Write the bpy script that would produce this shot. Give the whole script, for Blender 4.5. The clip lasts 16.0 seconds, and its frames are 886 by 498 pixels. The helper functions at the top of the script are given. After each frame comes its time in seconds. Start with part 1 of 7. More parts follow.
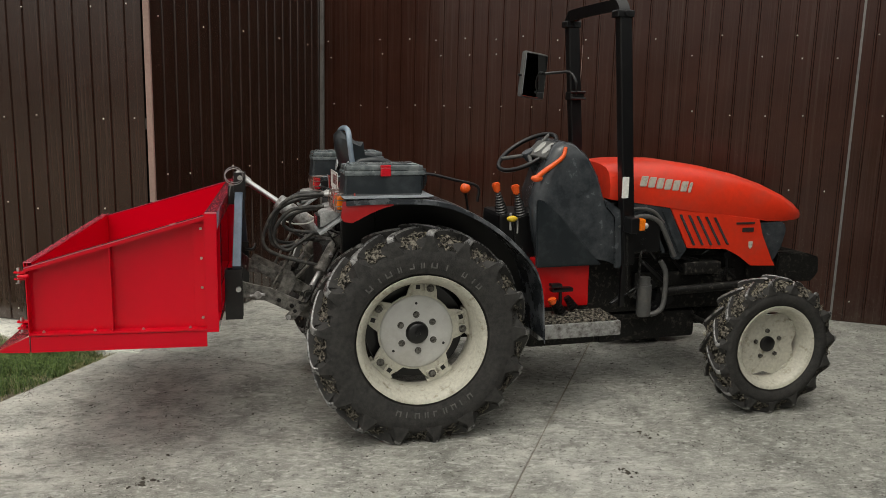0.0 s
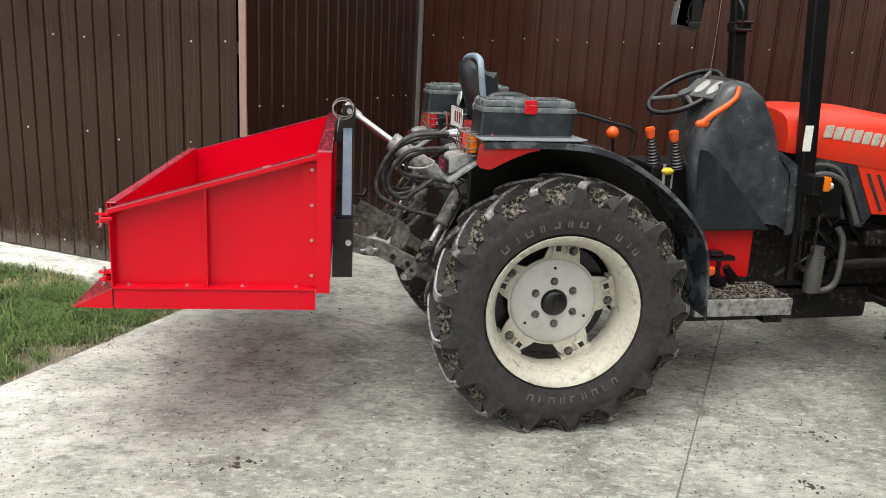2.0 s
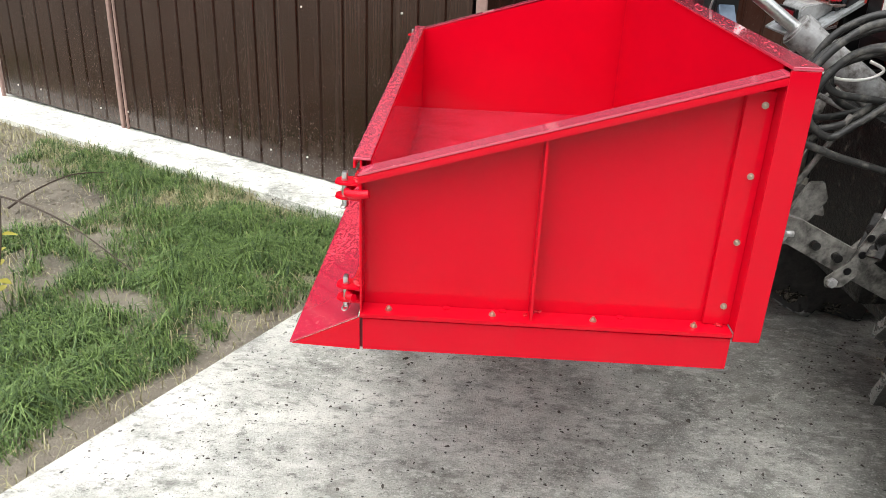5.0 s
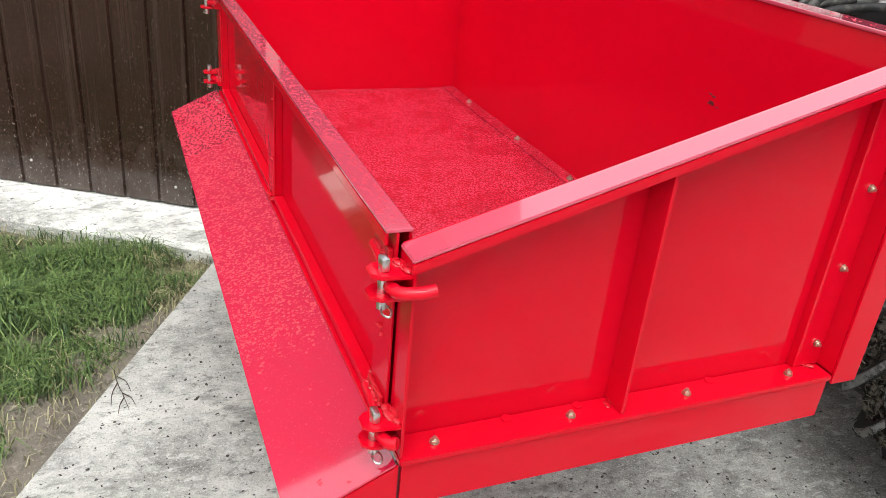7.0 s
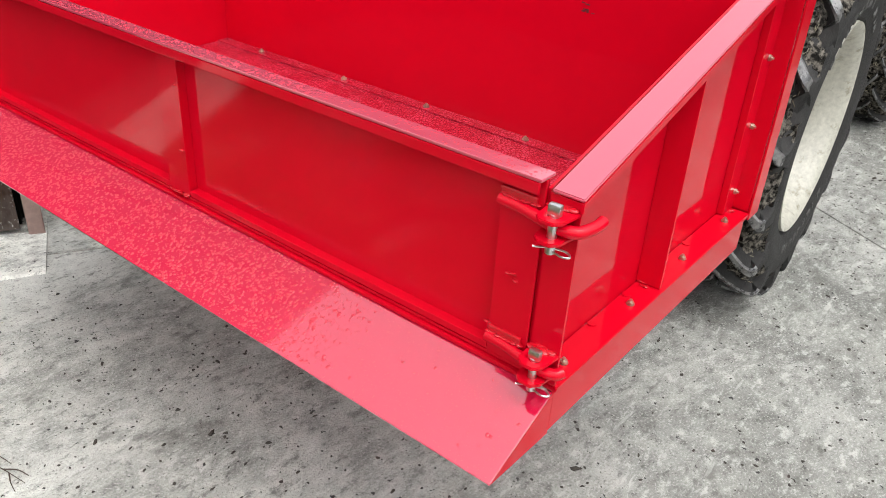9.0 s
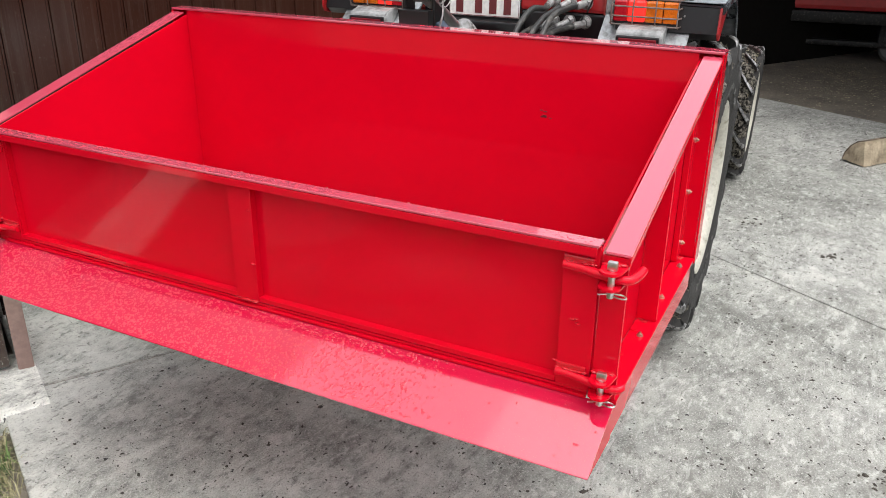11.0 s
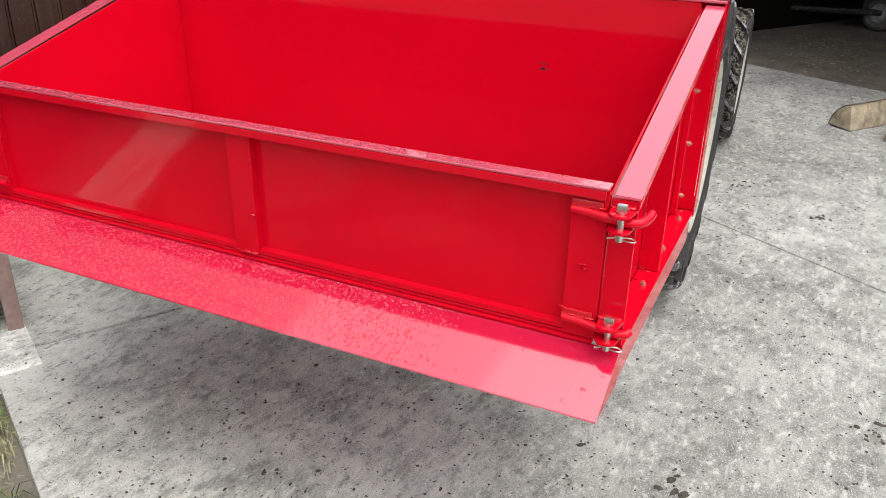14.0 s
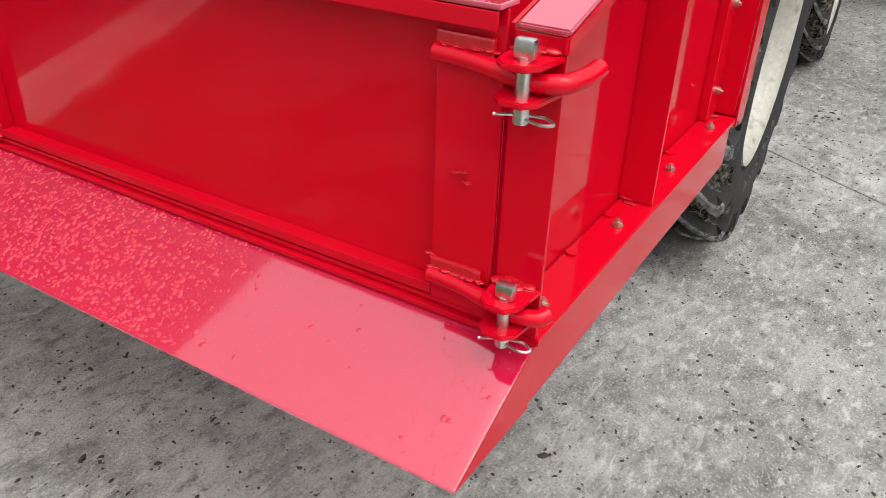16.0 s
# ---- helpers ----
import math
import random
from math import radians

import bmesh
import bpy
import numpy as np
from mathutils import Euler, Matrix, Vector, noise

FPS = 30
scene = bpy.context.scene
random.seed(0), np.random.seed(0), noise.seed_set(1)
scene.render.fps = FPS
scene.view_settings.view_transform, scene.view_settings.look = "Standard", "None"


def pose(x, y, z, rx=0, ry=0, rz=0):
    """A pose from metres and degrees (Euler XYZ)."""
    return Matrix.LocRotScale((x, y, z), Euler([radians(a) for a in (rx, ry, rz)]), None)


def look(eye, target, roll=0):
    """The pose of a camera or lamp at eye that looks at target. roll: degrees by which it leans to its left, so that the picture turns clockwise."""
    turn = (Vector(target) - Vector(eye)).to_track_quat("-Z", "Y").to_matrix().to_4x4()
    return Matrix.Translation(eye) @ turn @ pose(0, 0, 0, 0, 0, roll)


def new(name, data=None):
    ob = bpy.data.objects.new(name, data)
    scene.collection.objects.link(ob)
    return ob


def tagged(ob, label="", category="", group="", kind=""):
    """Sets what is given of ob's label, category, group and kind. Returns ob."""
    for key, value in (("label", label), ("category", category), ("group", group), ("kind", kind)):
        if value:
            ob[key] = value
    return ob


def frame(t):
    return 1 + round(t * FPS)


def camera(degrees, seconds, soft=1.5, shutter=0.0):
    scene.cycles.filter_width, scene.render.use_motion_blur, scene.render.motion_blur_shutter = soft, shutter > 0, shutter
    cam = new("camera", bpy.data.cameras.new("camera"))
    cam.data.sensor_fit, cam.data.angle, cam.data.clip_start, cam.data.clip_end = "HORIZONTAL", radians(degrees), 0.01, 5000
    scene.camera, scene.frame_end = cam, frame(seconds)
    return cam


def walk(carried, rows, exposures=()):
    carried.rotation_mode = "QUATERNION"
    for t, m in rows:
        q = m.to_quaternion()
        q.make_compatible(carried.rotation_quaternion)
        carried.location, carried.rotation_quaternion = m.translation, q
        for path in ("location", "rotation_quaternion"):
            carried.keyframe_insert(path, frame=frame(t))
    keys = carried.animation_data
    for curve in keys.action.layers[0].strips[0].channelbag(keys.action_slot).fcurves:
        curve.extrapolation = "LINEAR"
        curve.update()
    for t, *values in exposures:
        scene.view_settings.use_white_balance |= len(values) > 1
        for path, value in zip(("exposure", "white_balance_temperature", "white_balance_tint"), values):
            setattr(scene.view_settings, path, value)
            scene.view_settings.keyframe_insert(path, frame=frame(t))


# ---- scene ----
cam = camera(57.92, 16.0, soft=0.7)
PATH = [
    (0, (0.1259, -0.0325, 1.7734), (0.4958, 1.8994, 1.4119), 1.10),
    (0.5, (0.1568, 0.0030, 1.7439), (0.5288, 1.9200, 1.3113), 1.95),
    (1, (0.1311, 0.1653, 1.6853), (0.4687, 2.0785, 1.2104), 2.92),
    (1.5, (-0.0177, 0.4598, 1.6922), (0.2877, 2.3759, 1.2071), 3.21),
    (2, (-0.1235, 0.6793, 1.6710), (0.0959, 2.6036, 1.1722), 2.61),
    (2.5, (-0.1945, 0.9743, 1.6549), (-0.1341, 2.9015, 1.1238), 2.63),
    (3, (-0.2749, 1.2998, 1.6305), (-0.3302, 3.2175, 1.0653), 2.76),
    (3.5, (-0.4431, 1.5922, 1.6079), (-0.5398, 3.4878, 0.9776), 2.36),
    (4, (-0.5898, 1.8291, 1.5531), (-0.7068, 3.7012, 0.8593), 1.95),
    (4.2, (-0.6284, 1.9327, 1.5449), (-0.7760, 3.7882, 0.8133), 1.60),
    (6.3, (-1.1901, 2.7181, 1.4801), (-0.8360, 4.4647, 0.5723), 4.95),
    (6.5, (-1.2370, 2.7840, 1.4623), (-0.7852, 4.5037, 0.5466), 5.31),
    (7, (-1.3482, 2.9644, 1.4565), (-0.6511, 4.6016, 0.5434), 5.55),
    (7.5, (-1.4780, 3.0679, 1.4535), (-0.5608, 4.5740, 0.5100), 5.56),
    (8, (-1.6699, 3.1438, 1.4625), (-0.5582, 4.5001, 0.5010), 4.88),
    (8.5, (-1.8047, 3.2257, 1.4691), (-0.5546, 4.4425, 0.4910), 4.68),
    (9, (-1.8787, 3.3238, 1.4580), (-0.5129, 4.3788, 0.4472), 3.87),
    (9.2, (-1.9057, 3.3397, 1.4682), (-0.4936, 4.3338, 0.4594), 3.15),
    (11.3, (-2.3996, 3.4511, 1.5917), (-0.7658, 4.2892, 0.7992), 0.91),
    (11.5, (-2.4084, 3.4550, 1.5915), (-0.7759, 4.2927, 0.7957), 0.78),
    (12, (-2.4194, 3.4700, 1.5915), (-0.7898, 4.2985, 0.7804), 0.46),
    (12.5, (-2.4396, 3.4795, 1.5925), (-0.8138, 4.3086, 0.7744), 0.27),
    (13, (-2.4550, 3.4871, 1.5892), (-0.8334, 4.3262, 0.7728), 0.18),
    (13.5, (-2.4579, 3.4900, 1.5911), (-0.8334, 4.3088, 0.7601), 0.19),
    (14, (-2.3911, 3.4803, 1.5343), (-0.7664, 4.2658, 0.6722), 1.42),
    (14.5, (-2.2153, 3.4833, 1.4576), (-0.6056, 4.2642, 0.5638), 2.15),
    (15, (-1.9539, 3.4711, 1.3614), (-0.3896, 4.2959, 0.4272), 2.93),
    (15.5, (-1.7677, 3.4693, 1.2450), (-0.2572, 4.3483, 0.2725), 2.76),
    (16, (-1.6511, 3.4877, 1.1777), (-0.1738, 4.3868, 0.1732), 2.51),
]
walk(cam, [(t, look(eye, target, roll)) for t, eye, target, roll in PATH],
     exposures=[(0.0, -0.42, 7050, 7), (1.0, 0.0, 6930, 7), (2.5, 0.44, 6720, 7.5), (4.0, 0.54, 6580, 8), (6.5, 0.45, 6420, 9.5), (9.0, 0.35, 6430, 10), (12.5, 0.5, 6450, 11), (14.0, 0.45, 6450, 11), (16.0, 0.19, 6450, 11)])

# ---- light: a bright overcast sky ----
world = bpy.data.worlds.new("overcast")
scene.world = world
world.use_nodes = True
wn = world.node_tree
sky = wn.nodes.new("ShaderNodeTexSky")
sky.sky_type, sky.sun_disc = "NISHITA", False
sky.sun_elevation, sky.sun_rotation = radians(68), radians(205)
sky.air_density, sky.dust_density, sky.ozone_density = 1.0, 3.0, 1.0
cloud = wn.nodes.new("ShaderNodeHueSaturation")
cloud.inputs["Saturation"].default_value = 0.12
wn.links.new(sky.outputs[0], cloud.inputs["Color"])
# an overcast sky is far brighter overhead than at the horizon
way = wn.nodes.new("ShaderNodeTexCoord")
parts_of = wn.nodes.new("ShaderNodeSeparateXYZ")
wn.links.new(way.outputs["Generated"], parts_of.inputs[0])
height = wn.nodes.new("ShaderNodeMapRange")
height.inputs["From Min"].default_value, height.inputs["From Max"].default_value = 0.0, 0.45
height.inputs["To Min"].default_value, height.inputs["To Max"].default_value = 0.5, 2.45
wn.links.new(parts_of.outputs[2], height.inputs["Value"])
dome = wn.nodes.new("ShaderNodeVectorMath")
dome.operation = "SCALE"
wn.links.new(cloud.outputs[0], dome.inputs[0])
wn.links.new(height.outputs[0], dome.inputs["Scale"])
wn.links.new(dome.outputs[0], wn.nodes["Background"].inputs[0])
wn.nodes["Background"].inputs[1].default_value = 0.13
sun = new("sun", bpy.data.lights.new("sun", "SUN"))
sun.data.energy, sun.data.angle, sun.data.color = 0.5, radians(70), (1.0, 0.97, 0.93)
sun.matrix_world = look((-1.5, -1.5, 9), (0, 1, 0))


# ---- materials ----
def nodes_of(name):
    m = bpy.data.materials.new(name)
    m.use_nodes = True
    return m, m.node_tree, m.node_tree.nodes["Principled BSDF"]


def coords(nt, scale=(1, 1, 1)):
    tc = nt.nodes.new("ShaderNodeTexCoord")
    mp = nt.nodes.new("ShaderNodeMapping")
    mp.inputs["Scale"].default_value = scale
    nt.links.new(tc.outputs["Object"], mp.inputs[0])
    return mp.outputs[0]


def noise_of(nt, vec, scale, detail=4.0, rough=0.6):
    n = nt.nodes.new("ShaderNodeTexNoise")
    n.inputs["Scale"].default_value, n.inputs["Detail"].default_value, n.inputs["Roughness"].default_value = scale, detail, rough
    nt.links.new(vec, n.inputs["Vector"])
    return n.outputs[0]


def ramp_of(nt, fac, stops):
    r = nt.nodes.new("ShaderNodeValToRGB")
    els = r.color_ramp.elements
    while len(els) < len(stops):
        els.new(0.5)
    for e, (p, c) in zip(els, stops):
        e.position = p
        e.color = (*c, 1) if isinstance(c, tuple) else (c, c, c, 1)
    nt.links.new(fac, r.inputs[0])
    return r.outputs[0]


def mix_of(nt, fac, a, b, how="MIX"):
    m = nt.nodes.new("ShaderNodeMix")
    m.data_type, m.blend_type = "RGBA", how
    for sock, v in ((m.inputs[0], fac), (m.inputs[6], a), (m.inputs[7], b)):
        if isinstance(v, (int, float)):
            sock.default_value = v
        elif isinstance(v, tuple):
            sock.default_value = (*v, 1)
        else:
            nt.links.new(v, sock)
    return m.outputs[2]


def bump_of(nt, b, height, strength, distance=0.01):
    n = nt.nodes.new("ShaderNodeBump")
    n.inputs["Strength"].default_value, n.inputs["Distance"].default_value = strength, distance
    nt.links.new(height, n.inputs["Height"])
    nt.links.new(n.outputs[0], b.inputs["Normal"])


def surface(name, base, rough=0.5, metal=0.0, dirt=None, dirt_at=(0.5, 0.7), dirt_scale=6.0, grain=60.0, bump=0.1,
            vary=0.15, coat=0.0, rough_dirt=None, spec=0.5):
    """Paint, plastic, rubber or metal: a base colour that varies, patches of dirt, and a fine grain."""
    m, nt, b = nodes_of(name)
    v = coords(nt)
    fine, wide = noise_of(nt, v, grain, 5), noise_of(nt, v, dirt_scale, 6, 0.65)
    lo, hi = tuple(c * (1 - vary) for c in base), tuple(min(1, c * (1 + vary)) for c in base)
    col = ramp_of(nt, fine, [(0.3, lo), (0.7, hi)])
    if dirt:
        mask = ramp_of(nt, wide, [(dirt_at[0], 0.0), (dirt_at[1], 1.0)])
        col = mix_of(nt, mask, col, dirt)
        nt.links.new(ramp_of(nt, mask, [(0.0, rough), (1.0, rough_dirt or min(0.95, rough + 0.35))]), b.inputs["Roughness"])
    else:
        nt.links.new(ramp_of(nt, fine, [(0.3, max(0.02, rough * 0.85)), (0.7, min(1, rough * 1.15))]), b.inputs["Roughness"])
    nt.links.new(col, b.inputs["Base Color"])
    b.inputs["Metallic"].default_value, b.inputs["Coat Weight"].default_value = metal, coat
    b.inputs["Coat Roughness"].default_value = 0.06
    b.inputs["Specular IOR Level"].default_value = spec
    if bump:
        bump_of(nt, b, fine, bump, 0.004)
    return m


def gloss_paint(name, base, rough, coat=0.0, ripple=0.0, ripple_scale=60.0, spec=0.5, coat_ior=1.5, coat_rough=0.03):
    """Glossy paint with faint orange peel and slight shifts of tone."""
    m, nt, b = nodes_of(name)
    v = coords(nt)
    tone = noise_of(nt, v, 3.0, 5)
    nt.links.new(ramp_of(nt, tone, [(0.3, tuple(c * 0.95 for c in base)), (0.75, tuple(c * 1.05 for c in base))]), b.inputs["Base Color"])
    nt.links.new(ramp_of(nt, noise_of(nt, v, 40, 6, 0.7), [(0.4, rough), (0.75, rough * 1.9)]), b.inputs["Roughness"])
    b.inputs["Specular IOR Level"].default_value = spec
    b.inputs["Coat Weight"].default_value, b.inputs["Coat Roughness"].default_value = coat, coat_rough
    b.inputs["Coat IOR"].default_value = coat_ior
    if ripple:
        bump_of(nt, b, noise_of(nt, v, ripple_scale, 3), ripple, 0.002)
    return m


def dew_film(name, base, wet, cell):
    """Red paint under merged dew drops with dark wet seams and smears; the drops' pale sheen is put into the base
    colour.
    """
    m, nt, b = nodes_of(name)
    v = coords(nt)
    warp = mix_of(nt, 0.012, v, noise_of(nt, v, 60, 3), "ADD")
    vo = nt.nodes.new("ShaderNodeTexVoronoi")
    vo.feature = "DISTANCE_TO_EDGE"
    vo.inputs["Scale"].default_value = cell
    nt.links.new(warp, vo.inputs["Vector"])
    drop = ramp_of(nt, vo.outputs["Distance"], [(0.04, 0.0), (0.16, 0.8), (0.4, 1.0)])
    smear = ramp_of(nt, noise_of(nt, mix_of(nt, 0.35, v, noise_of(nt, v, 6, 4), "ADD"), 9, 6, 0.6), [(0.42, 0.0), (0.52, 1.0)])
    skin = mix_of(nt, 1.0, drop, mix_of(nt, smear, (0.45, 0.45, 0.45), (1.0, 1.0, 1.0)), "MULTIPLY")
    # the drops' pinkish sheen is painted in as colour
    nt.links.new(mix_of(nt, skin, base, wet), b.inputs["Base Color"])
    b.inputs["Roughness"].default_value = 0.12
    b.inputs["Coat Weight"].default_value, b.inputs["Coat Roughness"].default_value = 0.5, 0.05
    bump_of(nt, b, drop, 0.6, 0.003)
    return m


RED = (0.575, 0.0016, 0.0145)
M = {}
M["red"] = gloss_paint("glossy red paint", RED, 0.045, 0.0, 0.03, 14, 0.25)
# wet, dew and film reds: sky reflection and dew haze pinken the base colours
M["red_wet_sheen"] = gloss_paint("wet red paint with painted sheen", (0.50, 0.008, 0.042), 0.05, 1.0, 0.03, 25, 0.9, 1.66, 0.045)
M["red_dew_sheen"] = dew_film("red paint with painted dew sheen", (0.36, 0.001, 0.014), (0.60, 0.035, 0.075), 115)
M["dew"] = gloss_paint("dew on red paint with painted haze", (0.54, 0.03, 0.055), 0.08, 0.0)
M["red_film_sheen"] = gloss_paint("wet glossy red paint with painted sky sheen", (0.50, 0.05, 0.09), 0.07, 1.0, 0.16, 90, 0.8, 1.75)
M["red_weld"] = surface("red paint over weld beads", (0.5, 0.004, 0.014), 0.12, grain=160, vary=0.1, bump=0.5, coat=0.5)
M["zinc"] = surface("yellow zinc plate", (0.55, 0.50, 0.41), 0.28, 0.9, grain=200, bump=0.05, dirt=(0.2, 0.17, 0.12), dirt_at=(0.6, 0.8), dirt_scale=90)
M["steel"] = surface("bright steel", (0.62, 0.63, 0.62), 0.28, 1.0, dirt=(0.2, 0.19, 0.17), dirt_at=(0.55, 0.75), grain=150, bump=0.05)
M["old_steel"] = surface("dusty dark steel", (0.009, 0.0085, 0.008), 0.5, 0.2, dirt=(0.085, 0.078, 0.066), dirt_at=(0.55, 0.68), dirt_scale=38, bump=0.9, grain=95, spec=0.3)
M["arm_steel"] = surface("greasy dust-coated steel", (0.05, 0.048, 0.043), 0.6, 0.2, dirt=(0.25, 0.24, 0.218), dirt_at=(0.38, 0.68), dirt_scale=30, bump=0.8, grain=90, spec=0.35)
M["old_nut"] = surface("dull rusty grey nut", (0.16, 0.155, 0.14), 0.45, 0.5, dirt=(0.05, 0.045, 0.04), dirt_at=(0.45, 0.6), dirt_scale=60, bump=0.5)
M["grey_steel"] = surface("scuffed grey steel", (0.40, 0.40, 0.395), 0.38, 0.5, dirt=(0.09, 0.08, 0.07), dirt_at=(0.42, 0.68), dirt_scale=22, bump=0.4)
M["blue_steel"] = surface("blue-grey painted steel", (0.065, 0.095, 0.135), 0.35, 0.2, grain=80, bump=0.05, dirt=(0.03, 0.04, 0.055), dirt_at=(0.5, 0.8), dirt_scale=9)
M["pale_blue"] = surface("pale blue-grey vinyl", (0.22, 0.28, 0.34), 0.35, grain=80, bump=0.08, dirt=(0.1, 0.12, 0.14), dirt_at=(0.5, 0.8), dirt_scale=10)
M["black_paint"] = surface("black painted steel", (0.0045, 0.0045, 0.005), 0.32, grain=90, bump=0.08, dirt=(0.03, 0.028, 0.026), dirt_at=(0.6, 0.9), dirt_scale=9)
M["plastic"] = surface("weathered black plastic", (0.026, 0.030, 0.034), 0.20, grain=220, bump=0.05, dirt=(0.08, 0.088, 0.095), dirt_at=(0.4, 0.8), dirt_scale=8, rough_dirt=0.34)
# blue-grey patches: dust, brightened to carry the mudguard's sheen as colour
M["fender"] = surface("dusty black mudguard with painted sheen", (0.030, 0.034, 0.039), 0.25, grain=120, bump=0.08, dirt=(0.20, 0.215, 0.23), dirt_at=(0.46, 0.72), dirt_scale=7, rough_dirt=0.40)
M["plate_blue"] = surface("worn blue-grey sheet", (0.30, 0.335, 0.365), 0.3, 0.2, grain=70, bump=0.08, dirt=(0.09, 0.10, 0.11), dirt_at=(0.5, 0.75), dirt_scale=12)
M["faded_red"] = surface("scuffed red paint", (0.34, 0.010, 0.012), 0.32, grain=30, vary=0.08, bump=0.05, dirt=(0.22, 0.045, 0.045), dirt_at=(0.5, 0.8), dirt_scale=9)
M["tunnel_red"] = surface("red gearbox paint", (0.55, 0.006, 0.008), 0.35, grain=30, vary=0.06, bump=0.03, dirt=(0.36, 0.02, 0.02), dirt_at=(0.55, 0.85), dirt_scale=6)
M["tool_plastic"] = surface("grey-black box plastic", (0.014, 0.018, 0.021), 0.28, grain=300, bump=0.1, dirt=(0.05, 0.058, 0.062), dirt_at=(0.5, 0.85), dirt_scale=12, rough_dirt=0.42)
# paler than the tray: the lid's light-grey highlights are in its colour
M["lid_highlight"] = surface("box lid plastic with painted highlight", (0.085, 0.10, 0.105), 0.22, grain=300, bump=0.1, dirt=(0.21, 0.232, 0.235), dirt_at=(0.42, 0.75), dirt_scale=12, rough_dirt=0.40)
M["rubber"] = surface("dusty tyre rubber", (0.017, 0.0166, 0.0162), 0.6, grain=130, bump=0.8, dirt=(0.055, 0.0525, 0.049), dirt_at=(0.35, 0.75), dirt_scale=34, spec=0.3)
M["mark_rubber"] = surface("rubbed raised rubber", (0.055, 0.054, 0.052), 0.6, grain=90, bump=0.4, dirt=(0.12, 0.116, 0.108), dirt_at=(0.4, 0.7), dirt_scale=40)
# the pale patches put grazing sky sheen on the lug faces into colour
M["lug"] = surface("worn lug rubber with painted sky sheen", (0.05, 0.0495, 0.0485), 0.27, grain=120, bump=0.4, dirt=(0.19, 0.186, 0.178), dirt_at=(0.46, 0.64), dirt_scale=30, spec=1.0, rough_dirt=0.42)
M["mud"] = surface("dried mud", (0.010, 0.009, 0.0075), 0.95, grain=120, bump=1.0, dirt=(0.19, 0.172, 0.143), dirt_at=(0.45, 0.62), dirt_scale=55, vary=0.8, spec=0.15)
M["cream"] = surface("chipped cream rim paint", (0.47, 0.455, 0.385), 0.45, grain=60, bump=0.12, dirt=(0.22, 0.19, 0.135), dirt_at=(0.55, 0.74), dirt_scale=20)
M["silver"] = surface("white wheel disc paint", (0.52, 0.52, 0.50), 0.35, grain=30, vary=0.05, bump=0.04, dirt=(0.33, 0.31, 0.27), dirt_at=(0.5, 0.85), dirt_scale=7)
M["orange_red"] = surface("faded orange-red bonnet paint", (0.68, 0.036, 0.014), 0.33, grain=30, vary=0.06, bump=0.03, dirt=(0.5, 0.06, 0.035), dirt_at=(0.5, 0.8), dirt_scale=4, rough_dirt=0.5)
M["deck_red"] = surface("dusty faded red paint", (0.36, 0.03, 0.02), 0.5, grain=30, vary=0.1, bump=0.05, dirt=(0.2, 0.12, 0.1), dirt_at=(0.45, 0.75), dirt_scale=8)
M["orange"] = surface("orange plastic", (0.75, 0.1, 0.015), 0.35, bump=0.03)
M["yellow"] = surface("yellow plastic knob", (0.65, 0.45, 0.03), 0.4, bump=0.03)
M["pale"] = surface("pale instrument face", (0.4, 0.4, 0.38), 0.35, bump=0.02, dirt=(0.2, 0.2, 0.2), dirt_at=(0.5, 0.7), dirt_scale=20)
M["chrome"] = surface("raised silver trim", (0.55, 0.53, 0.46), 0.3, 0.15, bump=0.03)
M["hose"] = surface("dusty rubber hose", (0.022, 0.022, 0.021), 0.45, grain=120, bump=0.2, dirt=(0.12, 0.115, 0.10), dirt_at=(0.52, 0.72), dirt_scale=26, spec=0.4)
M["lens_red"] = surface("red lamp lens", (0.5, 0.01, 0.02), 0.15, grain=160, bump=0.25, coat=0.5)
M["lens_dull"] = surface("dull dark red lens", (0.16, 0.008, 0.014), 0.25, grain=160, bump=0.25)
M["guard"] = surface("rusty grey wire", (0.13, 0.085, 0.07), 0.5, grain=90, bump=0.3, dirt=(0.22, 0.2, 0.18), dirt_at=(0.45, 0.7), dirt_scale=40)
M["lens_lit"] = surface("lit red lamp lens", (0.8, 0.02, 0.02), 0.15, grain=160, bump=0.2, coat=0.5)
M["lens_lit"].node_tree.nodes["Principled BSDF"].inputs["Emission Color"].default_value = (1.0, 0.06, 0.04, 1)
M["lens_lit"].node_tree.nodes["Principled BSDF"].inputs["Emission Strength"].default_value = 0.45
M["lens_amber"] = surface("amber lamp lens", (0.75, 0.17, 0.01), 0.15, grain=160, bump=0.25, coat=0.5)
M["lens_white"] = surface("clear lamp lens", (0.6, 0.62, 0.62), 0.1, 0.3, grain=60, bump=0.2, coat=0.6)
M["grey_plastic"] = surface("dusty grey plastic", (0.27, 0.275, 0.27), 0.45, grain=80, bump=0.2, dirt=(0.06, 0.06, 0.058), dirt_at=(0.42, 0.7), dirt_scale=14)
M["dark_grey"] = surface("dull dark grey", (0.07, 0.07, 0.068), 0.5, grain=80, bump=0.2, dirt=(0.14, 0.13, 0.115), dirt_at=(0.5, 0.8), dirt_scale=16)
M["galvanised"] = surface("dusty galvanised sheet", (0.34, 0.36, 0.37), 0.36, 0.35, grain=50, bump=0.15, dirt=(0.13, 0.13, 0.12), dirt_at=(0.42, 0.68), dirt_scale=26)
M["plate_white"] = surface("white plate", (0.72, 0.72, 0.68), 0.4, bump=0.02, dirt=(0.45, 0.42, 0.35), dirt_at=(0.55, 0.85), dirt_scale=15)
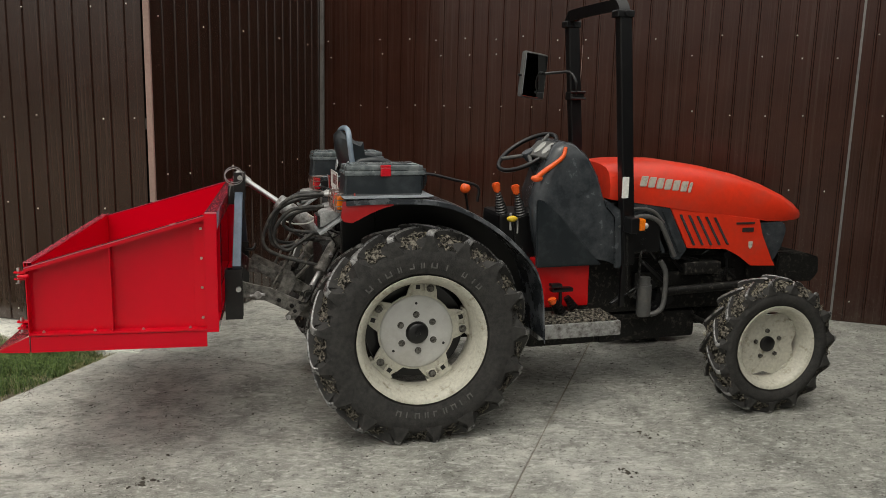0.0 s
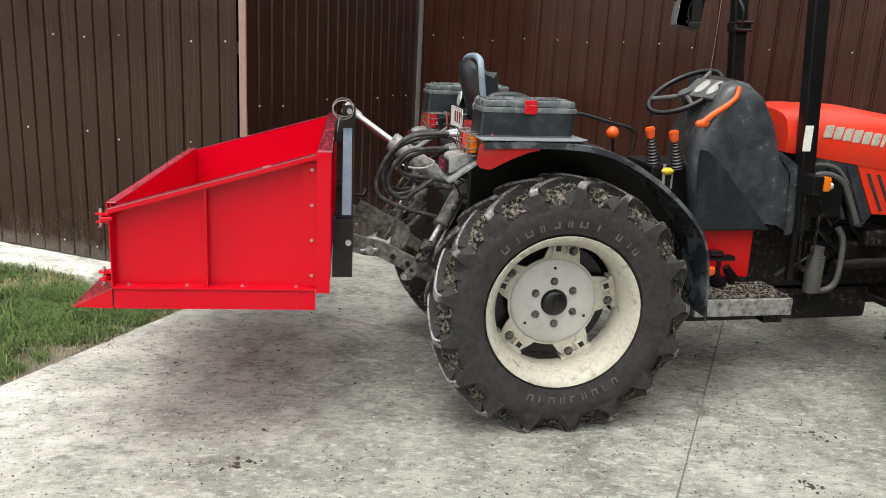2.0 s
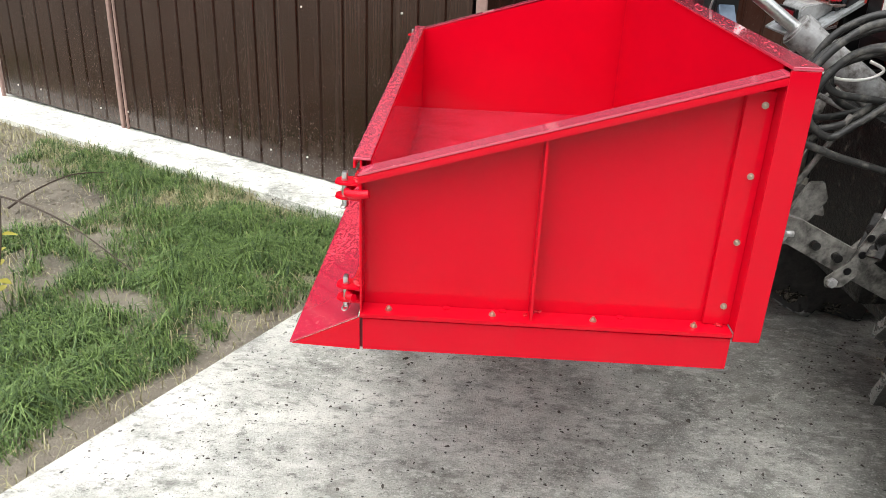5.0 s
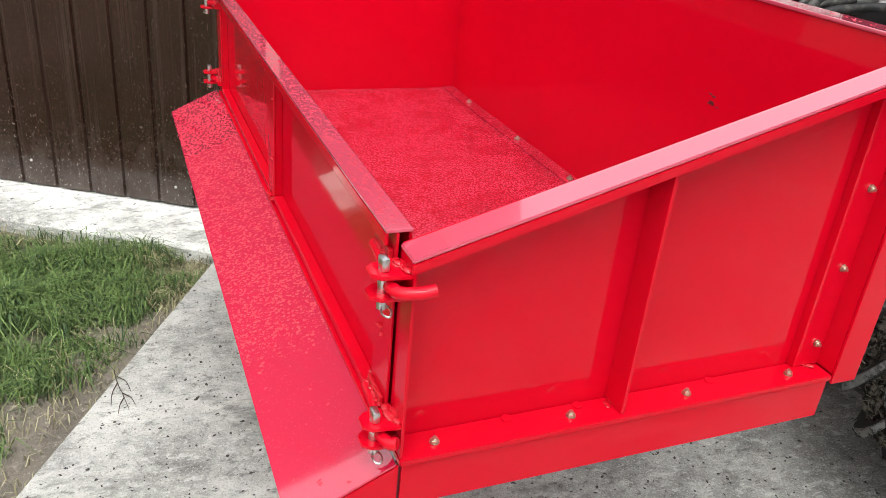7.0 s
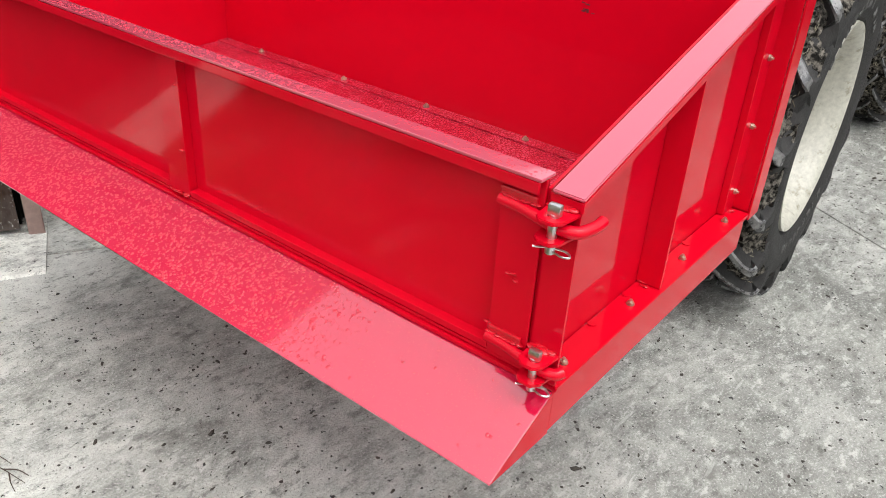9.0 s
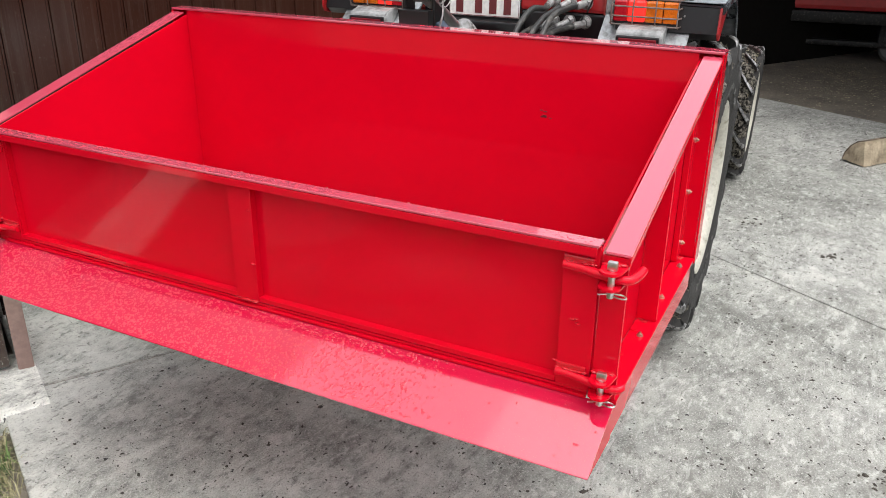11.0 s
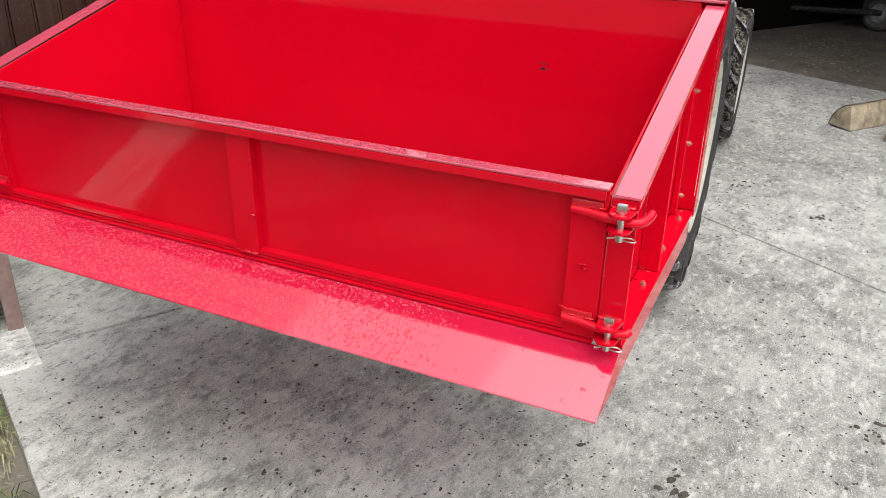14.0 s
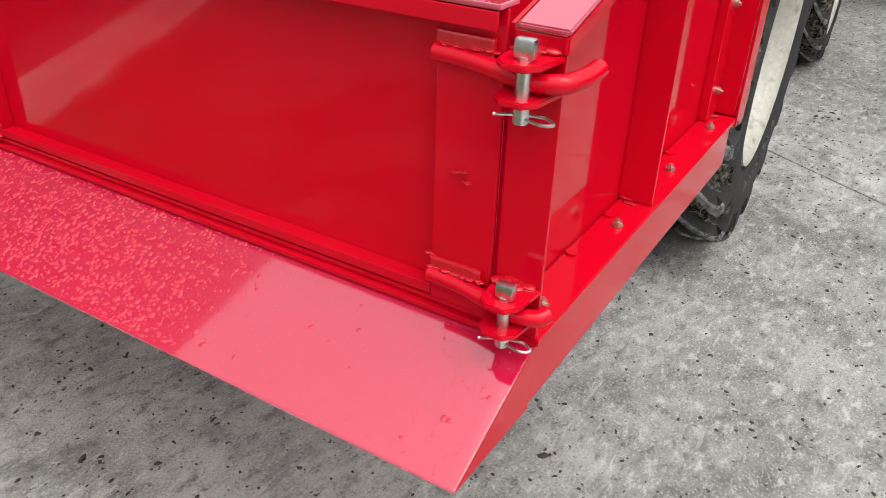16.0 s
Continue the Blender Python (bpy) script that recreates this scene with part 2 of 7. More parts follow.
M["dark_ink"] = surface("dark lettering", (0.12, 0.02, 0.02), 0.5, bump=0.0)
M["scratch"] = surface("bared dark scratch and gap shade", (0.12, 0.012, 0.015), 0.6, bump=0.3)
M["black_ink"] = surface("dull black marking", (0.03, 0.02, 0.02), 0.5, bump=0.0)
M["post"] = surface("pinkish brown post", (0.3, 0.2, 0.17), 0.5, grain=50, bump=0.1, dirt=(0.2, 0.13, 0.11), dirt_at=(0.5, 0.8))
M["grey_post"] = surface("grey metal post", (0.2, 0.19, 0.18), 0.5, 0.3, grain=50, bump=0.1, dirt=(0.1, 0.09, 0.08), dirt_at=(0.5, 0.8))
M["screw"] = surface("pale screw heads", (0.55, 0.52, 0.48), 0.4, 0.6, bump=0.0)
M["wood"] = surface("split firewood", (0.44, 0.36, 0.25), 0.8, grain=26, bump=0.6, dirt=(0.2, 0.16, 0.11), dirt_at=(0.42, 0.68), dirt_scale=12, vary=0.3)
M["bark"] = surface("bark", (0.16, 0.12, 0.085), 0.9, grain=30, bump=1.0, dirt=(0.07, 0.055, 0.04), dirt_at=(0.45, 0.65), dirt_scale=20)
M["twig"] = surface("dry twig", (0.06, 0.042, 0.03), 0.8, grain=60, bump=0.4)
M["clod"] = surface("dark dirt crumbs", (0.055, 0.047, 0.038), 0.95, grain=80, bump=0.5, vary=0.5)
# near-black because the gloom inside the open shed is put into this colour
M["barn_wall"] = surface("near-black boards with painted gloom", (0.007, 0.006, 0.005), 0.9, grain=20, bump=0.4, spec=0.1)
M["grey_wall"] = surface("weathered grey wall", (0.42, 0.42, 0.4), 0.9, grain=20, bump=0.4, dirt=(0.22, 0.2, 0.18), dirt_at=(0.5, 0.7), dirt_scale=2.5)
M["machine_red"] = surface("dull red machine paint", (0.3, 0.015, 0.015), 0.5, grain=20, bump=0.1)
M["mirror"] = surface("mirror glass", (0.75, 0.78, 0.8), 0.03, 1.0, grain=4, vary=0.02, bump=0.0)


def fence_material(name, lo, hi, dust, splash, sheen):
    """Brown coated sheet with rain streaks and mud splashes that thin out upwards."""
    m, nt, b = nodes_of(name)
    v = coords(nt)
    base = ramp_of(nt, noise_of(nt, v, 2.2, 5), [(0.3, lo), (0.75, hi)])
    streak = ramp_of(nt, noise_of(nt, coords(nt, (45, 45, 0.6)), 1.0, 7, 0.7), [(0.50, 0.0), (0.72, dust)])
    base = mix_of(nt, streak, base, (0.10, 0.075, 0.062))
    spots = ramp_of(nt, noise_of(nt, coords(nt, (120, 120, 85)), 1.0, 3, 0.6), [(0.63, 0.0), (0.67, 1.0)])
    sep = nt.nodes.new("ShaderNodeSeparateXYZ")
    nt.links.new(v, sep.inputs[0])
    low = ramp_of(nt, sep.outputs[2], [(0.03, 1.0), (0.15, 0.75), (0.5, 0.35), (1.0, 0.10)])
    patch = ramp_of(nt, noise_of(nt, v, 1.6, 4), [(0.35, 0.15), (0.6, 1.0)])
    mask = mix_of(nt, 1.0, mix_of(nt, 1.0, spots, low, "MULTIPLY"), patch, "MULTIPLY")
    mask = mix_of(nt, 1.0, mask, (splash, splash, splash), "MULTIPLY")
    film = ramp_of(nt, mix_of(nt, 1.0, noise_of(nt, coords(nt, (14, 14, 9)), 1.0, 6, 0.75), low, "MULTIPLY"), [(0.28, 0.0), (0.6, 0.35 * splash)])
    base = mix_of(nt, film, base, (0.16, 0.135, 0.115))
    nt.links.new(mix_of(nt, mask, base, (0.36, 0.32, 0.28)), b.inputs["Base Color"])
    nt.links.new(ramp_of(nt, noise_of(nt, v, 4, 6, 0.7), [(0.3, 0.13), (0.8, 0.27)]), b.inputs["Roughness"])
    b.inputs["Specular IOR Level"].default_value = sheen
    bump_of(nt, b, noise_of(nt, v, 3.0, 3), 0.12, 0.02)
    return m


def concrete_material(name, lift):
    """Pale yard concrete: cloudy stains, trodden-in dirt, scrape marks and pits."""
    m, nt, b = nodes_of(name)
    v = coords(nt)
    k = lambda c: tuple(x * lift for x in c)
    col = ramp_of(nt, noise_of(nt, v, 0.9, 6, 0.62), [(0.32, k((0.215, 0.216, 0.192))), (0.5, k((0.315, 0.315, 0.283))), (0.68, k((0.415, 0.414, 0.378)))])
    col = mix_of(nt, 1.0, col, ramp_of(nt, noise_of(nt, v, 4.0, 9, 0.75), [(0.36, 0.52), (0.50, 0.93), (0.62, 1.2)]), "MULTIPLY")
    # base colour up to 1.68 times paler towards the slab edge by the grass
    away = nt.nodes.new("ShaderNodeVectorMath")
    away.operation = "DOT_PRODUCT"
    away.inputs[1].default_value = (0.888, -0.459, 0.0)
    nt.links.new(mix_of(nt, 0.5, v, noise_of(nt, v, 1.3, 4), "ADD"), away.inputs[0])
    edge_lift = nt.nodes.new("ShaderNodeMapRange")
    edge_lift.inputs["From Min"].default_value, edge_lift.inputs["From Max"].default_value = -3.4, -1.9
    edge_lift.inputs["To Min"].default_value, edge_lift.inputs["To Max"].default_value = 1.68, 1.0
    nt.links.new(away.outputs["Value"], edge_lift.inputs["Value"])
    col = mix_of(nt, 1.0, col, edge_lift.outputs[0], "MULTIPLY")
    drag = nt.nodes.new("ShaderNodeMapping")
    drag.inputs["Rotation"].default_value, drag.inputs["Scale"].default_value = (0, 0, 0.35), (0.62, 1.0, 1.0)
    nt.links.new(mix_of(nt, 0.06, v, noise_of(nt, v, 3.0, 2), "ADD"), drag.inputs[0])
    mott = noise_of(nt, drag.outputs[0], 34, 8, 0.72)
    col = mix_of(nt, ramp_of(nt, mott, [(0.36, 0.72), (0.46, 0.0)]), col, k((0.095, 0.093, 0.08)))
    col = mix_of(nt, ramp_of(nt, mott, [(0.54, 0.0), (0.62, 0.68)]), col, k((0.60, 0.595, 0.555)))
    fine = noise_of(nt, v, 150, 5, 0.7)
    col = mix_of(nt, ramp_of(nt, fine, [(0.36, 0.6), (0.44, 0.0)]), col, k((0.10, 0.097, 0.084)))
    col = mix_of(nt, ramp_of(nt, fine, [(0.55, 0.0), (0.62, 0.62)]), col, k((0.62, 0.615, 0.57)))
    smear = noise_of(nt, drag.outputs[0], 11, 8, 0.7)
    col = mix_of(nt, ramp_of(nt, smear, [(0.56, 0.0), (0.66, 0.62)]), col, k((0.12, 0.118, 0.10)))
    scuff = noise_of(nt, drag.outputs[0], 7, 8, 0.7)
    col = mix_of(nt, ramp_of(nt, scuff, [(0.34, 0.6), (0.41, 0.0)]), col, k((0.58, 0.575, 0.535)))
    # trowel and scrape marks
    for turn, stretch, at, tone in ((0.42, (5.0, 34.0, 1.0), 0.68, (0.62, 0.615, 0.575)), (-0.9, (6.0, 46.0, 1.0), 0.69, (0.10, 0.098, 0.084)), (1.35, (7.0, 60.0, 1.0), 0.70, (0.60, 0.595, 0.555))):
        rake = nt.nodes.new("ShaderNodeMapping")
        rake.inputs["Rotation"].default_value, rake.inputs["Scale"].default_value = (0, 0, turn), stretch
        nt.links.new(mix_of(nt, 0.05, v, noise_of(nt, v, 2.0, 2), "ADD"), rake.inputs[0])
        col = mix_of(nt, ramp_of(nt, noise_of(nt, rake.outputs[0], 1.0, 4, 0.6), [(at - 0.06, 0.0), (at, 0.35)]), col, k(tone))
    pits = ramp_of(nt, noise_of(nt, v, 48, 3, 0.55), [(0.30, 1.0), (0.335, 0.0)])
    col = mix_of(nt, pits, col, (0.03, 0.027, 0.024))
    nt.links.new(col, b.inputs["Base Color"])
    nt.links.new(ramp_of(nt, mott, [(0.3, 0.6), (0.7, 0.85)]), b.inputs["Roughness"])
    bump_of(nt, b, mix_of(nt, 0.5, fine, mott), 1.0, 0.009)
    return m


def soil_material(name, dark, pale, straw):
    m, nt, b = nodes_of(name)
    v = coords(nt)
    col = ramp_of(nt, noise_of(nt, v, 2.5, 7, 0.7), [(0.3, dark), (0.7, pale)])
    col = mix_of(nt, ramp_of(nt, noise_of(nt, v, 55, 4, 0.7), [(0.58, 0.0), (0.68, 0.7)]), col, straw)
    nt.links.new(col, b.inputs["Base Color"])
    b.inputs["Roughness"].default_value = 0.95
    bump_of(nt, b, noise_of(nt, v, 24, 7, 0.7), 1.0, 0.03)
    return m


def leaf_material(name, lo, hi):
    m, nt, b = nodes_of(name)
    geo = nt.nodes.new("ShaderNodeNewGeometry")
    nt.links.new(ramp_of(nt, geo.outputs["Random Per Island"], [(0.0, lo), (1.0, hi)]), b.inputs["Base Color"])
    b.inputs["Roughness"].default_value = 0.55
    return m


M["fence"] = fence_material("brown coated sheet", (0.023, 0.0098, 0.0063), (0.033, 0.0145, 0.0095), 0.25, 0.8, 0.65)
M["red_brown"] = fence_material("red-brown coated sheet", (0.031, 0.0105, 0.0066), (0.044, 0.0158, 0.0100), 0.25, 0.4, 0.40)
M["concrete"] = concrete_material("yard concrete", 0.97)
M["kerb"] = concrete_material("whitish foundation concrete", 1.36)
M["soil"] = soil_material("bare yard soil", (0.10, 0.085, 0.066), (0.30, 0.265, 0.21), (0.42, 0.38, 0.30))
M["barn_soil"] = soil_material("dark trodden barn floor", (0.09, 0.076, 0.061), (0.20, 0.168, 0.13), (0.38, 0.32, 0.21))
M["grass"] = leaf_material("green grass", (0.013, 0.040, 0.008), (0.165, 0.25, 0.065))
M["dry_grass"] = leaf_material("dry grass", (0.2, 0.18, 0.09), (0.46, 0.42, 0.25))
M["old_straw"] = leaf_material("old straw", (0.08, 0.07, 0.045), (0.26, 0.23, 0.15))
M["leaf"] = leaf_material("yellow-green leaves", (0.2, 0.22, 0.03), (0.45, 0.38, 0.05))


# ---- mesh helpers ----
def link(name, bm, material, parent=None, label="", angle=46, at=None):
    me = bpy.data.meshes.new(name)
    bmesh.ops.recalc_face_normals(bm, faces=bm.faces[:])
    for f in bm.faces:
        f.smooth = True
    for e in bm.edges:
        if len(e.link_faces) == 2:
            p, q = e.link_faces
            turn = e.calc_face_angle(0.0)
            a, b = p.calc_area(), q.calc_area()
            e.smooth = not (turn > radians(angle) or (turn > 0.2 and max(a, b) > 5 * min(a, b)))
    bm.to_mesh(me)
    bm.free()
    me.materials.append(M[material])
    ob = new(name, me)
    if parent is not None:
        ob.parent = parent
    if at is not None:
        ob.matrix_basis = at
    if label:
        ob["label"] = label
    return ob


def part(name, bm, material, parent, label="", at=None):
    return link(name, bm, material, parent, label, at=at)


def each(name, bm, material, parent, label="", at=None):
    """Link every loose piece of a mesh as a part of its own."""
    bm.verts.index_update()
    bm.verts.ensure_lookup_table()
    seen, out = set(), []
    for v in bm.verts:
        if v.index in seen:
            continue
        heap, isle = [v], []
        seen.add(v.index)
        while heap:
            w = heap.pop()
            isle.append(w)
            for e in w.link_edges:
                o = e.other_vert(w)
                if o.index not in seen:
                    seen.add(o.index)
                    heap.append(o)
        one, twin = B(), {}
        for w in isle:
            twin[w.index] = one.verts.new(w.co)
        for f in {f for w in isle for f in w.link_faces}:
            one.faces.new([twin[w.index] for w in f.verts])
        out.append(link(name, one, material, parent, label, at=at))
    bm.free()
    return out


def beads(name, parent, spots, frame_of, material, label):
    """Small domed drops on a sheet; frame_of turns (u, v) into a point and the sheet's normal."""
    verts, faces = [], []
    for u, v, r, stretch, a in spots:
        c, n = frame_of(u, v)
        ex = n.orthogonal().normalized()
        ey = n.cross(ex)
        d1, d2 = ex * math.cos(a) + ey * math.sin(a), ey * math.cos(a) - ex * math.sin(a)
        i = len(verts)
        for k in range(7):
            b = 2 * math.pi * k / 7
            verts.append(c + (d1 * math.cos(b) * stretch + d2 * math.sin(b)) * r - n * 0.0003)
        for k in range(7):
            b = 2 * math.pi * k / 7
            verts.append(c + (d1 * math.cos(b) * stretch + d2 * math.sin(b)) * r * 0.7 + n * r * 0.17)
        verts.append(c + n * r * 0.25)
        for k in range(7):
            j = (k + 1) % 7
            faces.append((i + k, i + j, i + 7 + j, i + 7 + k))
            faces.append((i + 7 + k, i + 7 + j, i + 14))
    me = bpy.data.meshes.new(name)
    me.from_pydata(verts, [], faces)
    me.polygons.foreach_set("use_smooth", [True] * len(faces))
    me.materials.append(M[material])
    ob = new(name, me)
    ob.parent = parent
    ob["label"], ob["kind"] = label, "stuff"
    return ob


def slab(bm, x0, x1, y0, y1, z0, z1, bev=0.0, turn=None):
    """A box between two corners, its edges bevelled."""
    vs = bmesh.ops.create_cube(bm, size=1.0)["verts"]
    m = Matrix.Translation(((x0 + x1) / 2, (y0 + y1) / 2, (z0 + z1) / 2)) @ Matrix.Diagonal((abs(x1 - x0), abs(y1 - y0), abs(z1 - z0), 1))
    bmesh.ops.transform(bm, matrix=(turn @ m) if turn is not None else m, verts=vs)
    if bev:
        bmesh.ops.bevel(bm, geom=list({e for v in vs for e in v.link_edges}), offset=bev, segments=2, profile=0.6, affect="EDGES")
    return bm


def rod(bm, a, b, r, r2=None, seg=16, bev=0.0):
    a, b = Vector(a), Vector(b)
    d = b - a
    vs = bmesh.ops.create_cone(bm, cap_ends=True, segments=seg, radius1=r, radius2=r if r2 is None else r2, depth=d.length)["verts"]
    bmesh.ops.transform(bm, matrix=Matrix.Translation((a + b) / 2) @ d.to_track_quat("Z", "Y").to_matrix().to_4x4(), verts=vs)
    if bev:
        es = [e for e in {e for v in vs for e in v.link_edges} if any(len(f.verts) > 4 for f in e.link_faces)]
        bmesh.ops.bevel(bm, geom=es, offset=bev, segments=2, affect="EDGES")
    return bm


def ball(bm, c, r, squash=(1, 1, 1), seg=14):
    vs = bmesh.ops.create_uvsphere(bm, u_segments=seg, v_segments=max(6, seg // 2 + 2), radius=r)["verts"]
    bmesh.ops.transform(bm, matrix=Matrix.Translation(c) @ Matrix.Diagonal((*squash, 1)), verts=vs)
    return bm


def glide(pts, n=6):
    """A smooth line through the points."""
    pts = [Vector(p) for p in pts]
    ext = [2 * pts[0] - pts[1]] + pts + [2 * pts[-1] - pts[-2]]
    out = []
    for i in range(1, len(ext) - 2):
        p0, p1, p2, p3 = ext[i - 1:i + 3]
        for k in range(n):
            t = k / n
            out.append(0.5 * ((2 * p1) + (p2 - p0) * t + (2 * p0 - 5 * p1 + 4 * p2 - p3) * t * t + (3 * p1 - p0 - 3 * p2 + p3) * t ** 3))
    return out + [pts[-1]]


def tube(bm, pts, r, seg=8, smooth=6, closed=False):
    line = glide(pts, smooth) if smooth else [Vector(p) for p in pts]
    rings, ref = [], None
    for i, p in enumerate(line):
        d = (line[(i + 1) % len(line)] - line[i - 1]) if closed else (line[min(i + 1, len(line) - 1)] - line[max(i - 1, 0)])
        d.normalize()
        if ref is None:
            ref = d.orthogonal().normalized()
        ref = (ref - d * ref.dot(d)).normalized()
        side = d.cross(ref)
        rr = r(i / (len(line) - 1)) if callable(r) else r
        rings.append([bm.verts.new(p + rr * (math.cos(a) * ref + math.sin(a) * side)) for a in [2 * math.pi * k / seg for k in range(seg)]])
    pairs = list(zip(rings, rings[1:])) + ([(rings[-1], rings[0])] if closed else [])
    for a, b in pairs:
        for k in range(seg):
            bm.faces.new((a[k], a[(k + 1) % seg], b[(k + 1) % seg], b[k]))
    if not closed:
        bm.faces.new(rings[0][::-1])
        bm.faces.new(rings[-1])
    return bm


def prism(bm, pts, a, b, axis="y", bev=0.0):
    """A polygon drawn in the other two axes (x before y before z), pulled from a to b along the axis."""
    place = {"y": lambda p, d: (p[0], d, p[1]), "x": lambda p, d: (d, p[0], p[1]), "z": lambda p, d: (p[0], p[1], d)}[axis]
    lo, hi = [bm.verts.new(place(p, a)) for p in pts], [bm.verts.new(place(p, b)) for p in pts]
    n = len(pts)
    bm.faces.new(lo)
    bm.faces.new(hi[::-1])
    for i in range(n):
        bm.faces.new((lo[i], hi[i], hi[(i + 1) % n], lo[(i + 1) % n]))
    if bev:
        bmesh.ops.bevel(bm, geom=list({e for v in lo + hi for e in v.link_edges}), offset=bev, segments=2, affect="EDGES")
    return bm


def turned(bm, profile, seg=48, start=0.0, closed=False):
    """A profile of (radius, y) turned about the y axis."""
    rings = [[bm.verts.new((r * math.cos(2 * math.pi * k / seg + start), y, r * math.sin(2 * math.pi * k / seg + start))) for k in range(seg)] for r, y in profile]
    pairs = list(zip(rings, rings[1:])) + ([(rings[-1], rings[0])] if closed else [])
    for a, b in pairs:
        for k in range(seg):
            bm.faces.new((a[k], a[(k + 1) % seg], b[(k + 1) % seg], b[k]))
    return bm


def grid(bm, rows, close_ends=False):
    """A skin over rows of points."""
    vs = [[bm.verts.new(p) for p in row] for row in rows]
    for a, b in zip(vs, vs[1:]):
        for k in range(len(a) - 1):
            bm.faces.new((a[k], a[k + 1], b[k + 1], b[k]))
    if close_ends:
        bm.faces.new(vs[0])
        bm.faces.new(vs[-1][::-1])
    return bm


def shell(bm, thick):
    bmesh.ops.recalc_face_normals(bm, faces=bm.faces[:])
    bmesh.ops.solidify(bm, geom=bm.faces[:], thickness=thick)
    return bm


def B():
    return bmesh.new()


def thing(name, at, label, category, group="", kind=""):
    ob = new(name)
    ob.empty_display_size = 0.1
    ob.matrix_basis = at
    return tagged(ob, label, category, group, kind)


# ---- ground, yard and walls ----
def uneven(x, y, s, seed=0.0):
    return noise.noise(Vector((x * s, y * s, seed)))


def ground_height(x, y):
    rise = 0.018 * max(0.0, min(6.0, y - 5.5)) if x < 0 else 0.0
    return -0.05 + rise + 0.025 * uneven(x, y, 1.3) + 0.012 * uneven(x, y, 4.0, 3.0)


def build_ground():
    near = [-9 + 0.15 * i for i in range(141)]
    axis = [-900, -300, -120, -60, -30, -18, -13] + near + [14, 18, 30, 60, 120, 300, 900]
    bm = B()
    grid(bm, [[(x, y, ground_height(x, y) if abs(x) < 13 and abs(y) < 13 else -0.06) for x in axis] for y in axis])
    ob = link("ground", bm, "soil")
    tagged(ob, "bare brown yard soil with pebbles and straw bits", "ground", kind="structure")


SLAB_W, SLAB_M, SLAB_N = (-1.013, 5.837), (1.663, 4.294), (3.052, 6.811)   # where the joints of the slabs meet


def build_pavement():
    root = thing("pavement", Matrix(), "pale worn concrete yard slabs with dark dirt stains", "pavement", kind="structure")
    plots = [
        [SLAB_W, SLAB_M, (-3.634, -5.304), (-6.253, -3.998)],
        [(-1.009, 5.845), (-0.855, 5.945), (0.415, 8.390), SLAB_N, (1.665, 4.304)],
        [(1.671, 4.295), (3.060, 6.811), (5.716, 5.215), (1.481, -4.495), (-3.626, -5.304)],
    ]
    for pts in plots:
        bm = B()
        prism(bm, pts, -0.14, 0.0, "z", bev=0.003)
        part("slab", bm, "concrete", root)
    for p, q in ((SLAB_W, SLAB_M), (SLAB_M, SLAB_N), (SLAB_M, (-3.634, -5.304))):
        p, q = Vector((*p, 0)), Vector((*q, 0))
        d = (q - p).normalized() * 0.02
        n = Vector((d.y, -d.x, 0))
        bm = B()
        prism(bm, [(v.x, v.y) for v in (p + d - n, q - d - n, q - d + n, p + d + n)], -0.13, -0.0055, "z")
        part("joint_fill", bm, "soil", root, "dirt trodden into the joint")
    return root


U1 = Vector((-0.8820, 0.4710, 0)).normalized()      # along the long fence, away from the corner post
N1 = Vector((-0.4710, -0.8820, 0)).normalized()     # its face, towards the yard
P = Vector((-0.845, 5.922, 0))                        # corner post
Q = Vector((0.445, 8.37, 0))                         # inner corner
R = Vector((4.637, 5.863, 0))                         # seam post on the back wall
FOOT = 0.004                                        # rise of the foundation per metre


def build_kerb():
    bm = B()
    rows = []
    for i in range(19):
        t = -0.03 + 0.28 * i
        z = 0.006 + 0.016 * max(0.0, min(1.0, t / 0.6)) + FOOT * max(0, t) + 0.004 * uneven(t, 0, 3)
        a, b = P + U1 * t - N1 * 0.12, P + U1 * t + N1 * (0.30 + 0.008 * uneven(t, 5, 4))
        rows.append([(a.x, a.y, -0.2), (a.x, a.y, z), (b.x - N1.x * 0.02, b.y - N1.y * 0.02, z), (b.x, b.y, z - 0.02), (b.x, b.y, -0.2)])
    grid(bm, rows, True)
    tagged(link("fence_kerb", bm, "kerb"), "whitish concrete foundation strip under the fence", "kerb", kind="structure")


def ribbed(bm, a, d, n, length, z0, z1, pitch=0.147, depth=0.011):
    """One profiled sheet: flat bands with narrow grooves, standing from z0(t) to z1."""
    line, t = [], 0.0
    while t < length - 0.01:
        for s, off in ((0.0, 0.0), (0.118, 0.0), (0.124, -depth), (0.138, -depth), (0.144, 0.0)):
            if t + s <= length:
                line.append((t + s, off))
        t += pitch
    line.append((length, 0.0))
    rows = []
    for k in range(2):
        rows.append([a + d * s + n * off + Vector((0, 0, z1 if k else z0(s))) for s, off in line])
    grid(bm, rows)
    shell(bm, 0.0025)


